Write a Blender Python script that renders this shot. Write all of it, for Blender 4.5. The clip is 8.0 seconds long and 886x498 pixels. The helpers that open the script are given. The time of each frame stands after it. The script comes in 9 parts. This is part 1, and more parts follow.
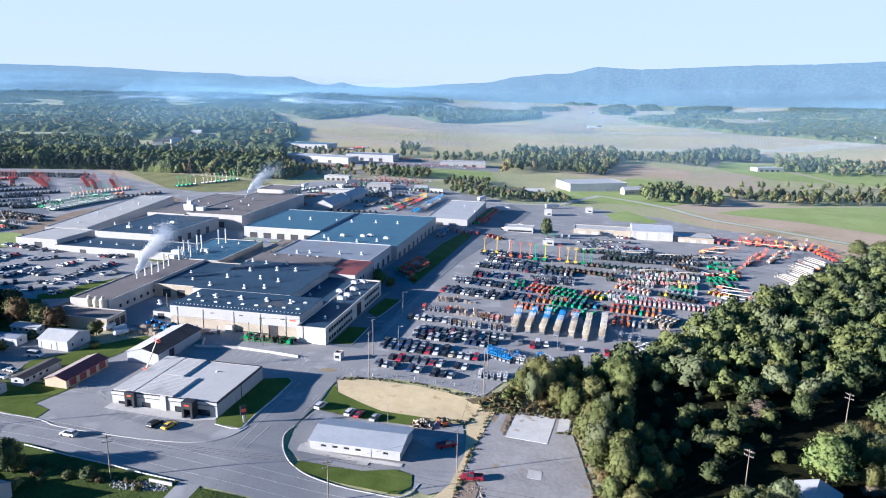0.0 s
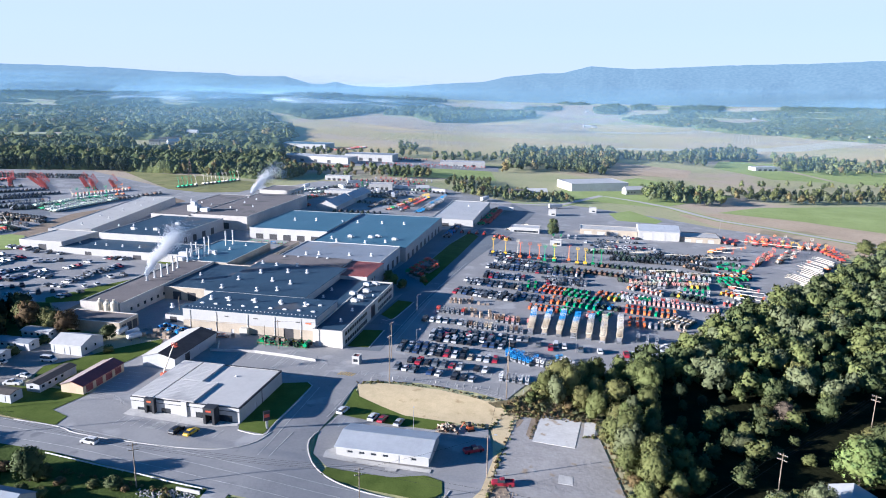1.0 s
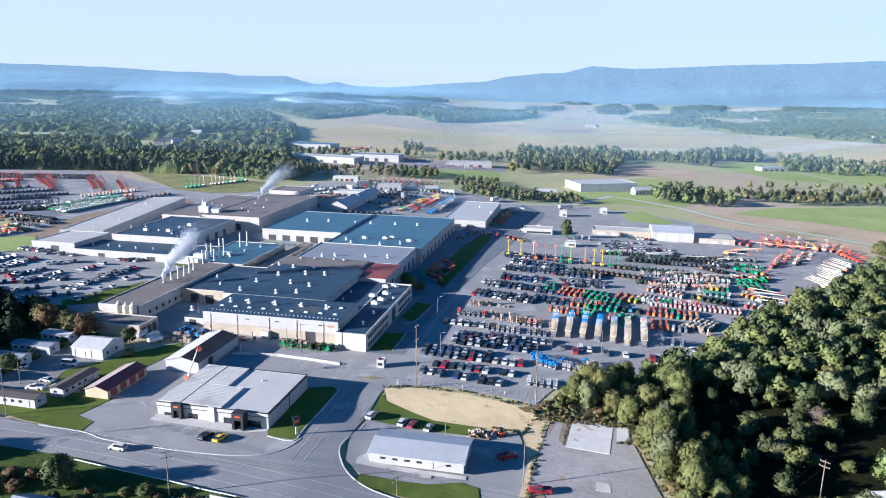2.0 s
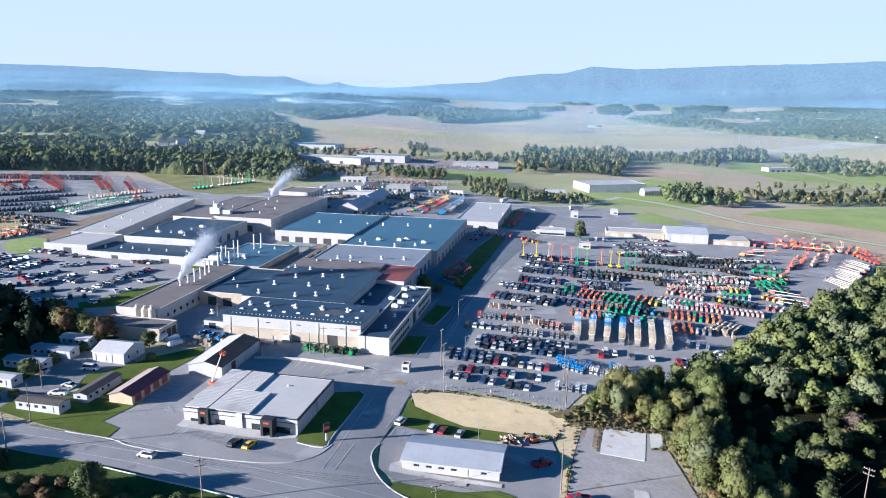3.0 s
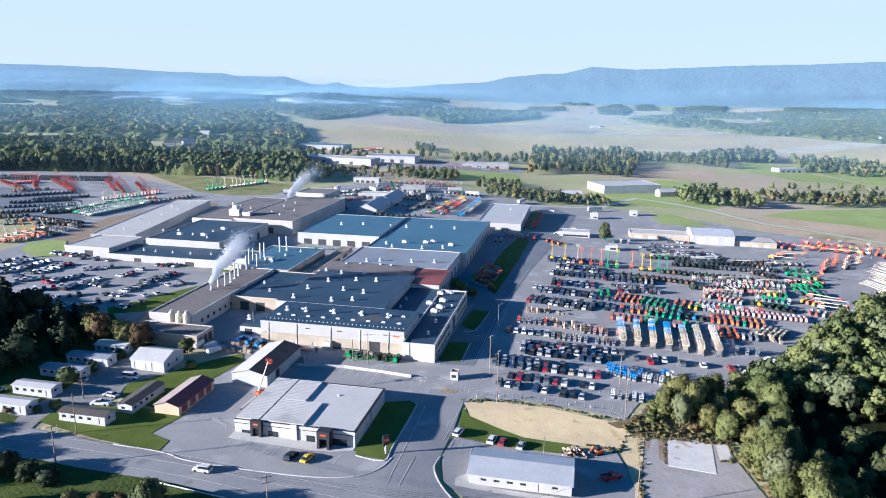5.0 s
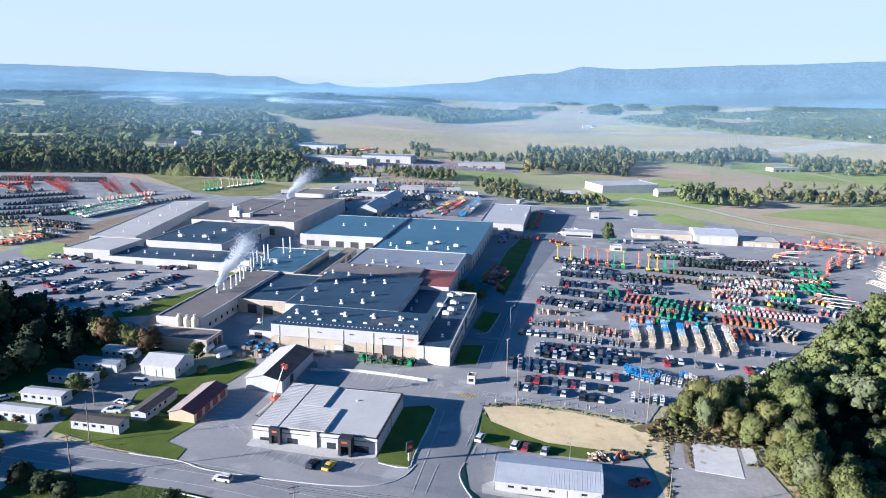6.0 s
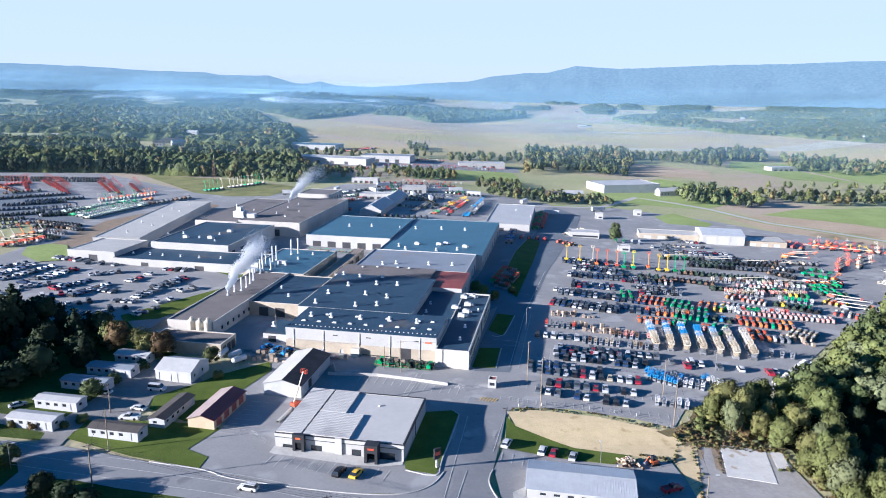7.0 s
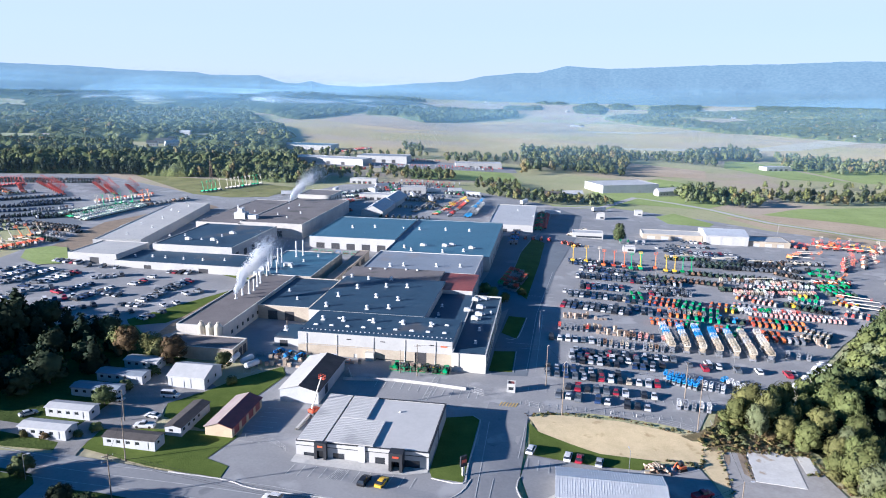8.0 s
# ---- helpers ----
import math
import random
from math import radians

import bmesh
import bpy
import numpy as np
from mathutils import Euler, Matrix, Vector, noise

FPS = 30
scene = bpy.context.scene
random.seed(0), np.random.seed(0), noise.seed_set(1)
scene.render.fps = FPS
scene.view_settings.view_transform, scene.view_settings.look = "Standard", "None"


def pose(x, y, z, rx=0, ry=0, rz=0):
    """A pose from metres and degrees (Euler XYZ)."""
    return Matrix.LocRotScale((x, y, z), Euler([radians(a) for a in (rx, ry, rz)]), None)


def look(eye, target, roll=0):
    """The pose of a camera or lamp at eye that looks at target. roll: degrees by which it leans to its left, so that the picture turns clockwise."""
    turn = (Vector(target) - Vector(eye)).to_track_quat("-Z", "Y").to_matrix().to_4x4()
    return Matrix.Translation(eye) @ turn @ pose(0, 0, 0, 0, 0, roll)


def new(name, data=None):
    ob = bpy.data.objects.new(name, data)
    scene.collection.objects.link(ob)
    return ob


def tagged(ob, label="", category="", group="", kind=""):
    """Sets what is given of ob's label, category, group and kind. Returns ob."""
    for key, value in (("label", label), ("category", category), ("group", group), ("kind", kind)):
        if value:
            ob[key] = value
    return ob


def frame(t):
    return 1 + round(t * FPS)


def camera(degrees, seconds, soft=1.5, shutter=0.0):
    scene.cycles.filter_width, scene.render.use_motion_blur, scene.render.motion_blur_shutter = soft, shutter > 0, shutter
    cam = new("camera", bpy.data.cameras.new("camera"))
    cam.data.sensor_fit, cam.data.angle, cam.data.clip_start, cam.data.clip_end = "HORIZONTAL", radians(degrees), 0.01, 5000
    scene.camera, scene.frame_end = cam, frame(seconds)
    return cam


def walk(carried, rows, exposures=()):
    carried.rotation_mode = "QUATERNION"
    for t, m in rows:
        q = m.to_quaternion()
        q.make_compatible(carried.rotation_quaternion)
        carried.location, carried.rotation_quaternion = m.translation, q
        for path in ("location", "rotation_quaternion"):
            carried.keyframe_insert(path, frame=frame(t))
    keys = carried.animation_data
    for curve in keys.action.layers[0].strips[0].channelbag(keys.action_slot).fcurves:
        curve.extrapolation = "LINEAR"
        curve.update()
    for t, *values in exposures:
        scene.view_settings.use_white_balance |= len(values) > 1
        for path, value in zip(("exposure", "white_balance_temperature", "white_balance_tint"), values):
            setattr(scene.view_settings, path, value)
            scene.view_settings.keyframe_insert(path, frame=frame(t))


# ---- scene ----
cam = camera(65.6, 8.0, soft=1.0)
METRES, EYE, TILT, LEAN, TURN = 75.0, 93.0, -13.0, -0.8, 0.0
ROWS = [
    (0.0, 0.0, 0.0, 0.0, -0.0, 0.0, -0.0),
    (0.5, -0.0625, 0.0159, 0.0055, -0.6, -0.03, 0.14),
    (1.0, -0.1218, 0.0334, 0.0114, -0.61, -0.04, 0.16),
    (1.5, -0.1814, 0.0525, 0.0175, -0.63, -0.06, 0.16),
    (3.0, -0.358, 0.1152, 0.0339, -0.7, -0.02, 0.19),
    (3.5, -0.4157, 0.1376, 0.0388, -0.71, -0.01, 0.19),
    (4.0, -0.4731, 0.1605, 0.0433, -0.72, 0.01, 0.2),
    (4.5, -0.5303, 0.1841, 0.0476, -0.74, 0.0, 0.19),
    (6.0, -0.7011, 0.2571, 0.0622, -1.85, -0.03, 0.43),
    (6.5, -0.7582, 0.2823, 0.0673, -2.12, -0.06, 0.48),
    (7.0, -0.815, 0.3079, 0.0736, -2.45, -0.08, 0.56),
    (7.5, -0.8715, 0.3337, 0.0803, -2.83, -0.1, 0.63),
    (8.0, -0.9276, 0.3595, 0.0862, -3.27, -0.1, 0.71),
]
walk(cam, [(t, pose(0, 0, EYE, TILT, LEAN, TURN) @ pose(METRES * x, METRES * y, METRES * z, 90 + pitch, roll, yaw)) for t, x, y, z, yaw, pitch, roll in ROWS],
     exposures=[(0.0, 1.67, 5210, 15), (8.0, 1.67, 5210, 15)])

# ---- world and sun ----
SUN_EL, SUN_AZ = 14.5, 253.7          # degrees up, degrees clockwise from +y
world = bpy.data.worlds.new("world")
scene.world = world
world.use_nodes = True
wn, wl = world.node_tree.nodes, world.node_tree.links
sky = wn.new("ShaderNodeTexSky")
sky.sky_type = "NISHITA"
sky.sun_disc = False
sky.sun_elevation, sky.sun_rotation = radians(SUN_EL), radians(SUN_AZ)
sky.altitude, sky.air_density, sky.dust_density, sky.ozone_density = 200, 1.0, 0.25, 3.0
wn["Background"].inputs["Strength"].default_value = 0.07
pale = wn.new("ShaderNodeHueSaturation")
pale.inputs["Saturation"].default_value, pale.inputs["Value"].default_value = 2.5, 0.56
wl.new(sky.outputs[0], pale.inputs["Color"])
milky, up = wn.new("ShaderNodeMixRGB"), wn.new("ShaderNodeSeparateXYZ")      # pale haze low in the sky, clear blue overhead
low = wn.new("ShaderNodeMapRange")
low.interpolation_type = "SMOOTHSTEP"
for key, v in (("From Min", 0.12), ("From Max", 0.42), ("To Min", 0.92), ("To Max", 0.0)):
    low.inputs[key].default_value = v
milky.inputs["Color2"].default_value = (3.62, 3.9, 4.36, 1)
wl.new(wn.new("ShaderNodeTexCoord").outputs["Generated"], up.inputs[0])
wl.new(up.outputs["Z"], low.inputs["Value"])
wl.new(low.outputs[0], milky.inputs["Fac"])
wl.new(pale.outputs[0], milky.inputs["Color1"])
wl.new(milky.outputs[0], wn["Background"].inputs["Color"])
sun = new("sun", bpy.data.lights.new("sun", "SUN"))
sun.data.energy, sun.data.angle, sun.data.color = 5.0, radians(0.6), (1.0, 0.87, 0.7)
SUN_DIR = Vector((math.sin(radians(SUN_AZ)), math.cos(radians(SUN_AZ)), math.tan(radians(SUN_EL))))
sun.matrix_world = look(SUN_DIR * 300, (0, 0, 0))

# ---- materials ----
MATS = {}


def mat(name, a, b=None, rough=0.85, grain=3.0, blotch=0.12, bump=0.3, metal=0.0, per_object=0.0, per_island=0.0, world_space=True, spec=0.3, wear=None, see=1.0):
    """A surface: colour a to b by two scales of noise (grain and blotch are waves a metre), with relief, and shade by object or island."""
    if name in MATS:
        return MATS[name]
    m = bpy.data.materials.new(name)
    m.use_nodes = True
    n, l = m.node_tree.nodes, m.node_tree.links
    p = n["Principled BSDF"]
    b = b or tuple(v * 0.75 for v in a)
    if world_space:
        co = n.new("ShaderNodeNewGeometry").outputs["Position"]
    else:
        co = n.new("ShaderNodeTexCoord").outputs["Object"]
    fine, wide = n.new("ShaderNodeTexNoise"), n.new("ShaderNodeTexNoise")
    fine.inputs["Scale"].default_value, wide.inputs["Scale"].default_value = grain, blotch
    fine.inputs["Detail"].default_value, wide.inputs["Detail"].default_value = 4, 5
    wide.inputs["Roughness"].default_value = 0.65
    l.new(co, fine.inputs["Vector"])
    l.new(co, wide.inputs["Vector"])
    add = n.new("ShaderNodeMath")
    add.operation = "ADD"
    half = n.new("ShaderNodeMath")
    half.operation = "MULTIPLY_ADD"
    half.inputs[1].default_value, half.inputs[2].default_value = 0.45, 0.0
    l.new(fine.outputs["Fac"], half.inputs[0])
    l.new(half.outputs[0], add.inputs[0])
    l.new(wide.outputs["Fac"], add.inputs[1])
    ramp = n.new("ShaderNodeValToRGB")
    ramp.color_ramp.elements[0].position, ramp.color_ramp.elements[1].position = 0.52, 0.92
    ramp.color_ramp.elements[0].color, ramp.color_ramp.elements[1].color = (*b, 1), (*a, 1)
    l.new(add.outputs[0], ramp.inputs["Fac"])
    col = ramp.outputs["Color"]
    if wear:
        spots = n.new("ShaderNodeTexNoise")
        spots.inputs["Scale"].default_value, spots.inputs["Detail"].default_value = wear[1], 6
        l.new(co, spots.inputs["Vector"])
        edge = n.new("ShaderNodeValToRGB")
        edge.color_ramp.elements[0].position, edge.color_ramp.elements[1].position = wear[2], wear[2] + 0.09
        l.new(spots.outputs["Fac"], edge.inputs["Fac"])
        mix = n.new("ShaderNodeMixRGB")
        mix.inputs["Color2"].default_value = (*wear[0], 1)
        l.new(edge.outputs["Color"], mix.inputs["Fac"])
        l.new(col, mix.inputs["Color1"])
        col = mix.outputs["Color"]
    for amount, kind in ((per_object, "o"), (per_island, "i")):
        if amount:
            if kind == "o":
                r = n.new("ShaderNodeObjectInfo").outputs["Random"]
            else:
                r = n.new("ShaderNodeNewGeometry").outputs["Random Per Island"]
            hsv = n.new("ShaderNodeHueSaturation")
            to = n.new("ShaderNodeMapRange")
            to.inputs["To Min"].default_value, to.inputs["To Max"].default_value = 1 - amount, 1 + amount
            l.new(r, to.inputs["Value"])
            l.new(to.outputs[0], hsv.inputs["Value"])
            hue = n.new("ShaderNodeMapRange")
            hue.inputs["To Min"].default_value, hue.inputs["To Max"].default_value = 0.5 - amount * 0.05, 0.5 + amount * 0.05
            l.new(r, hue.inputs["Value"])
            l.new(hue.outputs[0], hsv.inputs["Hue"])
            l.new(col, hsv.inputs["Color"])
            col = hsv.outputs["Color"]
    l.new(col, p.inputs["Base Color"])
    p.inputs["Roughness"].default_value, p.inputs["Metallic"].default_value = rough, metal
    p.inputs["Specular IOR Level"].default_value = spec
    if bump:
        bp = n.new("ShaderNodeBump")
        bp.inputs["Strength"].default_value, bp.inputs["Distance"].default_value = bump, 0.25 / grain
        l.new(fine.outputs["Fac"], bp.inputs["Height"])
        l.new(bp.outputs["Normal"], p.inputs["Normal"])
    if see < 1:
        p.inputs["Alpha"].default_value = see
    MATS[name] = m
    return m


ASPHALT = mat("asphalt", (0.315, 0.308, 0.3), (0.24, 0.237, 0.235), 0.9, 1.5, 0.05, 0.15, wear=((0.36, 0.352, 0.345), 0.09, 0.56))
ROADWAY = mat("worn_roadway", (0.29, 0.287, 0.284), (0.225, 0.225, 0.227), 0.88, 1.2, 0.07, 0.15, wear=((0.19, 0.19, 0.195), 0.22, 0.63))
# asphalt made darker and bluer, with cast shade painted into it
SHADE_ASPHALT = mat("fresh_asphalt", (0.175, 0.195, 0.215), (0.135, 0.15, 0.168), 0.85, 1.5, 0.05, 0.12, wear=((0.2, 0.207, 0.215), 0.08, 0.6))
OLD_ASPHALT = mat("old_cracked_asphalt", (0.38, 0.36, 0.34), (0.27, 0.255, 0.24), 0.95, 0.9, 0.12, 0.3, wear=((0.3, 0.24, 0.17), 0.22, 0.6))
CONCRETE = mat("concrete", (0.55, 0.53, 0.49), (0.4, 0.385, 0.36), 0.9, 1.2, 0.18, 0.15, wear=((0.3, 0.285, 0.27), 0.5, 0.64))
GRASS = mat("grass", (0.3, 0.28, 0.12), (0.18, 0.19, 0.07), 1.0, 1.8, 0.06, 0.8, spec=0.05, wear=((0.16, 0.15, 0.06), 0.05, 0.6))
LAWN = mat("mown_lawn", (0.125, 0.16, 0.038), (0.075, 0.105, 0.024), 1.0, 2.5, 0.12, 0.6, spec=0.03)
MEADOW = mat("meadow", (0.45, 0.4, 0.24), (0.3, 0.33, 0.16), 1.0, 0.3, 0.006, 0.5, spec=0.05, wear=((0.44, 0.36, 0.27), 0.005, 0.5))
TILLED = mat("tilled_field", (0.52, 0.41, 0.29), (0.41, 0.32, 0.22), 1.0, 0.35, 0.02, 0.5, spec=0.05, wear=((0.15, 0.15, 0.07), 0.015, 0.6))
FIELD_GREEN = mat("pasture_green", (0.34, 0.395, 0.15), (0.25, 0.31, 0.1), 1.0, 0.4, 0.03, 0.4, spec=0.05)
# rough grass in a deeper green, tree shade put into the colour
VERGE = mat("verge_grass", (0.085, 0.115, 0.03), (0.04, 0.06, 0.018), 1.0, 1.2, 0.09, 0.9, spec=0.05)
STRAW = mat("dry_straw", (0.66, 0.53, 0.32), (0.54, 0.43, 0.25), 1.0, 2.2, 0.3, 0.5, spec=0.05, wear=((0.42, 0.31, 0.17), 0.25, 0.62))
DIRT = mat("bare_dirt", (0.33, 0.26, 0.19), (0.23, 0.18, 0.13), 1.0, 1.0, 0.2, 0.8, spec=0.05)
GRAVEL = mat("gravel", (0.3, 0.29, 0.275), (0.2, 0.19, 0.18), 1.0, 2.5, 0.1, 0.8, spec=0.1)
SLAB = mat("bleached_concrete", (0.64, 0.62, 0.58), (0.52, 0.5, 0.465), 0.9, 1.5, 0.25, 0.15, wear=((0.4, 0.33, 0.25), 0.35, 0.6))
# near-black: the shade under the trees is put into the floor colour
SHADE_UNDERGROWTH = mat("undergrowth", (0.022, 0.024, 0.011), (0.01, 0.011, 0.006), 1.0, 0.8, 0.12, 1.0, spec=0.03)
PAINT = mat("road_paint", (0.6, 0.6, 0.57), (0.34, 0.34, 0.33), 0.8, 2.0, 0.5, 0.0)
YELLOW_PAINT = mat("yellow_road_paint", (0.7, 0.48, 0.1), (0.5, 0.35, 0.1), 0.8, 2.0, 0.5, 0.0)
WHITE_WALL = mat("white_wall_panel", (0.42, 0.412, 0.398), (0.345, 0.34, 0.328), 0.6, 1.5, 0.08, 0.05)
CREAM_WALL = mat("cream_wall_panel", (0.58, 0.54, 0.46), (0.46, 0.43, 0.37), 0.75, 1.5, 0.1, 0.05)
TAN_BLOCK = mat("tan_block_wall", (0.42, 0.36, 0.28), (0.31, 0.265, 0.205), 0.85, 1.5, 0.12, 0.1)
HOUSE_WHITE = mat("white_house_siding", (0.44, 0.445, 0.455), (0.36, 0.365, 0.375), 0.6, 1.5, 0.2, 0.05, wear=((0.5, 0.48, 0.45), 0.6, 0.66))
PALE_BLOCK = mat("pale_grey_block_wall", (0.47, 0.445, 0.41), (0.36, 0.34, 0.315), 0.85, 1.2, 0.1, 0.1)
PINK_ROOF = mat("faded_pink_roof_sheet", (0.36, 0.29, 0.27), (0.29, 0.23, 0.215), 0.6, 0.8, 0.15, 0.05)
GREY_WALL = mat("grey_metal_wall", (0.5, 0.51, 0.52), (0.4, 0.41, 0.42), 0.55, 1.0, 0.08, 0.05)
DARK_ROOF = mat("dark_membrane_roof", (0.032, 0.07, 0.112), (0.022, 0.048, 0.08), 0.6, 0.6, 0.05, 0.1, wear=((0.085, 0.085, 0.09), 0.05, 0.6))
BLUE_ROOF = mat("blue_grey_roof", (0.06, 0.15, 0.215), (0.046, 0.118, 0.172), 0.55, 0.6, 0.04, 0.08, wear=((0.13, 0.18, 0.24), 0.04, 0.62))
GREY_ROOF = mat("grey_membrane_roof", (0.235, 0.265, 0.305), (0.185, 0.21, 0.245), 0.7, 0.7, 0.05, 0.08, wear=((0.22, 0.22, 0.23), 0.06, 0.6))
BROWN_ROOF = mat("brown_gravel_roof", (0.19, 0.17, 0.165), (0.12, 0.11, 0.108), 0.95, 1.5, 0.06, 0.3, wear=((0.1, 0.095, 0.09), 0.06, 0.58))
PALE_ROOF = mat("pale_coated_roof", (0.5, 0.485, 0.46), (0.42, 0.41, 0.39), 0.65, 0.8, 0.06, 0.06, wear=((0.34, 0.33, 0.32), 0.07, 0.62))
LIGHT_ROOF = mat("light_roof_sheet", (0.5, 0.48, 0.44), (0.4, 0.385, 0.36), 0.6, 0.8, 0.06, 0.06)
WHITE_ROOF = mat("white_roof_sheet", (0.47, 0.465, 0.455), (0.39, 0.387, 0.38), 0.5, 0.8, 0.1, 0.05)
RED_ROOF = mat("red_roof_sheet", (0.25, 0.07, 0.06), (0.16, 0.05, 0.045), 0.6, 0.8, 0.1, 0.05)
TAN_SIDING = mat("tan_block_siding", (0.5, 0.4, 0.27), (0.4, 0.32, 0.22), 0.7, 1.5, 0.2, 0.05, wear=((0.34, 0.27, 0.2), 0.6, 0.66))
MAROON_ROOF = mat("maroon_roof_sheet", (0.25, 0.068, 0.066), (0.18, 0.05, 0.05), 0.5, 0.8, 0.1, 0.05)
SHINGLE = mat("dark_shingle", (0.09, 0.08, 0.075), (0.055, 0.05, 0.047), 0.95, 2.0, 0.2, 0.4)
GALV = mat("galvanised_sheet", (0.6, 0.61, 0.62), (0.5, 0.51, 0.52), 0.4, 1.0, 0.2, 0.03, metal=0.3, spec=0.5)
TRIM_DARK = mat("dark_trim", (0.035, 0.037, 0.042), (0.025, 0.026, 0.03), 0.5, 2.0, 0.3, 0.0)
DOOR_DARK = mat("dark_door", (0.06, 0.06, 0.065), (0.04, 0.04, 0.045), 0.5, 2.0, 0.3, 0.0)
STEEL = mat("steel", (0.4, 0.4, 0.4), (0.28, 0.28, 0.28), 0.5, 2.0, 0.5, 0.0, metal=0.7, spec=0.5)
WOOD_POLE = mat("weathered_pole_wood", (0.26, 0.21, 0.16), (0.17, 0.135, 0.1), 0.9, 4.0, 0.5, 0.2)
GLASS = mat("window_glass", (0.03, 0.036, 0.045), (0.02, 0.024, 0.03), 0.08, 1.0, 0.2, 0.0, spec=0.8)


def mountain_material():
    m = bpy.data.materials.new("distant_hazy_ridge")
    m.use_nodes = True
    n, l = m.node_tree.nodes, m.node_tree.links
    p = n["Principled BSDF"]
    co = n.new("ShaderNodeNewGeometry")
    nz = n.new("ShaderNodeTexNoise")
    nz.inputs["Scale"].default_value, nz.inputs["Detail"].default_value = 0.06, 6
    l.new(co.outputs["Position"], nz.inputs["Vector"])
    # the blue of distance haze is put into the ridge's glow
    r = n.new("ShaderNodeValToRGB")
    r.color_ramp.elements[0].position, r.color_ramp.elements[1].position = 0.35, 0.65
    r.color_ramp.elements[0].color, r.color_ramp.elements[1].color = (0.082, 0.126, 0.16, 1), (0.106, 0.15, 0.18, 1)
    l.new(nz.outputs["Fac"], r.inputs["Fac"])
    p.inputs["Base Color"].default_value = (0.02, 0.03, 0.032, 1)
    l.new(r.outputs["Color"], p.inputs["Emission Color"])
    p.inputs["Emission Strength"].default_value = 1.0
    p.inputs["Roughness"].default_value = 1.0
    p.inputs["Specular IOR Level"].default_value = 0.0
    return m


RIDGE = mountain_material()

# ---- shaping helpers ----
def smooth(v, a, b):
    t = min(1.0, max(0.0, (v - a) / (b - a)))
    return t * t * (3 - 2 * t)


def gz(x, y):
    """Height of the ground."""
    z = -0.02 * max(-500, min(500, x))
    z -= 4.0 * smooth(y, 380, 560) * smooth(x, -60, 120)
    z -= 1.6 * smooth(x, -56, -22) * (1 - smooth(y, 190, 206))
    z += 55.0 * smooth(math.hypot(x + 31, y - 10) if y > 0 else 0, 2300, 4300)
    return z


TURN_UV = -12.5
CU, SU = math.cos(radians(TURN_UV)), math.sin(radians(TURN_UV))


def xy(u, v):
    """World place of the works' own grid (u along the street front, v away from it)."""
    return u * CU - v * SU, u * SU + v * CU


def part(name, bm, material, parent=None, label=""):
    me = bpy.data.meshes.new(name)
    bm.to_mesh(me)
    bm.free()
    me.materials.append(material)
    ob = new(name, me)
    ob.parent = parent
    if label:
        ob["label"] = label
    return ob


def thing(name, m, label, category, group="", kind=""):
    ob = new(name)
    ob.matrix_world = m
    ob.empty_display_size = 0.5
    return tagged(ob, label, category, group, kind)


def box(bm, x0, x1, y0, y1, z0, z1):
    v = [bm.verts.new(p) for p in ((x0, y0, z0), (x1, y0, z0), (x1, y1, z0), (x0, y1, z0), (x0, y0, z1), (x1, y0, z1), (x1, y1, z1), (x0, y1, z1))]
    for f in ((3, 2, 1, 0), (4, 5, 6, 7), (0, 1, 5, 4), (1, 2, 6, 5), (2, 3, 7, 6), (3, 0, 4, 7)):
        bm.faces.new([v[i] for i in f])
    return v


def boxes(*list_of):
    bm = bmesh.new()
    for b in list_of:
        box(bm, *b)
    return bm


def tube(bm, a, b, r0, r1=None, n=8):
    """A tapered round bar from a to b."""
    a, b = Vector(a), Vector(b)
    d = (b - a).normalized()
    s = d.orthogonal().normalized()
    t = d.cross(s)
    r1 = r0 if r1 is None else r1
    ra = [bm.verts.new(a + (s * math.cos(k * math.tau / n) + t * math.sin(k * math.tau / n)) * r0) for k in range(n)]
    rb = [bm.verts.new(b + (s * math.cos(k * math.tau / n) + t * math.sin(k * math.tau / n)) * r1) for k in range(n)]
    for k in range(n):
        bm.faces.new((ra[k], ra[(k + 1) % n], rb[(k + 1) % n], rb[k]))
    bm.faces.new(ra[::-1])
    bm.faces.new(rb)
    return bm


def prism(bm, profile, y0, y1):
    """A profile of (x, z), drawn anticlockwise seen from -y, pushed from y0 to y1."""
    a = [bm.verts.new((x, y0, z)) for x, z in profile]
    b = [bm.verts.new((x, y1, z)) for x, z in profile]
    n = len(profile)
    bm.faces.new(a)
    bm.faces.new(b[::-1])
    for k in range(n):
        bm.faces.new((a[(k + 1) % n], a[k], b[k], b[(k + 1) % n]))
    return bm


def drape(name, outline, material, lift, step=8, label="", category="ground"):
    """A paved or grown patch that lies on the ground."""
    bm = bmesh.new()
    f = bm.faces.new([bm.verts.new((x, y, 0)) for x, y in outline])
    f.normal_update()
    if f.normal.z < 0:
        f.normal_flip()
    xs, ys = [p[0] for p in outline], [p[1] for p in outline]
    for axis, lo, hi in ((0, min(xs), max(xs)), (1, min(ys), max(ys))):
        c = math.ceil(lo / step) * step
        while c < hi:
            at, no = [0, 0, 0], [0, 0, 0]
            at[axis], no[axis] = c, 1
            bmesh.ops.bisect_plane(bm, geom=bm.verts[:] + bm.edges[:] + bm.faces[:], plane_co=at, plane_no=no)
            c += step
    bmesh.ops.triangulate(bm, faces=bm.faces[:])
    for v in bm.verts:
        v.co.z = gz(v.co.x, v.co.y) + lift
    return tagged(part(name, bm, material), label, category, kind="structure")


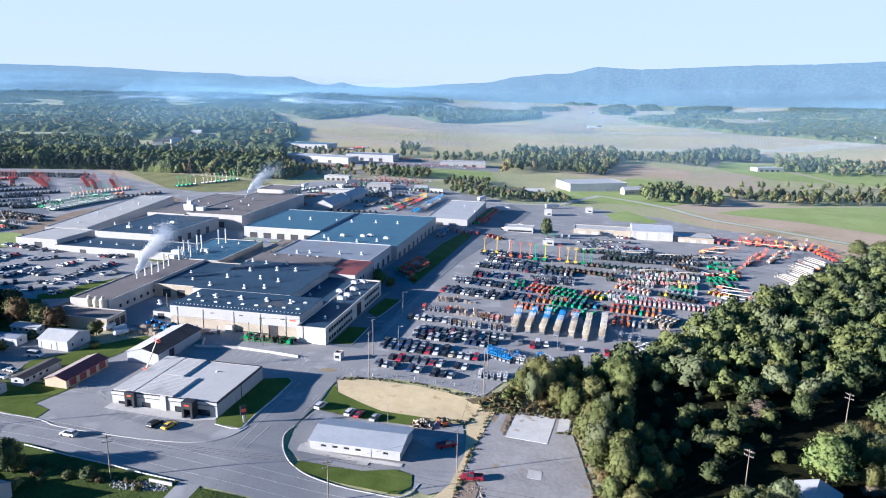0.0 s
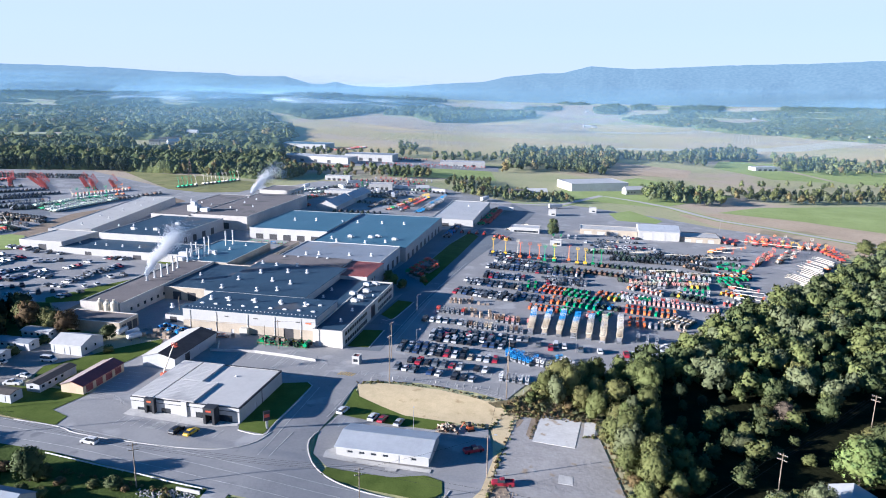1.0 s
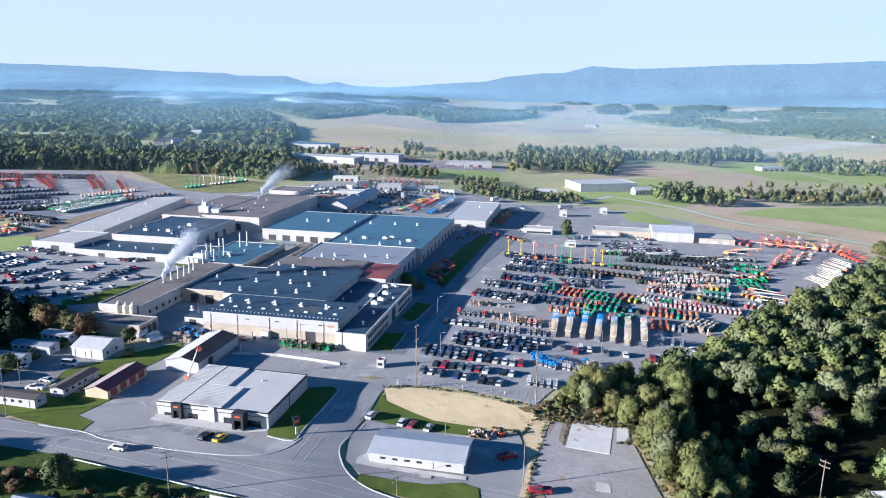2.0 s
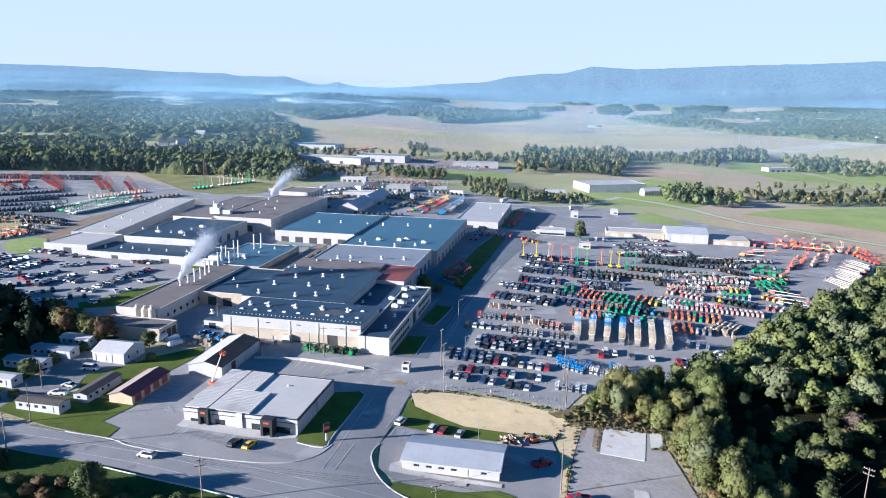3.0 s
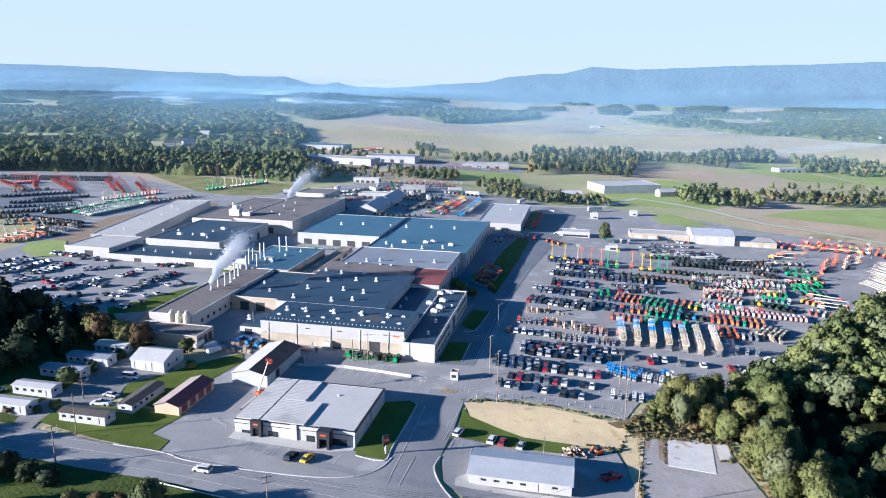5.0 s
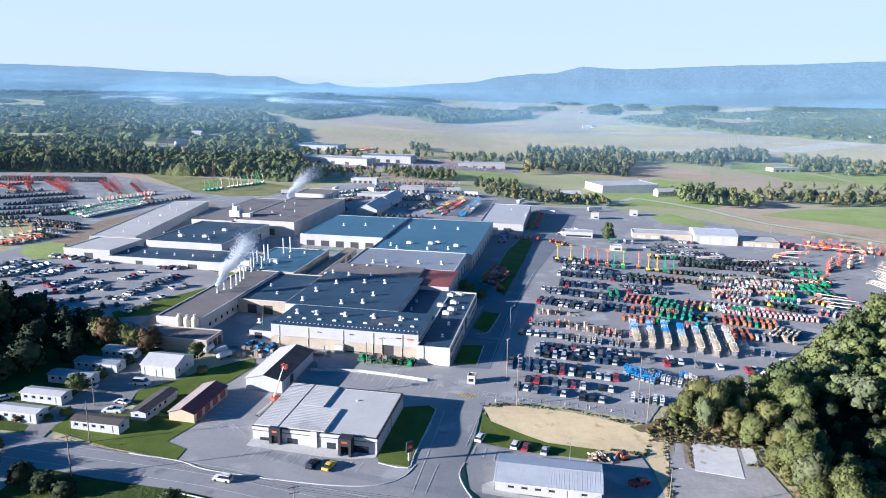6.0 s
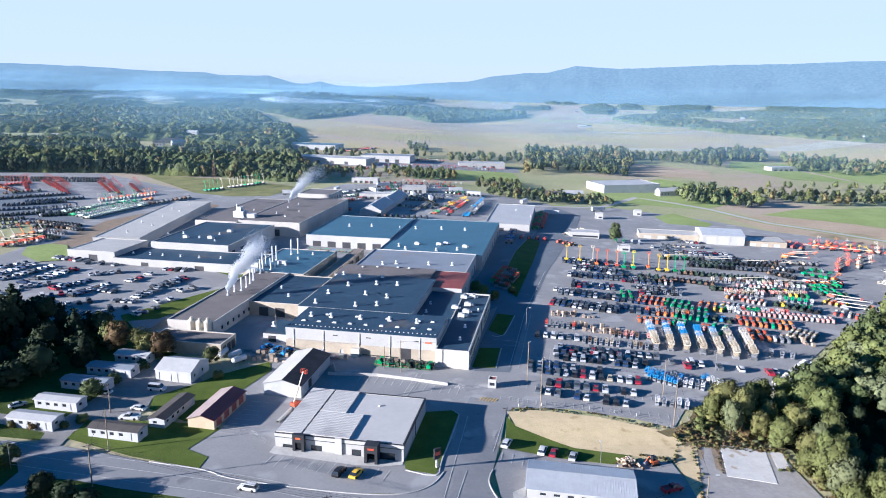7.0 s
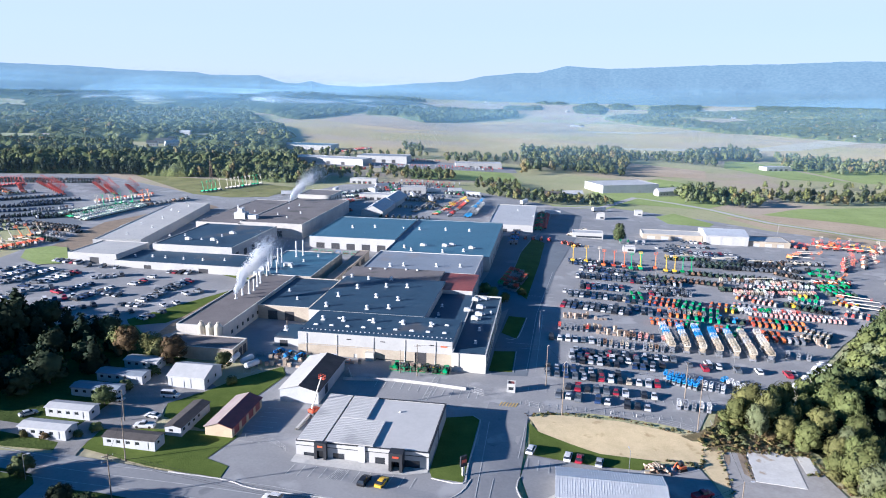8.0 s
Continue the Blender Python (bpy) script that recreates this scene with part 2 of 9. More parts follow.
def strip(line, width):
    """The outline of a band of that width along a line of places."""
    left, right = [], []
    for k, (x, y) in enumerate(line):
        a, b = Vector(line[max(0, k - 1)]), Vector(line[min(len(line) - 1, k + 1)])
        d = (b - a).normalized()
        left.append((x - d.y * width / 2, y + d.x * width / 2))
        right.append((x + d.y * width / 2, y - d.x * width / 2))
    return left + right[::-1]


# ---- ground, far ridge ----
def graded(lo, hi, fine_lo, fine_hi, fine, grow=1.18):
    out, c, s = [], fine_lo, fine
    while c <= fine_hi:
        out.append(c)
        c += fine
    c, s = out[-1], fine
    while c < hi:
        s *= grow
        c += s
        out.append(min(c, hi))
    c, s, low = fine_lo, fine, []
    while c > lo:
        s *= grow
        c -= s
        low.append(max(c, lo))
    return low[::-1] + out


def ground_sheet():
    gx, gy = graded(-4600, 4600, -320, 320, 4), graded(-1500, 4700, 104, 704, 4)
    verts = [(x, y, gz(x, y) - (0.12 if y < 720 else 0.0)) for y in gy for x in gx]
    w = len(gx)
    faces = [(j * w + i, j * w + i + 1, (j + 1) * w + i + 1, (j + 1) * w + i) for j in range(len(gy) - 1) for i in range(w - 1)]
    me = bpy.data.meshes.new("ground")
    me.from_pydata(verts, [], faces)
    me.materials.append(MEADOW)
    tagged(new("ground", me), "grassy valley ground reaching to the far ridges", "ground", kind="structure")


ground_sheet()

RIDGE_LINE = [(-60, 190), (-45, 205), (-31.2, 196), (-27.8, 195), (-24.2, 190), (-20.4, 175), (-16.3, 172), (-15.3, 158), (-11.6, 160), (-9.9, 123), (-8.8, 114), (-7.8, 135), (-6.5, 110), (-3.6, 103),
              (-1.3, 115), (1.0, 131), (4.2, 144), (6.0, 176), (8.7, 198), (10.5, 202), (12.6, 243), (16.1, 228), (23.0, 251), (28.6, 259), (32.6, 271), (45, 260), (60, 230)]


def far_ridge():
    bm = bmesh.new()
    rows = 10
    grid = []
    steps = 360
    for k in range(steps + 1):
        a = -60 + 120 * k / steps
        i = max(j for j in range(len(RIDGE_LINE) - 1) if RIDGE_LINE[j][0] <= a or j == 0)
        (a0, h0), (a1, h1) = RIDGE_LINE[i], RIDGE_LINE[i + 1]
        top = h0 + (h1 - h0) * (a - a0) / (a1 - a0)
        top += 3.0 * noise.noise((a * 1.3, 0, 0)) + 1.5 * noise.noise((a * 5, 3, 0))
        col = []
        for r in range(rows + 1):
            f = r / rows
            d = 3750 + 600 * f + (70 * noise.noise((a * 0.35, f * 2.5, 7)) + 30 * noise.noise((a * 0.9, f * 5, 3))) * math.sin(f * math.pi)
            x, y = -31 + d * math.sin(radians(a)), 10 + d * math.cos(radians(a))
            low = gz(x, y) - 10
            col.append(bm.verts.new((x, y, low + (top - low) * (f ** 1.25))))
        grid.append(col)
    for k in range(steps):
        for r in range(rows):
            bm.faces.new((grid[k][r], grid[k + 1][r], grid[k + 1][r + 1], grid[k][r + 1]))
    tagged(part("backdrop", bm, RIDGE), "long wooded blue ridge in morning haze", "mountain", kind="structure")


far_ridge()

# ---- paving, lawns, fields ----
drape("yard", [(-31, 211), (-14, 210.5), (4, 204.5), (14, 200), (22, 212), (45, 217), (64, 232), (101, 269), (146, 309), (196, 351), (225, 385), (246, 415), (262, 450), (252, 487), (229, 500), (207, 518), (178, 562),
                (140, 592), (102, 620), (60, 612), (30, 640), (-35, 708), (-124, 690), (-150, 640), (-190, 600), (-243, 608), (-363, 715), (-480, 700), (-430, 560), (-300, 460), (-272, 410), (-275, 370), (-300, 340), (-275, 300),
                (-207, 281), (-171, 283), (-157, 262), (-140, 250), (-122, 251), (-108, 243), (-106.5, 236), (-113, 219.5), (-112, 197), (-117.7, 185), (-111.6, 181.4), (-112, 176), (-90, 166), (-56, 166), (-44, 178), (-36, 200)],
      ASPHALT, 0.06, 8, "grey asphalt yards and parking lots of the works", "yard")
ROAD_UP = [(-300, 215), (-230, 203), (-169, 189), (-152, 187), (-135, 182), (-125, 179), (-111, 175.5), (-104, 172), (-87, 168), (-72, 165.6), (-62, 166), (-56, 169.7), (-53, 175.4), (-50.8, 186), (-46, 208)]
ROAD_LOOP = [(-32, 213), (-33.9, 205), (-36.9, 192), (-40.5, 178), (-42, 172.8), (-41.4, 166.7), (-38.4, 159.6), (-33, 154), (-24, 149.5), (-10, 145.3)]
drape("road", ROAD_UP + [(-43, 218)] + ROAD_LOOP + [(20, 137), (90, 117), (84, 104), (0, 131), (-40, 141.5), (-57, 145.7), (-63, 148), (-72, 151), (-89, 156.6), (-106, 162.6), (-116, 164.8), (-128, 167.5), (-138, 170.4), (-145.5, 171.6), (-147, 160), (-148, 110), (-156, 110), (-155, 160), (-153.5, 174), (-156, 178), (-165, 181), (-190, 185.5), (-240, 195), (-300, 206)],
      ROADWAY, 0.10, 3, "worn asphalt road with a junction at the works gate", "road")
# street and apron: the halls' shade is painted as darker paving
drape("pavement", [(-40, 238), (-28.2, 237), (-12, 300), (11, 372), (47, 470), (74, 560), (60, 600), (45, 545), (18, 462), (4, 410), (-14, 344), (-36, 262)],
      SHADE_ASPHALT, 0.11, 8, "asphalt works street with the halls' shade put into its colour", "street")
drape("pavement", [xy(-92.3, 291), (-14, 322), (-19, 345), (0, 417), (15, 461), (22, 478), xy(-86, 466), xy(-103.8, 452), xy(-103.8, 357), xy(-106.8, 318), xy(-104.8, 291.2)], SHADE_ASPHALT, 0.09, 8, "asphalt apron along the halls, darkened with their shade", "apron")
drape("pavement", [(-40.3, 178), (-36.5, 189), (-19, 184), (-9, 182), (0, 184), (7, 183.5), (8, 165), (3.5, 150), (-3, 147), (-6, 150), (-6, 155.5), (-10, 158), (-19, 157), (-35.5, 160), (-40, 166)],
      ASPHALT, 0.07, 3, "asphalt lot round the ribbed-roof building", "lot")
drape("pavement", [(3.8, 146), (8.2, 165), (16, 191.7), (38.5, 188.4), (38, 148), (36, 122), (6, 122)], OLD_ASPHALT, 0.08, 4, "cracked old asphalt lot", "lot")
drape("pavement", [(-156, 187), (-150, 185), (-150, 194), (-140, 199), (-136, 206), (-137, 214), (-131, 222), (-125, 226), (-140, 243), (-150, 243), (-152, 222), (-155, 206), (-157, 199), (-190, 208), (-190, 204), (-157, 193)],
      GRAVEL, 0.07, 4, "grey gravel lane between the mobile homes", "lane")
drape("lawn", [(-36.6, 156.5), (-35.5, 159.8), (-19.2, 156.7), (-10.8, 157.9), (-6.4, 155.5), (-6.4, 150.4), (-10, 146.8), (-24, 150.9), (-32, 154.1)], LAWN, 0.22, 4, "mown green lawn inside a white kerb", "lawn")
drape("lawn", [(-36, 189), (-33.5, 205), (-31.6, 200), (-17, 190.2), (-3, 186.6), (-9, 182.1), (-19, 184.2)], LAWN, 0.14, 4, "green grass below the straw bank", "lawn")
drape("lawn", [(-62.7, 179), (-62.3, 176.2), (-55, 174), (-53.4, 180.9), (-47.4, 206), (-49, 208.4), (-56.7, 207.3)], LAWN, 0.2, 4, "green lawn beside the showroom", "lawn")
drape("lawn", [(-150, 190), (-130.6, 181.4), (-112.3, 176), (-111.6, 181.4), (-117.7, 185.1), (-112.5, 196.5), (-118, 198.5), (-131.1, 200), (-149, 200)], LAWN, 0.16, 4, "green grass by the mobile homes", "lawn")
drape("lawn", [(-135.4, 207.3), (-137, 215.4), (-129, 223.1), (-122, 232), (-108.8, 243), (-106.6, 236.2), (-113, 219.5), (-113, 203), (-123.2, 200.1)], LAWN, 0.16, 4, "green grass round the white garage", "lawn")
drape("lawn", [(-30.9, 278.3), (-24.8, 299), (-18, 297), (-26, 272)], LAWN, 0.2, 4, "green lawn before the offices", "lawn")
drape("lawn", [(-40.5, 240.8), (-36.2, 259), (-28.5, 259), (-32.8, 240.2)], LAWN, 0.2, 4, "green lawn at the office corner", "lawn")
drape("lawn", [(-13, 323), (-18.5, 345), (0.5, 417), (15.7, 460), (20.5, 446), (5.7, 389)], LAWN, 0.2, 8, "green strip along the works street", "lawn")
drape("lawn", [(-146, 330), (-140, 322), (-160, 285), (-172, 281), (-176, 288)], LAWN, 0.16, 8, "grass strip beside the car park", "lawn")
drape("lawn", [(-146, 361), (-137, 349), (-142, 345), (-160, 358)], LAWN, 0.16, 8, "grass patch by the foundry wing", "lawn")
drape("lawn", [(-262, 478), (-222, 562), (-206, 545), (-228, 470), (-246, 400), (-262, 400)], DIRT, 0.16, 8, "bare earth slope behind the west wing", "slope")
drape("lawn", [(-243, 606), (-210, 592), (-180, 600), (-165, 660), (-250, 700), (-330, 716)], GRASS, 0.16, 8, "rough grass below the woods", "grass")
drape("bank", [(-33, 208), (-24.6, 209.4), (-7.3, 205.6), (10.3, 198.5), (13.5, 194.2), (8, 183.6), (-3, 186.6), (-17, 190.2), (-31.6, 200)], STRAW, 0.17, 2, "bank of dry yellow straw below the parking lot", "bank")
drape("bank", [(8.5, 184), (14, 196), (20, 199), (17, 191.5), (8, 165), (3.6, 146), (-1, 146), (3, 152), (7, 166)], STRAW, 0.15, 4, "strip of dry weeds beside the old lot", "weeds")
drape("woodland_floor", [(42, 130), (43, 190), (34, 200), (36, 209), (50, 215), (66, 231), (103, 268), (148, 308), (198, 349), (228, 383), (250, 410), (330, 380), (330, 150), (180, 90), (60, 90)], SHADE_UNDERGROWTH, 0.1, 4, "undergrowth of the wood with its shade put into the colour", "ground")
drape("verge", [(-330, 211), (-240, 196), (-190, 186.5), (-165, 182), (-155, 179), (-145, 172.5), (-138, 171.2), (-128, 168.3), (-116, 165.5), (-106, 162.8), (-89, 156), (-72, 150.5), (-61, 147), (-62, 138), (-60, 100), (-330, 100)], VERGE, 0.05, 8, "rough grass below the road, tree shade put into its colour", "grass")
drape("verge", [(-58, 145.2), (-40, 141), (0, 130.5), (40, 117), (40, 95), (-58, 95)], VERGE, 0.05, 8, "rough green grass below the road", "grass")
drape("verge", [(-300, 217), (-230, 205), (-169, 191), (-156, 189), (-157, 199), (-155, 206), (-152, 222), (-150, 243), (-141, 249), (-157, 261), (-171, 282), (-207, 280), (-290, 305)], VERGE, 0.05, 8, "rough grass round the mobile homes, darkened to hold tree shade", "grass")
drape("drive", [(-61.5, 147.5), (-56, 146), (-57.5, 138), (-60, 120), (-65, 120), (-63, 138)], ASPHALT, 0.08, 4, "narrow asphalt drive off the road", "drive")
drape("field", [(199, 577), (212, 520), (262, 452), (256, 425), (300, 400), (380, 470), (300, 560), (240, 592)], TILLED, 0.06, 8, "brown tilled field", "field")
drape("field", [(240, 595), (300, 562), (380, 472), (520, 560), (420, 660), (294, 632)], FIELD_GREEN, 0.06, 8, "bright green field", "field")
drape("field", [(-250, 1010), (-20, 1020), (184, 1110), (420, 1100), (742, 1140), (1150, 1500), (1500, 1900), (1100, 2400), (620, 2650), (60, 2350), (-220, 2500), (-420, 1700)], mat("nursery_soil", (0.56, 0.43, 0.25), (0.4, 0.37, 0.18), 1.0, 0.2, 0.004, 0.4, spec=0.03, wear=((0.45, 0.37, 0.26), 0.003, 0.5)), 0.3, 64,
      "wide pale nursery field on a low rise", "field")
TAN_FIELD = mat("mown_tan_field", (0.46, 0.37, 0.28), (0.37, 0.3, 0.21), 1.0, 0.2, 0.006, 0.3, spec=0.05)
PALE_FIELD = mat("pale_stubble", (0.55, 0.5, 0.38), (0.46, 0.42, 0.32), 1.0, 0.2, 0.006, 0.3, spec=0.05)
for outline, stuff, lift, label in (([(-298, 1956), (-58, 1640), (120, 1680), (295, 1756), (400, 1850), (460, 2112), (540, 2500), (300, 2300), (195, 2120), (-15, 2000), (-193, 2444)], TAN_FIELD, 0.5, "mown tan field on the rise"), ([(445, 2556), (671, 2588), (789, 3028), (523, 2980)], TAN_FIELD, 0.5, "mown tan field on the rise"), ([(-60, 2800), (500, 3000), (900, 3500), (300, 3600), (-150, 3300)], TAN_FIELD, 0.6, "distant tan fields"),
                                    ([(1303, 3182), (1480, 3390), (1620, 3320), (1455, 3067), (1298, 3110)], PALE_FIELD, 0.5, "pale stubble field below the ridge"), ([(1480, 3395), (1300, 3500), (1050, 3560), (1062, 3480), (1300, 3300)], FIELD_GREEN, 0.5, "green field below the ridge"), ([(1900, 3230), (2300, 2960), (2450, 2860), (2200, 3060)], FIELD_GREEN, 0.5, "green field below the ridge"), ([(534, 3061), (728, 3257), (755, 2900), (686, 2660), (445, 2579)], TAN_FIELD, 0.5, "mown tan field below the ridge"), ([(1050, 2600), (1240, 2680), (1210, 2480), (1040, 2400)], TAN_FIELD, 0.5, "tan field within the tree belt"), ([(-1518, 2692), (-1322, 2704), (-1265, 2560), (-1433, 2510)], PALE_FIELD, 0.5, "pale clearing in the woods"), ([(-1067, 2768), (-683, 2820), (-639, 2608), (-996, 2556)], PALE_FIELD, 0.5, "pale clearing in the woods"),
                                    ([(330, 1270), (700, 1330), (1080, 1640), (1000, 1690), (660, 1400), (330, 1320)], PALE_FIELD, 0.5, "pale stretch of the nursery"), ([(300, 1820), (640, 1850), (880, 2000), (860, 2080), (620, 1930), (300, 1880)], PALE_FIELD, 0.5, "pale stretch of the nursery"), ([(-794, 1240), (-647, 1240), (-613, 1140), (-750, 1110)], FIELD_GREEN, 0.2, "green clearing in the woods")):
    drape("field", outline, stuff, lift, 60, label, "field")
drape("field", [(192, 871), (307, 856), (345, 945), (265, 1031), (215, 960)], TILLED, 0.1, 16, "brown field between hedges", "field")
drape("field", [(393, 992), (420, 870), (560, 830), (640, 961), (463, 1137)], FIELD_GREEN, 0.1, 16, "green pasture by the far sheds", "field")
drape("field", [(110, 690), (130, 640), (195, 615), (300, 700), (240, 840), (180, 780)], FIELD_GREEN, 0.1, 16, "green meadow beside the grey barn", "field")
drape("field", [(-60, 745), (60, 760), (60, 850), (-10, 920), (-60, 860)], FIELD_GREEN, 0.1, 16, "green meadow beyond the works", "field")
drape("yard", [(-215, 870), (-100, 835), (70, 850), (75, 905), (-40, 935), (-200, 950)], ASPHALT, 0.12, 16, "distant asphalt lots round the warehouses", "yard")
PALE_ROAD = mat("pale_country_road", (0.5, 0.465, 0.43), (0.42, 0.39, 0.365), 0.9, 1.2, 0.05, 0.1)
drape("verge", strip([(60, 606), (102, 608)] + [(156, 676), (184, 646), (204, 615), (215, 582), (226, 555), (252, 525), (278, 480), (301, 441)], 13), FIELD_GREEN, 0.14, 8, "green verges of the country road", "grass")
drape("road", strip([(40, 600), (102, 608)] + [(156, 676), (184, 646), (204, 615), (215, 582), (226, 555), (252, 525), (278, 480), (301, 441)], 7), PALE_ROAD, 0.2, 8, "pale country road past the yard", "road")
drape("lawn", [(138, 572), (161, 590), (175, 544), (165, 530), (137, 540)], FIELD_GREEN, 0.16, 8, "green strip between the road and the yard shops", "lawn")
# dark patch that paints the shade lying on the west yard
drape("yard", [(-300, 462), (-425, 562), (-440, 610), (-375, 590), (-330, 560), (-290, 500), (-272, 470)], SHADE_ASPHALT, 0.1, 8, "west yard asphalt with cast shade painted in", "yard")


# ---- buildings ----
def wall_mesh(length, height, holes, th=0.3):
    """A wall along x with its outer face at y = 0, cut by holes (x0, x1, z0, z1): one closed skin."""
    xs = sorted({0.0, length, *[v for o in holes for v in o[:2]]})
    zs = sorted({0.0, height, *[v for o in holes for v in o[2:4]]})
    solid = {(i, j) for i in range(len(xs) - 1) for j in range(len(zs) - 1)
             if not any(o[0] < (xs[i] + xs[i + 1]) / 2 < o[1] and o[2] < (zs[j] + zs[j + 1]) / 2 < o[3] for o in holes)}
    bm = bmesh.new()
    known = {}

    def at(i, j, k):
        if (i, j, k) not in known:
            known[i, j, k] = bm.verts.new((xs[i], th * k, zs[j]))
        return known[i, j, k]
    for i, j in solid:
        bm.faces.new((at(i, j, 0), at(i + 1, j, 0), at(i + 1, j + 1, 0), at(i, j + 1, 0)))
        bm.faces.new((at(i, j, 1), at(i, j + 1, 1), at(i + 1, j + 1, 1), at(i + 1, j, 1)))
        for di, dj, p, q in ((-1, 0, (i, j + 1), (i, j)), (1, 0, (i + 1, j), (i + 1, j + 1)), (0, -1, (i, j), (i + 1, j)), (0, 1, (i + 1, j + 1), (i, j + 1))):
            if (i + di, j + dj) not in solid:
                bm.faces.new((at(*q, 0), at(*p, 0), at(*p, 1), at(*q, 1)))
    return bm


def fill_hole(o, place, parent, frame_mat):
    """A window, a door or a loading door set into its opening."""
    x0, x1, z0, z1, kind = o
    if kind == "window":
        w = part("window", boxes((x0, x0 + 0.1, 0.08, 0.2, z0, z1), (x1 - 0.1, x1, 0.08, 0.2, z0, z1), (x0 + 0.1, x1 - 0.1, 0.08, 0.2, z1 - 0.1, z1), (x0 + 0.1, x1 - 0.1, 0.05, 0.2, z0, z0 + 0.1)), frame_mat, parent)
        pane = part("pane", boxes((x0 + 0.1, x1 - 0.1, 0.12, 0.16, z0 + 0.1, z1 - 0.1)), GLASS, w)
        w.matrix_local = place
    elif kind == "opening":
        w = part("doorway", boxes((x0, x1, 0.28, 0.3, z0, z1)), DOOR_DARK, parent)
        w.matrix_local = place
    else:
        bm = bmesh.new()
        n = max(2, int((z1 - z0) / 0.6))
        prof = [(0.24, z1), (0.24, z0)]
        for k in range(n):
            a, b = z0 + (z1 - z0) * k / n, z0 + (z1 - z0) * (k + 1) / n
            prof += [(0.12, a), (0.12, b - 0.06), (0.17, b - 0.06), (0.17, b - 0.001)]
        prism(bm, prof, x0, x1)
        for v in bm.verts:
            v.co.x, v.co.y = v.co.y, v.co.x
        bmesh.ops.recalc_face_normals(bm, faces=bm.faces[:])
        w = part("loading_door" if x1 - x0 > 1.6 else "door", bm, {"dock": DOOR_DARK, "white": WHITE_ROOF, "maroon": MAROON_ROOF, "grey": GREY_WALL, "door": GREY_WALL}[kind], parent)
        w.matrix_local = place


SIDES = {"s": lambda w, d: (0, 0, 0, w), "e": lambda w, d: (w, 0, 90, d), "n": lambda w, d: (w, d, 180, w), "w": lambda w, d: (0, d, 270, d)}


def base_height(u0, u1, v0, v1):
    return min(gz(*xy(u, v)) for u in (u0, u1) for v in (v0, v1)) - 0.2


def hall(name, label, category, u0, u1, v0, v1, h, wall, roof, holes=None, parapet=0.5, coping=None, skirt=None, turn=TURN_UV, at=None):
    """A flat-roofed building: four walls with openings, roof, coping, and a lower band of another wall."""
    w, d = u1 - u0, v1 - v0
    if at:
        m = pose(at[0], at[1], min(gz(*at), gz(at[0] + w, at[1]), gz(at[0], at[1] + d)) - 0.2, 0, 0, turn)
    else:
        x, y = xy(u0, v0)
        m = pose(x, y, base_height(u0, u1, v0, v1), 0, 0, turn)
    b = thing(name, m, label, category)
    h += 0.2
    holes = holes or {}
    for s, f in SIDES.items():
        ox, oy, turned, length = f(w, d)
        place = pose(ox, oy, 0, 0, 0, turned)
        cut = holes.get(s, [])
        if s in "ew":
            bm = wall_mesh(length - 0.6, h, [(o[0] - 0.3, o[1] - 0.3, o[2], o[3]) for o in cut])
            bmesh.ops.translate(bm, vec=(0.3, 0, 0), verts=bm.verts[:])
        else:
            bm = wall_mesh(length, h, cut)
        ob = part("wall", bm, wall, b)
        ob.matrix_local = place
        if skirt and s in skirt[0]:
            sk = part("wall_base", wall_mesh(length, skirt[1], [(o[0], o[1], o[2], min(o[3], skirt[1])) for o in cut if o[2] < skirt[1]], 0.05), skirt[2], b)
            sk.matrix_local = place @ pose(0, -0.055, 0)
        for o in cut:
            fill_hole(o, place, b, TRIM_DARK)
    if parapet < 0.05:
        part("roof", boxes((-0.06, w + 0.06, -0.06, d + 0.06, h, h + 0.14)), roof, b)
        b["top"] = h + 0.14
        return b
    part("roof", boxes((0.3, w - 0.3, 0.3, d - 0.3, h - parapet - 0.3, h - parapet)), roof, b)
    if coping:
        t = 0.06
        part("coping", boxes((-t, w + t, -t, 0.36, h, h + 0.14), (-t, w + t, d - 0.36, d + t, h, h + 0.14), (-t, 0.36, 0.36, d - 0.36, h, h + 0.14), (w - 0.36, w + t, 0.36, d - 0.36, h, h + 0.14)), coping, b)
    b["top"] = h - parapet
    return b


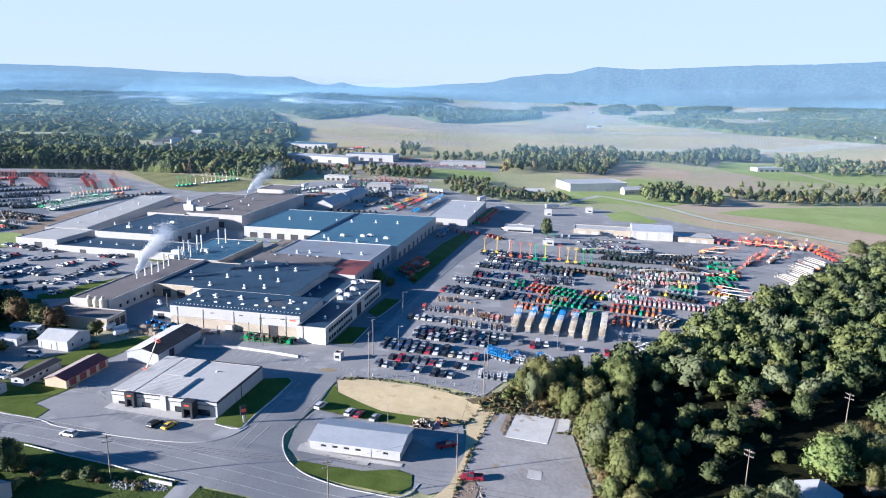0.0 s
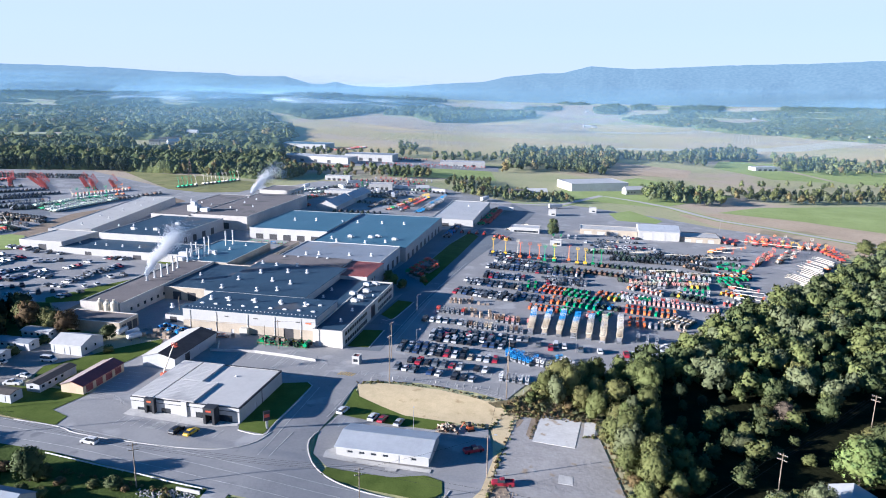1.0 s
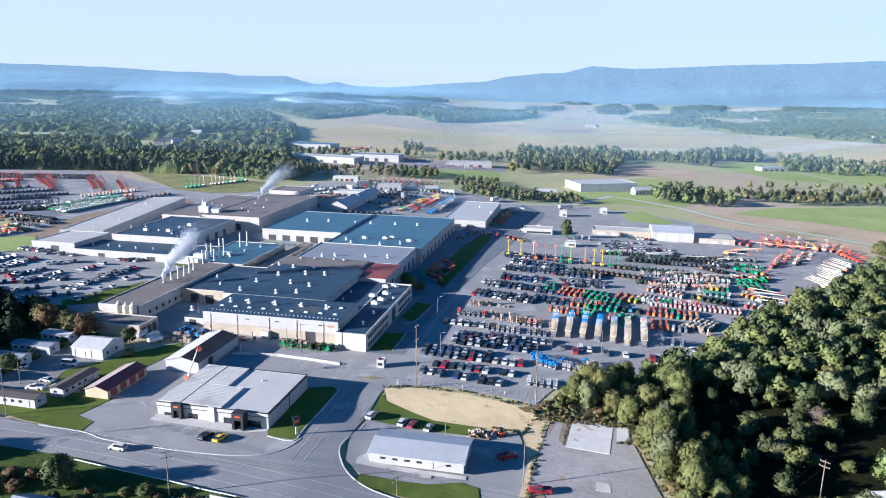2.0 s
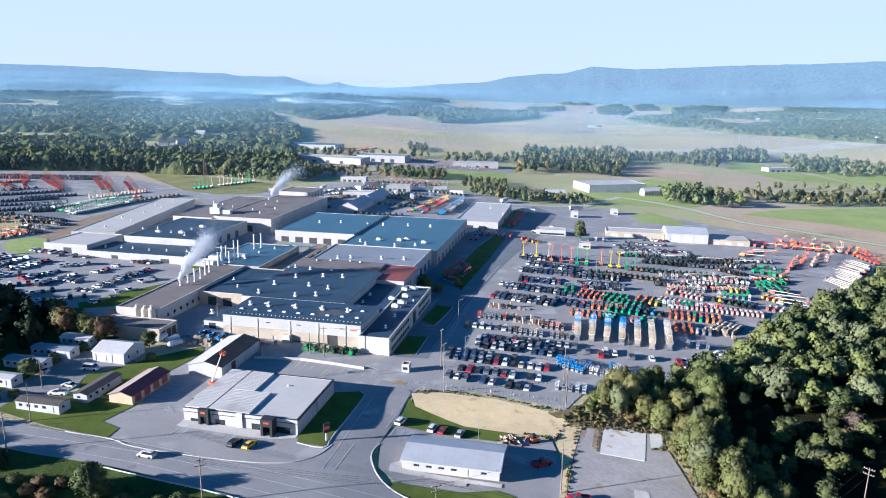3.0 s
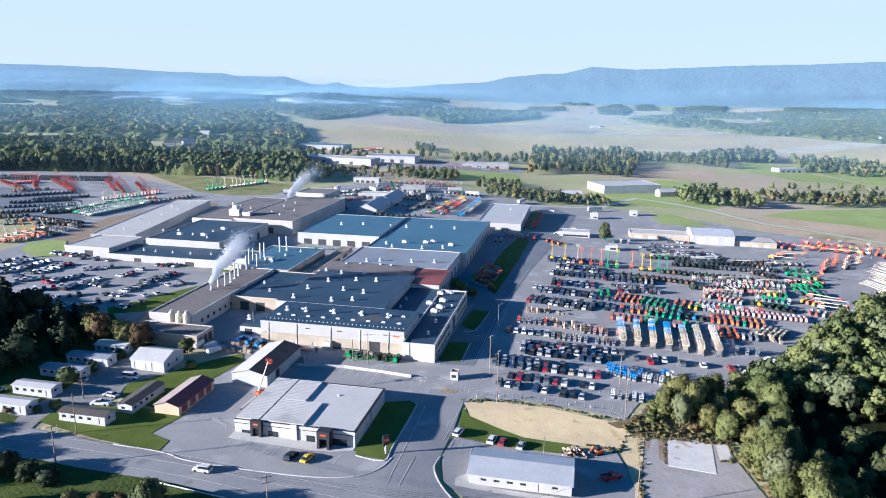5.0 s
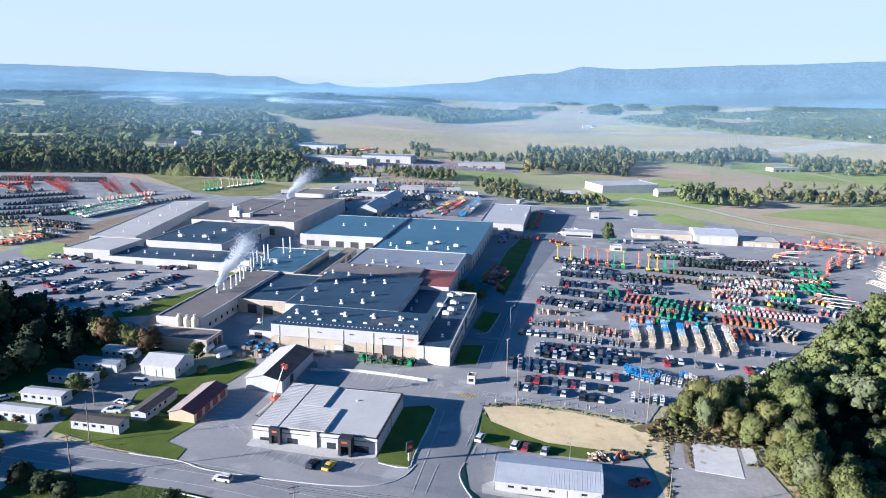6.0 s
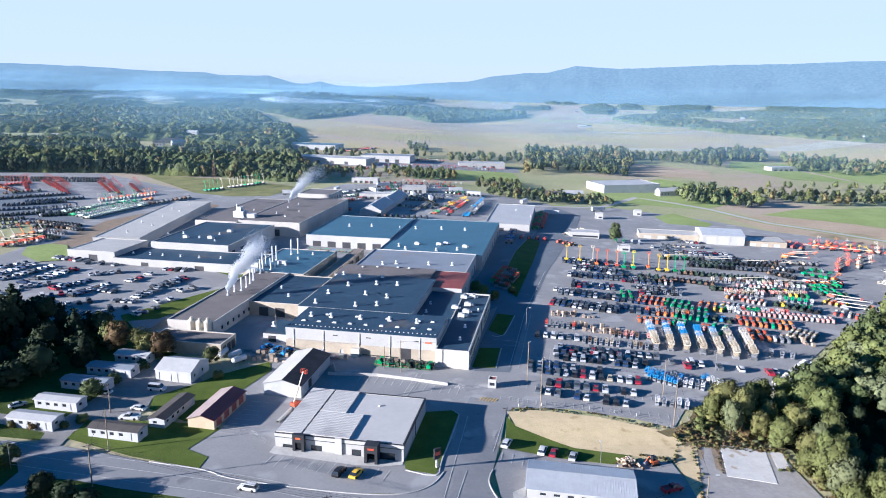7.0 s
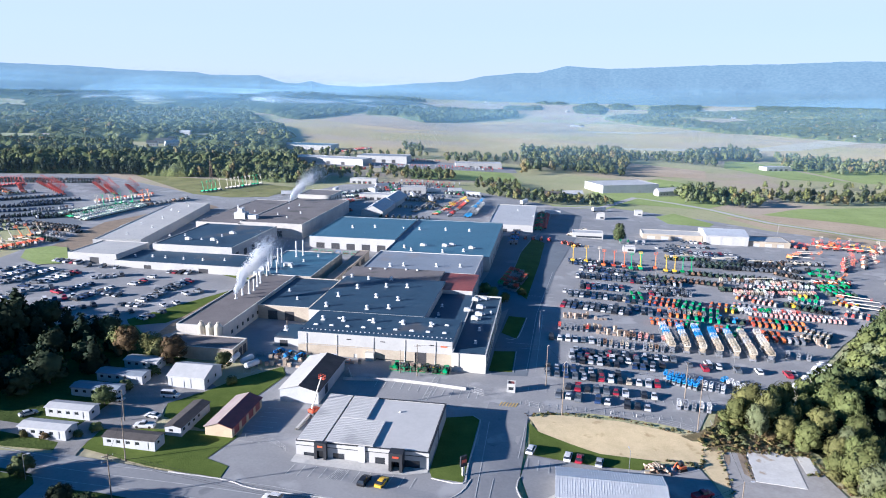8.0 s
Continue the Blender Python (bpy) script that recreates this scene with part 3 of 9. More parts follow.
def gable(name, label, category, u0, u1, v0, v1, eave, ridge, wall, roofs, along="v", holes=None, turn=TURN_UV, at=None, ribs=0.0, over=0.3):
    """A gabled building whose ridge runs along v or u; roofs: the material of each slope."""
    w, d = u1 - u0, v1 - v0
    x, y = at if at else xy(u0, v0)
    if along == "u":
        m = pose(x, y, gz(x, y) - 0.15, 0, 0, turn) @ pose(0, d, 0, 0, 0, -90)
        w, d = d, w
    else:
        m = pose(x, y, gz(x, y) - 0.15, 0, 0, turn)
    b = thing(name, m, label, category)
    holes = holes or {}
    for s, f in SIDES.items():
        ox, oy, turned, length = f(w, d)
        place = pose(ox, oy, 0, 0, 0, turned)
        cut = holes.get(s, [])
        bm = wall_mesh(length - (0.6 if s in "ew" else 0), eave, [(o[0] - (0.3 if s in "ew" else 0), o[1] - (0.3 if s in "ew" else 0), o[2], o[3]) for o in cut])
        if s in "ew":
            bmesh.ops.translate(bm, vec=(0.3, 0, 0), verts=bm.verts[:])
        else:
            end = bmesh.new()
            prism(end, [(0, eave), (length, eave), (length / 2, ridge)], 0, 0.3)
            part("gable_end", end, wall, b).matrix_local = place
        ob = part("wall", bm, wall, b)
        ob.matrix_local = place
        for o in cut:
            fill_hole(o, place, b, WHITE_ROOF)
    run, rise = w / 2, ridge - eave
    drop = over * rise / run
    ribs_made = []
    for k, rm in enumerate(roofs):
        bm = bmesh.new()
        if k == 0:
            prof = [(-over, eave - drop + 0.02), (w / 2, ridge + 0.02), (w / 2, ridge + 0.16), (-over, eave - drop + 0.16)]
        else:
            prof = [(w / 2, ridge + 0.02), (w + over, eave - drop + 0.02), (w + over, eave - drop + 0.16), (w / 2, ridge + 0.16)]
        prism(bm, prof, -over, d + over)
        if ribs:
            c = -over + ribs / 2
            while c < d + over:
                p2 = [(px, pz + (0.05 if j > 1 else 0.1)) for j, (px, pz) in enumerate(prof)]
                rib = bmesh.new()
                prism(rib, p2, c - 0.04, c + 0.04)
                ribs_made.append(part("roof_rib", rib, rm, b))
                c += ribs
        part("roof", bm, rm, b)
    return b

# ---- the works ----
def docks(start, count, pitch, width, z1, kind="dock", z0=0.2):
    return [(start + k * pitch, start + k * pitch + width, z0, z1, kind) for k in range(count)]


def windows(start, count, pitch, width, z0, z1):
    return [(start + k * pitch, start + k * pitch + width, z0, z1, "window") for k in range(count)]


hall_a = hall("assembly_hall", "long white-walled assembly hall with a dark flat roof", "factory hall", -158.5, -104.2, 227.5, 250.5, 9.0, WHITE_WALL, DARK_ROOF,
              {"s": [(41.5, 45.5, 0.2, 4.6, "dock"), (20, 21.2, 0.2, 2.4, "door")]}, 0.0, None, ("s", 4.6, TAN_BLOCK))
hall_a2 = hall("assembly_hall", "dark flat-roofed hall block with roof vents", "factory hall", -163, -118, 250.7, 300, 9.15, WHITE_WALL, DARK_ROOF, {}, 0.0)
hall_a3 = hall("assembly_hall", "flat-roofed hall block with a brown gravel roof", "factory hall", -165, -121.2, 300.2, 318, 8.9, WHITE_WALL, BROWN_ROOF, {}, 0.0)
annex = hall("office_block", "two-storey cream office block with window bands and dark roof", "office", -103.9, -92.5, 224, 291, 6.8, CREAM_WALL, DARK_ROOF,
             {"e": windows(3, 10, 2.6, 2.2, 1.0, 2.6) + windows(3, 10, 2.6, 2.2, 4.2, 5.7) + windows(44, 8, 2.6, 2.2, 1.0, 2.6) + windows(44, 8, 2.6, 2.2, 4.2, 5.7) + [(34, 40, 0.2, 5.8, "opening")], "s": [(2, 3.2, 0.2, 2.4, "door")]}, 0.4, LIGHT_ROOF)
annex2 = hall("office_block", "low dark-roofed link between hall and offices", "office", -117.8, -104.1, 250.8, 291, 6.4, CREAM_WALL, DARK_ROOF, {}, 0.0)
hall("red_roofed_hall", "hall block with a red sheet roof", "factory hall", -121, -105, 291.3, 318, 8.4, WHITE_WALL, RED_ROOF, {"e": windows(3, 3, 4, 1.5, 1.5, 6)}, 0.0)
hall_b = hall("machine_hall", "hall with a pale grey flat roof and vents", "factory hall", -161.5, -107, 318.3, 356, 8.6, GREY_WALL, GREY_ROOF, {"e": docks(3, 4, 9, 4, 4.5)}, 0.2, LIGHT_ROOF)
hall_c = hall("main_hall", "large hall with a blue-grey roof and white walls", "factory hall", -159.8, -104, 356.3, 452, 8.8, WHITE_WALL, BLUE_ROOF, {"e": docks(4, 9, 10, 4.5, 4.5), "w": docks(4, 2, 9, 4, 4.2)}, 0.2, BLUE_ROOF)
hall_c2 = hall("main_hall", "blue-roofed wing of the main hall with loading doors", "factory hall", -210.5, -160, 383, 447, 8.0, WHITE_WALL, BLUE_ROOF, {"s": docks(4, 5, 9, 5, 4.6)}, 0.2, BLUE_ROOF)
shop_d = hall("paint_shop", "long narrow pale shop with a dark roof and stacks", "factory hall", -205, -187, 229, 300, 6.5, PALE_BLOCK, BROWN_ROOF, {"e": docks(34, 1, 8, 5, 4.5) + windows(6, 6, 4.5, 1.4, 2, 3.4)}, 0.2, LIGHT_ROOF)
shop_d2 = hall("paint_shop", "blue-roofed shop with rows of exhaust stacks", "factory hall", -210, -180, 300.3, 348, 6.6, TAN_BLOCK, BLUE_ROOF, {}, 0.2, LIGHT_ROOF)
shop_d3 = hall("paint_shop", "tan block shop with loading bays", "factory hall", -186.7, -165.5, 258, 299.7, 6.2, TAN_BLOCK, DARK_ROOF, {"s": docks(4, 2, 7, 4, 4.4), "e": docks(5, 2, 12, 3.5, 4)}, 0.2, CREAM_WALL)
hall("covered_walkway", "long narrow passage with a dull tan roof", "passage", -176, -170.5, 300.2, 366, 4.6, TAN_BLOCK, mat("dull_tan_roof", (0.3, 0.25, 0.2), (0.22, 0.18, 0.15), 0.85, 1.0, 0.1, 0.1), {"e": docks(6, 5, 11, 7, 3.4)}, 0.15)
hall("low_annex", "low white annex with a dark flat roof beside the assembly hall", "annex", -169, -158.8, 231.5, 246, 3.4, WHITE_WALL, DARK_ROOF, {"s": [(2, 5, 0.2, 2.8, "dock")]}, 0.0)
hall("vent_block", "raised pale block with louvres behind the halls", "plant room", -262, -236, 500.4, 528, 12.0, PALE_BLOCK, BROWN_ROOF, {"e": windows(3, 4, 6, 3, 7, 10)}, 0.2, LIGHT_ROOF)
[hall("shed", "small dark-roofed lean-to store between the halls", "store", u, u + 6, v, v + 12, 3.2, TAN_BLOCK, SHINGLE, {"s": [(1, 4.5, 0.2, 2.6, "dock")]}, 0.1) for u, v in ((-169.5, 268), (-169, 326))]
hall("block_store", "low tan store with loading doors", "store", -203, -176, 213.5, 224.6, 4.6, TAN_BLOCK, BROWN_ROOF, {"e": docks(1.2, 3, 3.2, 2.7, 3.6)}, 0.2, LIGHT_ROOF)
hall("plant_room", "small cream plant room", "plant room", -213.5, -205.3, 318, 331, 3.6, CREAM_WALL, LIGHT_ROOF, {"s": [(2, 3.2, 0.2, 2.4, "door")]}, 0.15)
west_low = hall("west_wing", "low white wing with a dark flat roof", "factory hall", -287, -212, 313.5, 338, 4.7, WHITE_WALL, DARK_ROOF, {"s": [(16, 20, 0.2, 3.4, "dock"), (45, 50, 0.2, 3.2, "dock")]}, 0.15, LIGHT_ROOF)
west_up = hall("west_hall", "taller white hall with a dark flat roof", "factory hall", -281, -236.5, 338.3, 398, 7.8, WHITE_WALL, DARK_ROOF, {"e": docks(4, 5, 10, 4, 4.4)}, 0.2, LIGHT_ROOF)
hall("west_gallery", "long pale-roofed hall on the slope", "factory hall", -314, -287.2, 316, 345, 5.5, WHITE_WALL, LIGHT_ROOF, {"s": [(12, 17, 0.2, 3.8, "dock")]}, 0.15, LIGHT_ROOF)
west_light2 = hall("west_gallery", "long narrow pale-roofed hall on the slope", "factory hall", 0, 26, 0, 126, 5.6, WHITE_WALL, LIGHT_ROOF, {}, 0.15, LIGHT_ROOF, turn=-1.5, at=(-238, 405))
north_hall = hall("north_hall", "brown-roofed hall with a tall pale block wall", "factory hall", -262, -222, 402, 500, 9.5, PALE_BLOCK, BROWN_ROOF, {"s": docks(4, 3, 9, 5, 5)}, 0.2, LIGHT_ROOF)
north_hall2 = hall("north_hall", "brown-roofed hall behind the works", "factory hall", -290, -262.3, 400, 490, 8, PALE_BLOCK, BROWN_ROOF, {}, 0.2)
white_hall = hall("white_store", "white-roofed store with two loading doors", "store", -115.3, -85, 468, 552, 7.4, WHITE_WALL, WHITE_ROOF, {"s": docks(8, 2, 9, 5, 4.8), "e": docks(6, 2, 30, 5, 4.5)}, 0.2, LIGHT_ROOF)
hall("grey_barn", "long grey metal barn with a pale roof", "barn", 0, 64, 0, 38, 9.0, GREY_WALL, WHITE_ROOF, {"s": docks(20, 2, 20, 4, 4, "white")}, 0.1, LIGHT_ROOF, turn=13.5, at=(132, 702))
hall("yard_shop", "low tan shop with a pale flat roof", "shop", -11.5, 27.4, 484, 500, 4.6, TAN_BLOCK, LIGHT_ROOF, {"s": docks(3, 3, 9, 5, 3.4, "grey")}, 0.15, LIGHT_ROOF)
gable("yard_shop", "white shop with three big doors and pale ribbed roof", "shop", 27.8, 54.5, 476, 502, 6.2, 8.4, WHITE_WALL, (GALV, GALV), "u", {"e": docks(2.5, 3, 7.6, 6.2, 5.2, "white")}, ribs=2.0)
hall("yard_shop", "low tan shop with a dark overhanging roof", "shop", 55, 81, 478, 496, 4.4, TAN_BLOCK, LIGHT_ROOF, {"s": docks(3, 3, 7.5, 4, 3.2, "grey")}, 0.15, TRIM_DARK)
gable("fabric_shelter", "long white fabric shelter behind the ridged one", "shelter", -208, -194, 533, 575, 4.0, 7.6, WHITE_WALL, (HOUSE_WHITE, HOUSE_WHITE), "v")
gable("fabric_shelter", "white fabric shelter with a ridged roof", "shelter", -210, -194, 490, 530, 4.0, 8.0, WHITE_WALL, (HOUSE_WHITE, HOUSE_WHITE), "v")

# ---- houses and sheds by the road ----
gable("storehouse", "white gabled storehouse, one roof slope dark, one pale", "shed", -150, -138.2, 190, 216, 3.9, 5.4, HOUSE_WHITE, (LIGHT_ROOF, SHINGLE), "v", {"e": [(6, 9, 0.2, 3.2, "dock"), (14, 15, 0.2, 2.3, "door")]})
gable("garage", "white gabled garage with two doors", "garage", -186.5, -174.6, 191.5, 202.5, 3.7, 5.6, HOUSE_WHITE, (WHITE_ROOF, WHITE_ROOF), "u", {"e": [(1.2, 4.2, 0.2, 3.0, "grey"), (5.2, 6.2, 0.2, 2.3, "door"), (7.4, 10.6, 0.2, 3.0, "white")], "n": windows(2, 2, 4.6, 1.0, 1.2, 2.4)})
gable("storage_garage", "tan garage row with a maroon roof", "garage", -161, -153.4, 166, 184.8, 2.8, 4.0, TAN_SIDING, (PINK_ROOF, MAROON_ROOF), "v", {"e": docks(1.3, 4, 4.4, 3.1, 2.5, "maroon")})
shed_holes = {"e": windows(3, 4, 3.2, 1.6, 1.2, 2.0) + [(16.9, 17.9, 0.2, 2.2, "door"), (20.2, 21.7, 1.2, 2.0, "window")], "n": [(5, 6, 0.2, 2.3, "door")]}
gable("ribbed_roof_office", "low white building with a ribbed silver metal roof", "office", -69.2, -44.4, 155, 167.5, 2.75, 4.15, WHITE_WALL, (GALV, GALV), "u", shed_holes, ribs=0.6, over=0.45)


def mobile_home(u0, v0, length, width, roof, along="u", label="white mobile home with a pale roof"):
    h = {"e": windows(1.0, 4, 2.6, 1.25, 1.2, 2.2) + [(length - 1.9, length - 1.0, 0.4, 2.3, "door")], "n": windows(1.2, 1, 2, 1.2, 1.3, 2.2), "s": windows(1.2, 1, 2, 1.2, 1.3, 2.2)}
    if along == "v":
        return tagged(gable("mobile_home", label, "mobile home", u0, u0 + width, v0, v0 + length, 2.8, 3.3, HOUSE_WHITE, (roof, roof), "v", h), group="mobile homes by the lane")
    return tagged(gable("mobile_home", label, "mobile home", u0, u0 + length, v0, v0 + width, 2.8, 3.3, HOUSE_WHITE, (roof, roof), "u", h), group="mobile homes by the lane")


mobile_home(-207, 155.3, 13.5, 4.6, WHITE_ROOF)
mobile_home(-208, 166.4, 13.2, 4.4, WHITE_ROOF)
mobile_home(-210, 179.4, 14.4, 4.6, GREY_ROOF, label="blue-white mobile home in shade")
mobile_home(-209.5, 190.4, 15.2, 4.6, GREY_ROOF, label="blue-white mobile home behind shrubs")
mobile_home(-207.5, 201.4, 11.5, 4.8, WHITE_ROOF)
mobile_home(-183, 155.3, 14.2, 4.4, SHINGLE, label="white mobile home with a dark brown roof")
mobile_home(-171, 163.6, 15.4, 4.6, SHINGLE, "v", "white mobile home with a near-black roof")
hall("gate_house", "small white gate kiosk", "kiosk", -84.6, -82, 211.5, 214.5, 2.8, WHITE_WALL, RED_ROOF, {"s": [(0.5, 2.1, 1.1, 2.1, "window")]}, 0.1, LIGHT_ROOF)

# ---- showroom ----
showroom = hall("showroom", "white showroom with grey ribbed roof and dark entrance portals", "showroom", -134.3, -100.3, 162, 189.6, 4.6, WHITE_WALL, PALE_ROOF,
                {"s": [(2, 6, 0.4, 1.9, "window"), (9.6, 12.6, 0.4, 2.4, "window"), (20.5, 23.0, 0.2, 2.4, "window"), (27.5, 31.8, 0.4, 2.4, "window")], "e": [(9, 10.2, 0.2, 2.4, "door")]}, 0.12, TRIM_DARK)

# ---- vehicles and machines: shapes built once, then set down many times ----
PAINTS = {
    "white": mat("white_paint", (0.58, 0.58, 0.58), (0.48, 0.48, 0.48), 0.5, 3, 0.5, 0, world_space=False, spec=0.3),
    "silver": mat("silver_paint", (0.45, 0.46, 0.48), (0.38, 0.39, 0.41), 0.5, 3, 0.5, 0, metal=0.2, world_space=False, spec=0.3),
    "grey": mat("grey_paint", (0.12, 0.135, 0.155), (0.09, 0.1, 0.115), 0.35, 3, 0.5, 0, world_space=False, spec=0.5),
    "black": mat("black_paint", (0.02, 0.02, 0.023), (0.014, 0.014, 0.016), 0.3, 3, 0.5, 0, world_space=False, spec=0.5),
    "navy": mat("navy_paint", (0.03, 0.055, 0.13), (0.02, 0.04, 0.095), 0.3, 3, 0.5, 0, world_space=False, spec=0.5),
    "red": mat("red_paint", (0.3, 0.022, 0.04), (0.22, 0.016, 0.03), 0.35, 3, 0.5, 0, world_space=False, spec=0.5),
    "tan": mat("tan_paint", (0.45, 0.38, 0.28), (0.36, 0.3, 0.22), 0.5, 3, 0.5, 0, world_space=False),
    "orange": mat("orange_paint", (0.68, 0.16, 0.055), (0.48, 0.11, 0.04), 0.5, 3, 0.5, 0, per_object=0.35, world_space=False),
    "scarlet": mat("scarlet_paint", (0.55, 0.085, 0.065), (0.43, 0.065, 0.05), 0.45, 3, 0.5, 0, per_object=0.15, world_space=False),
    "blue": mat("bright_blue_paint", (0.04, 0.26, 0.58), (0.03, 0.2, 0.46), 0.45, 3, 0.5, 0, per_object=0.15, world_space=False),
    "green": mat("bright_green_paint", (0.02, 0.35, 0.12), (0.012, 0.22, 0.075), 0.5, 3, 0.5, 0, per_object=0.35, world_space=False),
    "forest": mat("dark_green_paint", (0.05, 0.075, 0.05), (0.035, 0.055, 0.035), 0.5, 3, 0.5, 0, per_object=0.2, world_space=False),
    "pale": mat("pale_green_paint", (0.6, 0.68, 0.58), (0.5, 0.6, 0.48), 0.45, 3, 0.5, 0, per_object=0.1, world_space=False),
    "yellow": mat("yellow_paint", (0.78, 0.5, 0.04), (0.65, 0.4, 0.03), 0.45, 3, 0.5, 0, per_object=0.1, world_space=False),
    "cream": mat("cream_paint", (0.58, 0.52, 0.41), (0.48, 0.43, 0.34), 0.45, 3, 0.5, 0, per_object=0.1, world_space=False),
    "pink": mat("faded_red_paint", (0.68, 0.22, 0.18), (0.6, 0.4, 0.36), 0.5, 3, 0.8, 0, per_object=0.2, world_space=False),
    "steel": mat("bare_machine_steel", (0.3, 0.31, 0.33), (0.22, 0.23, 0.25), 0.45, 3, 0.5, 0, per_object=0.3, metal=0.3, world_space=False),
    "brown": mat("rusty_brown", (0.2, 0.12, 0.08), (0.12, 0.075, 0.05), 0.8, 3, 0.5, 0.2, per_object=0.2, world_space=False),
}
RUBBER = mat("tyre_rubber", (0.02, 0.02, 0.02), (0.012, 0.012, 0.012), 0.9, 4, 0.5, 0.1, world_space=False)
CRATE_WOOD = mat("crate_wood", (0.4, 0.32, 0.25), (0.28, 0.215, 0.165), 0.9, 4, 0.6, 0.2, per_object=0.25, world_space=False)
PROTO = {}


def mesh_of(name, bm, material):
    me = bpy.data.meshes.new(name)
    bm.to_mesh(me)
    bm.free()
    me.materials.append(material)
    return me


def set_down(key, builder, name, m, label, category, group=""):
    """Puts one more of a kind of thing at the pose m; builder gives its parts as (name, mesh, place, index of the part it sits on)."""
    if key not in PROTO:
        PROTO[key] = builder()
    root = thing(name, m, label, category, group)
    made = []
    for n, me, place, on in PROTO[key]:
        ob = new(n, me)
        ob.parent = root if on is None else made[on]
        ob.matrix_local = place
        made.append(ob)
    return root


def wheel_mesh(r, w, n=12):
    bm = bmesh.new()
    tube(bm, (0, -w / 2, 0), (0, w / 2, 0), r, n=n)
    return mesh_of("wheel", bm, RUBBER)


def axle_mesh(r, w, half, n=12):
    """An axle beam with a tyre at each end."""
    bm = bmesh.new()
    tube(bm, (0, -half, 0), (0, half, 0), r * 0.25, n=6)
    for s in (-half, half):
        tube(bm, (0, s - w / 2, 0), (0, s + w / 2, 0), r, n=n)
    return mesh_of("axle", bm, RUBBER)


def gear_mesh(r, w, half, x0, x1, n=7):
    """Two axles with their tyres, joined by a centre beam."""
    bm = bmesh.new()
    tube(bm, (x0, 0, 0), (x1, 0, 0), r * 0.25, n=4)
    for x in (x0, x1):
        tube(bm, (x, -half, 0), (x, half, 0), r * 0.25, n=6)
        for s in (-half, half):
            tube(bm, (x, s - w / 2, 0), (x, s + w / 2, 0), r, n=n)
    return mesh_of("running_gear", bm, RUBBER)


def frustum(bm, lower, upper, z0, z1):
    (a0, a1, b0, b1), (c0, c1, d0, d1) = lower, upper
    v = [bm.verts.new(p) for p in ((a0, b0, z0), (a1, b0, z0), (a1, b1, z0), (a0, b1, z0), (c0, d0, z1), (c1, d0, z1), (c1, d1, z1), (c0, d1, z1))]
    for f in ((3, 2, 1, 0), (4, 5, 6, 7), (0, 1, 5, 4), (1, 2, 6, 5), (2, 3, 7, 6), (3, 0, 4, 7)):
        bm.faces.new([v[i] for i in f])


CAR_SHAPES = {  # length, width, hood height, body height, cabin foot and roof along the length, roof height, wheel radius
    "sedan": (4.7, 1.8, 0.82, 0.92, (-1.85, 1.05), (-1.1, 0.35), 1.44, 0.32),
    "suv": (4.7, 1.88, 1.0, 1.08, (-2.25, 1.0), (-1.95, 0.35), 1.72, 0.36),
    "pickup": (5.7, 1.95, 1.08, 1.12, (-0.55, 1.35), (-0.4, 0.75), 1.82, 0.39),
    "van": (5.3, 1.98, 1.1, 1.15, (-2.55, 1.85), (-2.5, 1.15), 2.1, 0.36),
}


def car_parts(shape, colour, far=False):
    L, W, hood, belt, foot, top, roof, r = CAR_SHAPES[shape]
    h, w = L / 2, W / 2
    body = bmesh.new()
    prof = [(-h + 0.05, 0.28), (h - 0.1, 0.26), (h, 0.5), (h - 0.12, hood - 0.16), (h - 0.5, hood - 0.04), (foot[1], belt), (foot[0], belt), (-h + 0.12, belt - 0.05), (-h, belt - 0.3)]
    prism(body, prof, -w, w)
    bmesh.ops.bevel(body, geom=body.edges[:], offset=0.06, segments=1, affect="EDGES")
    if shape == "pickup":
        box(body, -h + 0.1, foot[0] - 0.05, -w + 0.02, -w + 0.14, belt - 0.02, belt + 0.16)
        box(body, -h + 0.1, foot[0] - 0.05, w - 0.14, w - 0.02, belt - 0.02, belt + 0.16)
        box(body, -h + 0.08, -h + 0.2, -w + 0.02, w - 0.02, belt - 0.02, belt + 0.16)
    rf = body
    frustum(rf, (top[0] - 0.05, top[1] + 0.05, -w + 0.24, w - 0.24), (top[0] + 0.1, top[1] - 0.1, -w + 0.34, w - 0.34), roof - 0.07, roof)
    win = bmesh.new()
    frustum(win, (foot[0], foot[1], -w + 0.06, w - 0.06), (top[0], top[1], -w + 0.25, w - 0.25), belt - 0.02, roof - 0.05)
    out = [("body", mesh_of("body", body, PAINTS[colour]), Matrix(), None), ("glasshouse", mesh_of("glasshouse", win, GLASS), Matrix(), 0)]
    if far:
        return out + [("running_gear", gear_mesh(r, 0.24, w - 0.1, -h * 0.6, h * 0.62), pose(0, 0, r), None)]
    wm = wheel_mesh(r, 0.24)
    for x in (-h * 0.6, h * 0.62):
        for y in (-w + 0.1, w - 0.1):
            out.append(("wheel", wm, pose(x, y, r), None))
    return out


COLOUR_WORDS = {"white": "white", "silver": "silver", "grey": "dark grey", "black": "black", "navy": "dark blue", "red": "red", "tan": "tan", "yellow": "yellow"}


def car(x, y, turn, shape, colour, where, group=""):
    return set_down(("car", shape, colour, y > 240), lambda: car_parts(shape, colour, y > 240), shape if shape != "sedan" else "car", pose(x, y, gz(x, y) + 0.07, 0, 0, turn), f"{COLOUR_WORDS[colour]} {'car' if shape == 'sedan' else shape} parked {where}", "car" if shape != "pickup" else "pickup", group)


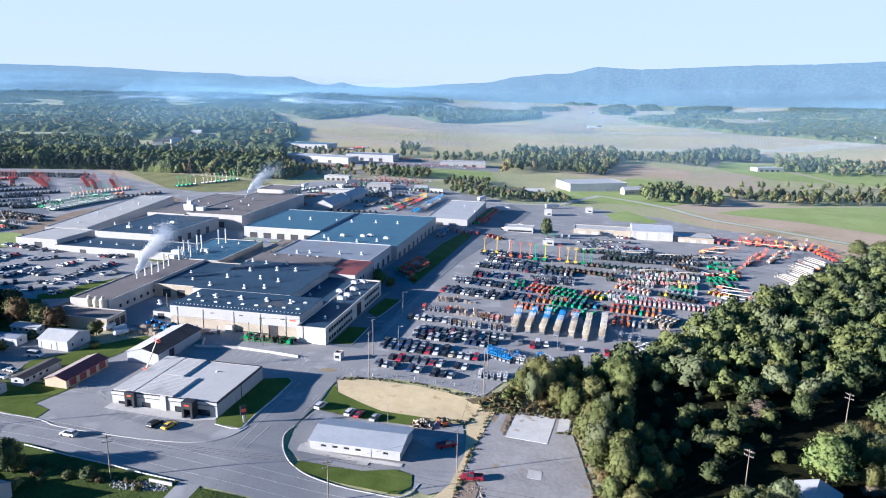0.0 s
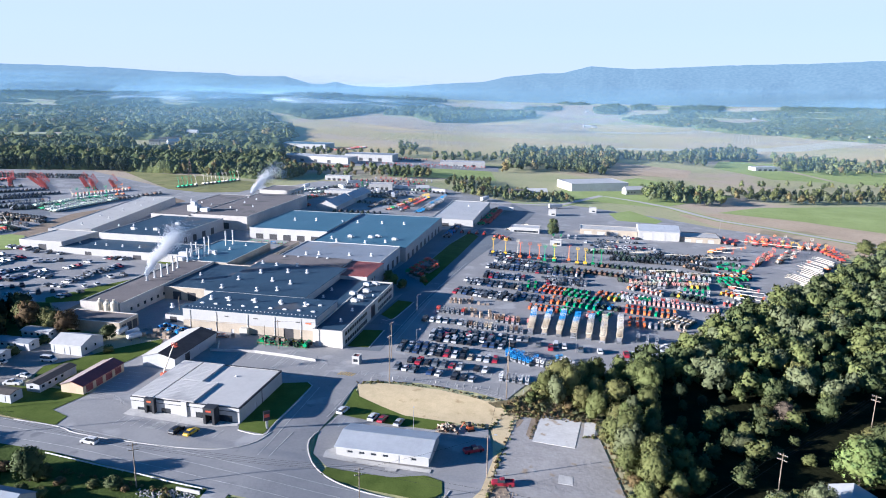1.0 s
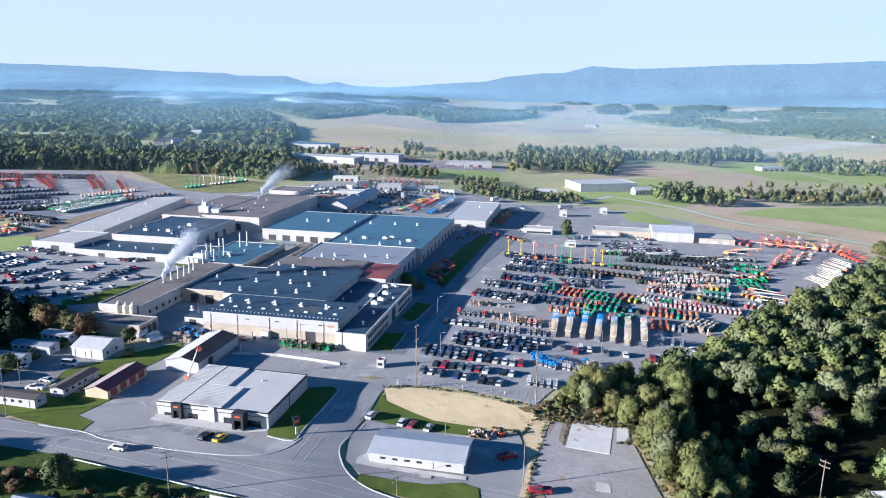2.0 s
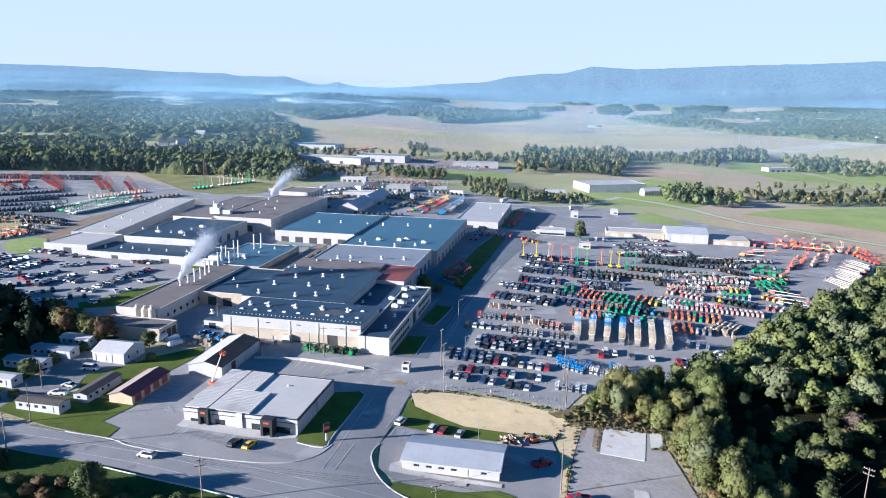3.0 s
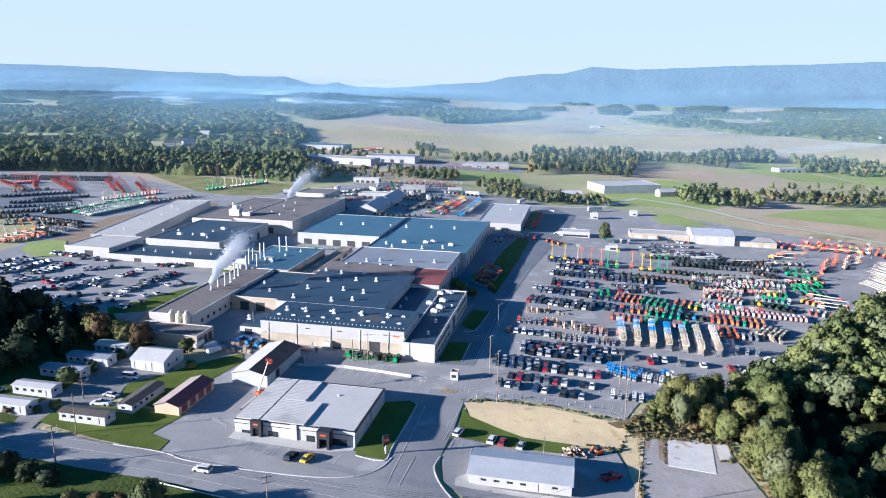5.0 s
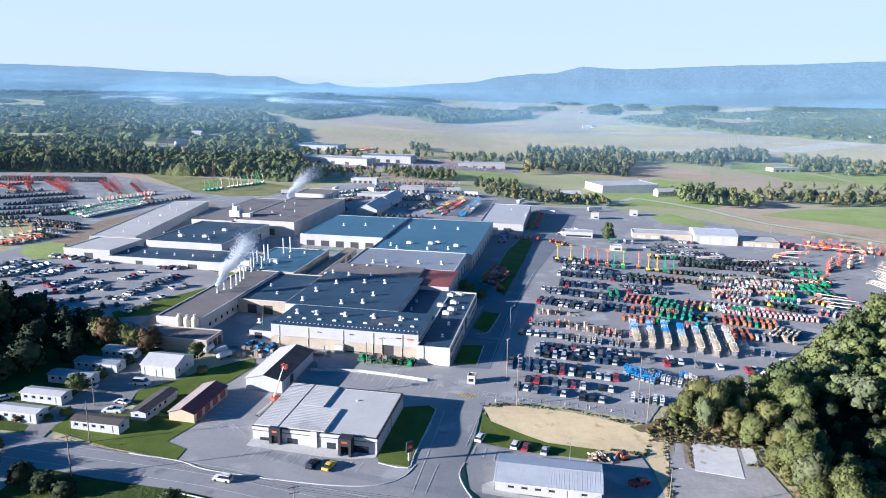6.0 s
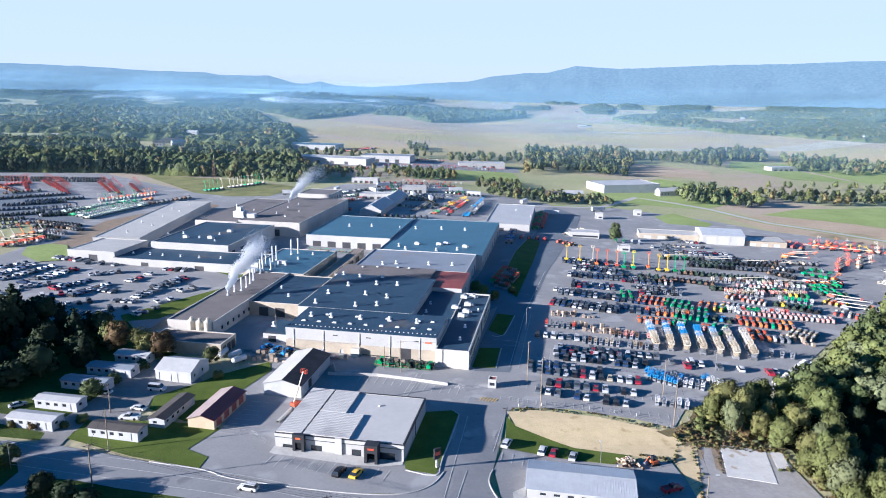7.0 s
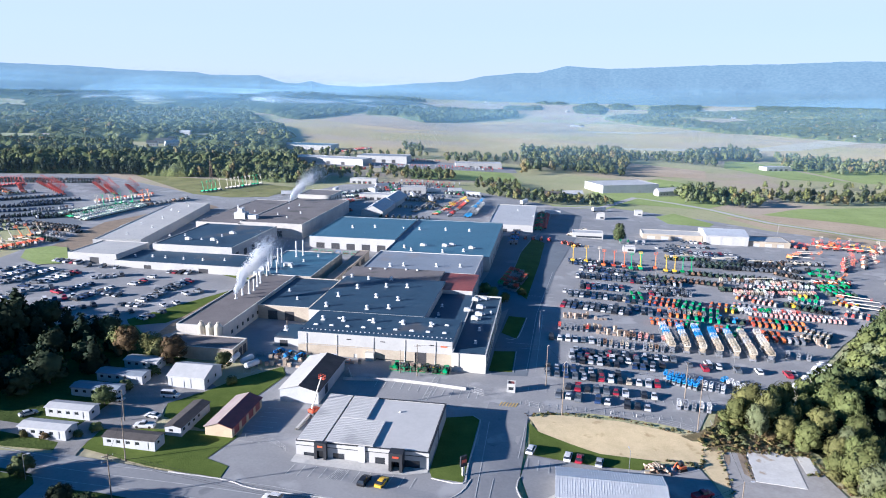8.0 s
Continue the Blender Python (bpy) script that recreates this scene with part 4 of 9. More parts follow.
def scissor_parts(colour, low, raised=0.0):
    ch = bmesh.new()
    box(ch, -1.15, 1.15, -0.5, 0.5, 0.25, 0.85)
    box(ch, -1.0, 1.0, -0.62, 0.62, 0.4, 0.7)
    for x in (-0.8, 0.8):
        tube(ch, (x, -0.62, 0.24), (x, 0.62, 0.24), 0.24, n=8)
    st = bmesh.new()
    n = 3
    top = 1.5 + raised
    for k in range(n):
        z0, z1 = 0.8 + (top - 0.8) * k / n, 0.8 + (top - 0.8) * (k + 1) / n
        for s in (-0.42, 0.42):
            tube(st, (-0.95, s, z0), (0.95, s, z1), 0.09, n=4)
            tube(st, (0.95, s, z0), (-0.95, s, z1), 0.09, n=4)
    pf = boxes((-1.22, 1.22, -0.6, 0.6, top, top + 0.2), (-1.22, 1.22, -0.6, -0.55, top + 0.2, top + 0.42), (-1.22, 1.22, 0.55, 0.6, top + 0.2, top + 0.42), (0.55, 1.0, -0.5, 0.1, top + 0.2, top + 0.75))
    rl = bmesh.new()
    for px in (-1.15, 0, 1.15):
        for py in (-0.54, 0.54):
            box(rl, px - 0.05, px + 0.05, py - 0.05, py + 0.05, top + 0.42, top + 1.1)
    for z in (top + 0.7, top + 1.1):
        for py in (-0.54, 0.54):
            box(rl, -1.2, 1.2, py - 0.05, py + 0.05, z, z + 0.1)
        for px in (-1.15, 1.15):
            box(rl, px - 0.05, px + 0.05, -0.49, 0.49, z, z + 0.1)
    return [("chassis", mesh_of("chassis", ch, PAINTS[low]), Matrix(), None), ("scissor_stack", mesh_of("scissor_stack", st, PAINTS["steel" if colour != "cream" else "tan"]), Matrix(), None),
            ("platform", mesh_of("platform", pf, PAINTS[colour]), Matrix(), None), ("guard_rail", mesh_of("guard_rail", rl, PAINTS[colour]), Matrix(), 2)]


def boom_parts(colour, boom, lift, reach):
    """A boom lift whose boom rises by lift degrees and is reach metres long."""
    ch = boxes((-1.6, 1.6, -0.75, 0.75, 0.45, 0.95), (-1.9, -1.5, -1.0, 1.0, 0.4, 0.75), (1.5, 1.9, -1.0, 1.0, 0.4, 0.75))
    tu = bmesh.new()
    prism(tu, [(-2.1, 1.05), (1.2, 1.05), (1.2, 1.75), (-0.4, 2.1), (-2.1, 2.0)], -0.95, 0.95)
    bmesh.ops.bevel(tu, geom=tu.edges[:], offset=0.08, segments=1, affect="EDGES")
    a = radians(lift)
    p0 = Vector((-1.4, 0, 2.15))
    d = Vector((math.cos(a), 0, math.sin(a)))
    bo = bmesh.new()
    for k, (f0, f1, w) in enumerate(((0, 0.55, 0.23), (0.5, 0.85, 0.18), (0.8, 1.0, 0.14))):
        q0, q1 = p0 + d * reach * f0, p0 + d * reach * f1
        tube(bo, q0, q1, w, n=4)
    ba = bmesh.new()
    e = p0 + d * reach
    box(ba, e.x - 0.1, e.x + 0.8, -1.0, 1.0, e.z - 0.6, e.z - 0.45)
    for px in (e.x - 0.05, e.x + 0.75):
        for py in (-0.95, 0.95):
            tube(ba, (px, py, e.z - 0.5), (px, py, e.z + 0.6), 0.04, n=4)
    for z in (e.z + 0.1, e.z + 0.6):
        for py in (-0.95, 0.95):
            tube(ba, (e.x - 0.05, py, z), (e.x + 0.75, py, z), 0.04, n=4)
        for px in (e.x - 0.05, e.x + 0.75):
            tube(ba, (px, -0.95, z), (px, 0.95, z), 0.04, n=4)
    out = [("chassis", mesh_of("chassis", ch, PAINTS["grey"]), Matrix(), None), ("turntable", mesh_of("turntable", tu, PAINTS[colour]), Matrix(), None),
           ("boom", mesh_of("boom", bo, PAINTS[boom]), Matrix(), 1), ("basket", mesh_of("basket", ba, PAINTS[colour]), Matrix(), 1)]
    out.append(("running_gear", gear_mesh(0.5, 0.38, 1.0, -1.3, 1.3), pose(0, 0, 0.5), None))
    return out


def handler_parts(colour, boom):
    """A telehandler: frame, side cab, low boom, four big wheels."""
    fr = bmesh.new()
    prism(fr, [(-2.5, 0.6), (2.2, 0.6), (2.3, 1.0), (0.3, 1.25), (-2.6, 1.7)], -0.55, 0.85)
    bmesh.ops.bevel(fr, geom=fr.edges[:], offset=0.07, segments=1, affect="EDGES")
    cab = bmesh.new()
    frustum(cab, (-0.9, 0.75, -1.05, -0.1), (-0.75, 0.35, -1.0, -0.15), 1.0, 2.35)
    box(fr, -0.85, 0.5, -1.05, -0.1, 2.35, 2.45)
    bo = bmesh.new()
    tube(bo, (-2.4, 0.2, 1.95), (2.2, 0.2, 1.45), 0.26, n=4)
    tube(bo, (2.0, 0.2, 1.47), (3.1, 0.2, 1.0), 0.2, n=4)
    for b in ((2.95, 3.05, -0.5, 0.9, 0.35, 1.25), (3.05, 4.1, -0.35, -0.22, 0.35, 0.42), (3.05, 4.1, 0.6, 0.73, 0.35, 0.42)):
        box(bo, *b)
    out = [("frame", mesh_of("frame", fr, PAINTS[colour]), Matrix(), None), ("cab", mesh_of("cab", cab, GLASS), Matrix(), None), 
           ("boom", mesh_of("boom", bo, PAINTS[boom]), Matrix(), None)]
    out.append(("running_gear", gear_mesh(0.62, 0.42, 0.95, -1.6, 1.6), pose(0, 0, 0.62), None))
    return out


def crate_parts(seed):
    rng = random.Random(seed)
    out = []
    z = 0
    for k in range(rng.choice((1, 2, 2, 3))):
        bm = bmesh.new()
        for s in (-0.5, 0, 0.5):
            box(bm, -0.6, 0.6, s - 0.05, s + 0.05, z, z + 0.1)
        h = rng.uniform(0.5, 0.9)
        box(bm, -0.6, 0.6, -0.55, 0.55, z + 0.1, z + 0.1 + h)
        out.append(("crate", mesh_of("crate", bm, CRATE_WOOD), pose(rng.uniform(-0.05, 0.05), 0, 0, 0, 0, rng.uniform(-4, 4)), None))
        z += h + 0.12
    return out


def weldment_parts(colour, length, seed):
    """A boom weldment on two trestles: a long painted box beam with a stepped back, a nose plate and lugs."""
    rng = random.Random(seed)
    h, w, L = 1.9, 0.5, length / 2
    bm = bmesh.new()
    prism(bm, [(-L, 0.5), (L, 0.5), (L + 0.15, 0.9), (L - 0.3, 1.35), (-L * 0.4, h), (-L, h - 0.15)], -w, w)
    bmesh.ops.bevel(bm, geom=bm.edges[:], offset=0.12, segments=2, affect="EDGES")
    for b in ((-L * 0.5, -L * 0.5 + 0.5, -w - 0.12, w + 0.12, 1.1, 1.5), (L * 0.4, L * 0.4 + 0.4, -w - 0.12, w + 0.12, 0.8, 1.15)):
        box(bm, *b)
    tr = boxes((-L * 0.7 - 0.12, -L * 0.7 + 0.12, -0.8, 0.8, 0.0, 0.5), (L * 0.7 - 0.12, L * 0.7 + 0.12, -0.8, 0.8, 0.0, 0.5), (-L * 0.7, L * 0.7, -0.1, 0.1, 0.12, 0.3), (L * 0.1, L * 0.36, -w - 0.16, w + 0.16, 0.3, 2.05), (-L * 0.86, -L * 0.66, -w - 0.2, w + 0.2, 0.3, 1.3))
    return [("beam", mesh_of("beam", bm, PAINTS[colour]), Matrix(), None), ("cradle", mesh_of("cradle", tr, PAINTS["grey"]), Matrix(), None)]


MACHINE_WORDS = {"tan": "tan", "orange": "orange", "scarlet": "red", "blue": "bright blue", "green": "green", "forest": "dark green", "pale": "pale green", "yellow": "yellow", "cream": "cream", "pink": "faded red and white", "steel": "grey steel", "white": "white", "brown": "rusty brown", "black": "black", "grey": "grey"}


def machine(kind, colour, x, y, turn, group=""):
    m = pose(x, y, gz(x, y) + 0.07, 0, 0, turn)
    w = MACHINE_WORDS[colour]
    if kind == "scissor":
        return set_down((kind, colour), lambda: scissor_parts(colour, "steel" if colour != "orange" else "orange"), "scissor_lift", m, f"folded {w} scissor lift parked in a row", "scissor lift", group)
    if kind == "tall_scissor":
        return set_down((kind, colour), lambda: scissor_parts(colour, "steel", 1.1), "scissor_lift", m, f"tall folded {w} scissor lift in a tight column", "scissor lift", group)
    if kind == "mast":
        return set_down((kind, colour), lambda: boom_parts(colour, colour, 80, 7.0), "boom_lift", m, f"{w} boom lift with its boom raised upright", "boom lift", group)
    if kind == "lying":
        return set_down((kind, colour), lambda: boom_parts(colour, "cream", 1.5, 13.5), "boom_lift", m, f"{w} boom lift with a long cream boom lowered", "boom lift", group)
    if kind == "weldment":
        return set_down((kind, colour), lambda: weldment_parts(colour, 6.4, 1), "boom_weldment", m, f"long {w} painted boom weldment on trestles", "boom part", group)
    if kind == "stub":
        return set_down((kind, colour), lambda: weldment_parts(colour, 3.6, 2), "boom_weldment", m, f"short {w} painted boom weldment on trestles", "boom part", group)
    if kind == "short":
        return set_down((kind, colour), lambda: boom_parts(colour, colour, 20, 4.2), "boom_lift", m, f"compact {w} boom lift with folded boom", "boom lift", group)
    if kind == "handler":
        return set_down((kind, colour), lambda: handler_parts(colour, "cream" if colour in ("yellow", "orange") else colour), "telehandler", m, f"{w} telehandler with lowered boom, parked in a row", "telehandler", group)
    return None


def crates(x, y, turn, seed, group=""):
    return set_down(("crate", seed % 5), lambda: crate_parts(seed % 5), "crate_stack", pose(x, y, gz(x, y) + 0.07, 0, 0, turn), "stack of tan wooden crates on the asphalt", "crate", group)


def row(fn, x0, y0, x1, y1, pitch, fill=1.0, jitter=0.15, seed=0):
    """Calls fn(x, y, k, rng) at places along a line, some left empty."""
    rng = random.Random(seed + int(x0 * 7 + y0 * 13))
    n = max(1, int(math.hypot(x1 - x0, y1 - y0) / pitch))
    for k in range(n + 1):
        if rng.random() <= fill:
            f = k / max(1, n)
            fn(x0 + (x1 - x0) * f + rng.uniform(-jitter, jitter), y0 + (y1 - y0) * f + rng.uniform(-jitter, jitter), k, rng)


def car_row(x0, y0, x1, y1, fill=0.92, pitch=2.75, where="in a row in the works lot", turn=None, dark=0.6, deep=1):
    heading = math.degrees(math.atan2(y1 - y0, x1 - x0)) + 90 if turn is None else turn

    def one(x, y, k, rng):
        shape = rng.choices(("sedan", "suv", "pickup", "van"), (5, 4, 3, 0.5))[0]
        colour = rng.choices(("white", "silver", "grey", "black", "navy", "red", "tan"), (1.9 + (1.6 if dark < 0.5 else 0), 1.5 + (1.0 if dark < 0.5 else 0), 3.2 * dark * 2, 2.0 * dark * 2, 2.2, 0.9, 0.2))[0]
        car(x, y, heading + rng.choice((0, 180)) + rng.uniform(-2, 2), shape, colour, where, "cars in the works lots")
    row(one, x0, y0, x1, y1, pitch, fill)
    if deep > 1:
        d = Vector((x1 - x0, y1 - y0)).normalized() * 5.4
        car_row(x0 - d.y, y0 + d.x, x1 - d.y, y1 + d.x, fill, pitch, where, turn, dark)


def far_rows(name, label, rows):
    """Rows of parked machines too far off to pick apart, as one mesh: (kind, colours, x0, y0, x1, y1, pitch)."""
    verts, faces, slots, mats = [], [], [], []
    for kind, colours, x0, y0, x1, y1, pitch in rows:
        def one(x, y, k, rng):
            colour = rng.choice(colours)
            if (kind, colour) not in PROTO:
                PROTO[kind, colour] = handler_parts(colour, colour) if kind == "handler" else boom_parts(colour, colour, 78, 6.0) if kind == "mast" else boom_parts(colour, colour, 55, 6.0) if kind == "leaning" else car_parts(rng.choice(("sedan", "suv", "pickup")), colour, True) if kind == "car" else scissor_parts(colour, "steel")
            m = pose(x, y, gz(x, y) + 0.07, 0, 0, math.degrees(math.atan2(y1 - y0, x1 - x0)) + 90 + rng.uniform(-5, 5))
            for _, me, place, _ in PROTO[kind, colour]:
                if me.materials[0] not in mats:
                    mats.append(me.materials[0])
                i = len(verts)
                verts.extend(tuple(m @ place @ v.co) for v in me.vertices)
                faces.extend(tuple(i + q for q in f.vertices) for f in me.polygons)
                slots.extend([mats.index(me.materials[0])] * len(me.polygons))
        row(one, x0, y0, x1, y1, pitch, 0.95)
    me = bpy.data.meshes.new(name)
    me.from_pydata(verts, [], faces)
    for m in mats:
        me.materials.append(m)
    me.polygons.foreach_set("material_index", slots)
    return tagged(new(name, me), label, "machines", kind="stuff")


def machine_row(kind, colours, x0, y0, x1, y1, pitch, fill=0.95, turn=90.0, wobble=4, deep=1):
    if deep > 1:
        d = Vector((x1 - x0, y1 - y0)).normalized() * (6.9 if kind == "weldment" else 4.1)
        machine_row(kind, colours, x0 - d.y, y0 + d.x, x1 - d.y, y1 + d.x, pitch, fill, turn, wobble, deep - 1)
    def one(x, y, k, rng):
        machine(kind, rng.choice(colours), x, y, math.degrees(math.atan2(y1 - y0, x1 - x0)) + turn + rng.uniform(-wobble, wobble), f"{kind} machines in rows")
    row(one, x0, y0, x1, y1, pitch, fill)


def crate_row(x0, y0, x1, y1, pitch=2.0, fill=0.85):
    row(lambda x, y, k, rng: crates(x, y, rng.uniform(-15, 15), rng.randrange(50), "crates in the yard"), x0, y0, x1, y1, pitch, fill, 0.5)

# ---- trees ----
LEAVES = {
    "green": mat("leaf_green", (0.135, 0.148, 0.05), (0.08, 0.09, 0.031), 0.75, 0.7, 0.12, 0.0, per_object=0.2, per_island=0.16, spec=0.12),
    "deep": mat("leaf_deep_green", (0.085, 0.1, 0.039), (0.048, 0.06, 0.024), 0.75, 0.7, 0.12, 0.0, per_object=0.2, per_island=0.16, spec=0.12),
    "olive": mat("leaf_olive", (0.155, 0.148, 0.052), (0.098, 0.096, 0.036), 0.75, 0.7, 0.12, 0.0, per_object=0.2, per_island=0.16, spec=0.12),
    "rust": mat("leaf_rust", (0.16, 0.11, 0.05), (0.09, 0.066, 0.034), 0.75, 0.7, 0.12, 0.0, per_object=0.2, per_island=0.2, spec=0.12),
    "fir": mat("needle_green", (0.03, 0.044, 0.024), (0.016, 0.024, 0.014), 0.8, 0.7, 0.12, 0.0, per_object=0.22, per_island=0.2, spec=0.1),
    # dusky: green with shade put into the leaf colour, for trees standing in shadow
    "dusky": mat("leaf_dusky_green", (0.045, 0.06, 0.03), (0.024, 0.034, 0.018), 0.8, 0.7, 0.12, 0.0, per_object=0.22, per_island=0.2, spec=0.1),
    "bright": mat("leaf_bright_green", (0.17, 0.21, 0.065), (0.105, 0.14, 0.045), 0.75, 0.7, 0.12, 0.0, per_object=0.12, per_island=0.2, spec=0.12),
    "gold": mat("leaf_gold", (0.18, 0.145, 0.058), (0.12, 0.095, 0.042), 0.75, 0.7, 0.12, 0.0, per_island=0.16, spec=0.1),
    "bare": mat("bare_twigs", (0.17, 0.135, 0.1), (0.09, 0.072, 0.055), 0.9, 0.7, 0.12, 0.0, per_object=0.1, per_island=0.2, spec=0.05),
    "sage": mat("leaf_grey_green", (0.14, 0.152, 0.074), (0.086, 0.097, 0.05), 0.8, 0.7, 0.12, 0.0, per_object=0.15, per_island=0.16, spec=0.1),
}
BARK = mat("bark", (0.13, 0.1, 0.075), (0.08, 0.06, 0.045), 0.95, 3, 0.5, 0.3, world_space=False)


def crown_verts(rng, shape, leaves, size, lobes_wanted=None, lump=2):
    """Leaf tufts round a few uneven lobes, for a crown about 1 high and 0.9 wide; gives vertices, faces and the way each vertex faces."""
    verts, faces, ways = [], [], []
    if shape == "cone":
        lobes = [((0, 0, 0.12 + 0.8 * k / 7), 0.3 * (1 - k / 8) + 0.03, 0.6) for k in range(8)]
    else:
        lobes = [((0, 0, 0.52), 0.37 if lobes_wanted is None else 0.33, 1.0)]
        for k in range(rng.randint(16, 20) if lobes_wanted is None else lobes_wanted):
            a, e = rng.uniform(0, math.tau), rng.uniform(0.2, 0.86)
            w = 0.33 * math.sin(math.pi * min(0.95, e * 0.75 + 0.2))
            lobes.append(((math.cos(a) * w, math.sin(a) * w, e), rng.uniform(0.085, 0.145) if lobes_wanted is None else rng.uniform(0.11, 0.2), rng.uniform(0.75, 1.05)))
    total = sum(r * r for _, r, _ in lobes)
    heart = Vector((0, 0, 0.45))
    for n, ((cx, cy, cz), r, squash) in enumerate(lobes):
        c = Vector((cx, cy, cz))
        for _ in range(int(leaves * r * r / total)):
            d = Vector((rng.gauss(0, 1), rng.gauss(0, 1), rng.gauss(0.2, 1))).normalized()
            q = r * rng.uniform(0.78, 1.22)
            p = c + Vector((d.x * q, d.y * q, d.z * q * squash))
            nrm = (d + Vector((rng.uniform(-0.8, 0.8), rng.uniform(-0.8, 0.8), rng.uniform(-0.8, 0.8)))).normalized()
            s = nrm.orthogonal().normalized()
            t = nrm.cross(s)
            a = rng.uniform(0, math.tau)
            s, t = s * math.cos(a) + t * math.sin(a), t * math.cos(a) - s * math.sin(a)
            k = size * rng.uniform(0.6, 1.3)
            i = len(verts)
            verts += [p - s * k, p + s * k * 0.6 - t * k * 0.8, p + s * k * 0.5 + t * k * 0.9]
            faces.append((i, i + 1, i + 2))
            way = (d * 0.75 + (p - heart).normalized() * 0.45 + nrm * 0.3).normalized()
            ways += [way] * 3
        i = len(verts)
        ico = bmesh.new()
        bmesh.ops.create_icosphere(ico, subdivisions=lump if n == 0 else max(1, lump - 1), radius=r * (0.8 if leaves > 1000 else 0.86))
        for v in ico.verts:
            d = v.co.normalized()
            bend = noise.noise_vector(v.co * 11 + c * 20)
            v.co *= 1 + 0.3 * bend.x
            p = c + Vector((v.co.x, v.co.y, v.co.z * squash))
            verts.append(p)
            ways.append((d * 0.8 + (p - heart).normalized() * 0.4 + bend * 0.35).normalized())
        ico.verts.ensure_lookup_table()
        faces += [tuple(i + v.index for v in f.verts) for f in ico.faces]
        ico.free()
    return verts, faces, ways


def leafy_mesh(name, verts, faces, ways, slots, materials):
    """A mesh of foliage whose shading follows the round of the crowns."""
    me = bpy.data.meshes.new(name)
    me.from_pydata([tuple(v) for v in verts], [], faces)
    for m in materials:
        me.materials.append(m)
    if slots:
        me.polygons.foreach_set("material_index", slots)
    me.polygons.foreach_set("use_smooth", [True] * len(faces))
    me.normals_split_custom_set_from_vertices([tuple(w) for w in ways])
    return me


def crown_mesh(seed, shape, leaf, leaves=1500, size=0.04):
    verts, faces, ways = crown_verts(random.Random(seed), shape, leaves, size)
    return leafy_mesh("crown", verts, faces, ways, None, [LEAVES[leaf]])


def trunk_mesh(seed):
    rng = random.Random(seed)
    bm = bmesh.new()
    tube(bm, (0, 0, -0.02), (0.01, 0, 0.25), 0.022, 0.016, 7)
    tube(bm, (0.01, 0, 0.25), (0.0, 0.01, 0.6), 0.016, 0.008, 6)
    for k in range(5):
        a = k * 1.3 + rng.uniform(-0.3, 0.3)
        tube(bm, (0.01, 0, 0.2 + 0.06 * k), (math.cos(a) * 0.26, math.sin(a) * 0.26, 0.45 + 0.08 * k), 0.009, 0.003, 5)
    return mesh_of("trunk", bm, BARK)


TRUNKS = [trunk_mesh(s) for s in range(3)]
CROWNS = {}
TREE_WORDS = {"dusky": "shade-darkened green dense broadleaf tree", "green": "green broadleaf tree in full leaf", "deep": "dark green broadleaf tree in full leaf", "olive": "yellowing olive-green broadleaf tree", "rust": "broadleaf tree turning rusty brown", "fir": "dark green conifer with drooping boughs", "bright": "bright green round-crowned broadleaf tree", "sage": "grey-green broadleaf tree in full leaf", "gold": "golden-brown broadleaf tree in autumn", "bare": "half-bare grey-brown tree"}


SHRUB_WORDS = {"dusky": "very dark green", "green": "leafy green", "deep": "dense dark green", "olive": "yellowing olive-green", "rust": "rusty brown autumn", "fir": "dark needled", "bright": "bright green leafy", "sage": "grey-green leafy", "gold": "golden autumn", "bare": "bare grey-brown twiggy"}


def tree(x, y, h, leaf, rng, where="in the wood", group="trees of the wood", wide=1.0):
    small = h < 6 or "grove" in where
    k = (leaf, rng.randrange(4), small)
    if k not in CROWNS:
        CROWNS[k] = crown_mesh(hash_seed(leaf) + k[1] * 17, "cone" if leaf == "fir" else "round", leaf, 520 if small else 2100, 0.06 if small else 0.027)
    if h < 4.6:
        ob = tagged(new("shrub", CROWNS[k]), f"{SHRUB_WORDS[leaf]} shrub {where}", "shrub", group)
        ob.matrix_world = pose(x, y, gz(x, y) - 0.12 * h, 0, 0, rng.uniform(0, 360)) @ Matrix.Diagonal((h * wide, h * wide, h, 1))
        return ob
    t = thing("tree", pose(x, y, gz(x, y), 0, 0, rng.uniform(0, 360)) @ Matrix.Diagonal((h * wide, h * wide * rng.uniform(0.9, 1.1), h, 1)), f"{TREE_WORDS[leaf]} {where}", "tree", group)
    for n, me in (("trunk", TRUNKS[rng.randrange(3)]), ("crown", CROWNS[k])):
        ob = new(n, me)
        ob.parent = t
    return t


def hash_seed(word):
    return sum(ord(c) * (i + 3) for i, c in enumerate(word))


def inside(x, y, outline):
    hit = False
    for (x0, y0), (x1, y1) in zip(outline, outline[1:] + outline[:1]):
        if (y0 > y) != (y1 > y) and x < (x1 - x0) * (y - y0) / (y1 - y0) + x0:
            hit = not hit
    return hit


def scatter(outline, gap, rng, tries=30000):
    """Places at least gap apart inside an outline."""
    xs, ys = [p[0] for p in outline], [p[1] for p in outline]
    out, cells = [], {}
    for _ in range(tries):
        x, y = rng.uniform(min(xs), max(xs)), rng.uniform(min(ys), max(ys))
        c = (int(x // gap), int(y // gap))
        if inside(x, y, outline) and all((x - a) ** 2 + (y - b) ** 2 > gap * gap for i in (-1, 0, 1) for j in (-1, 0, 1) for a, b in cells.get((c[0] + i, c[1] + j), ())):
            cells.setdefault(c, []).append((x, y))
            out.append((x, y))
    return out


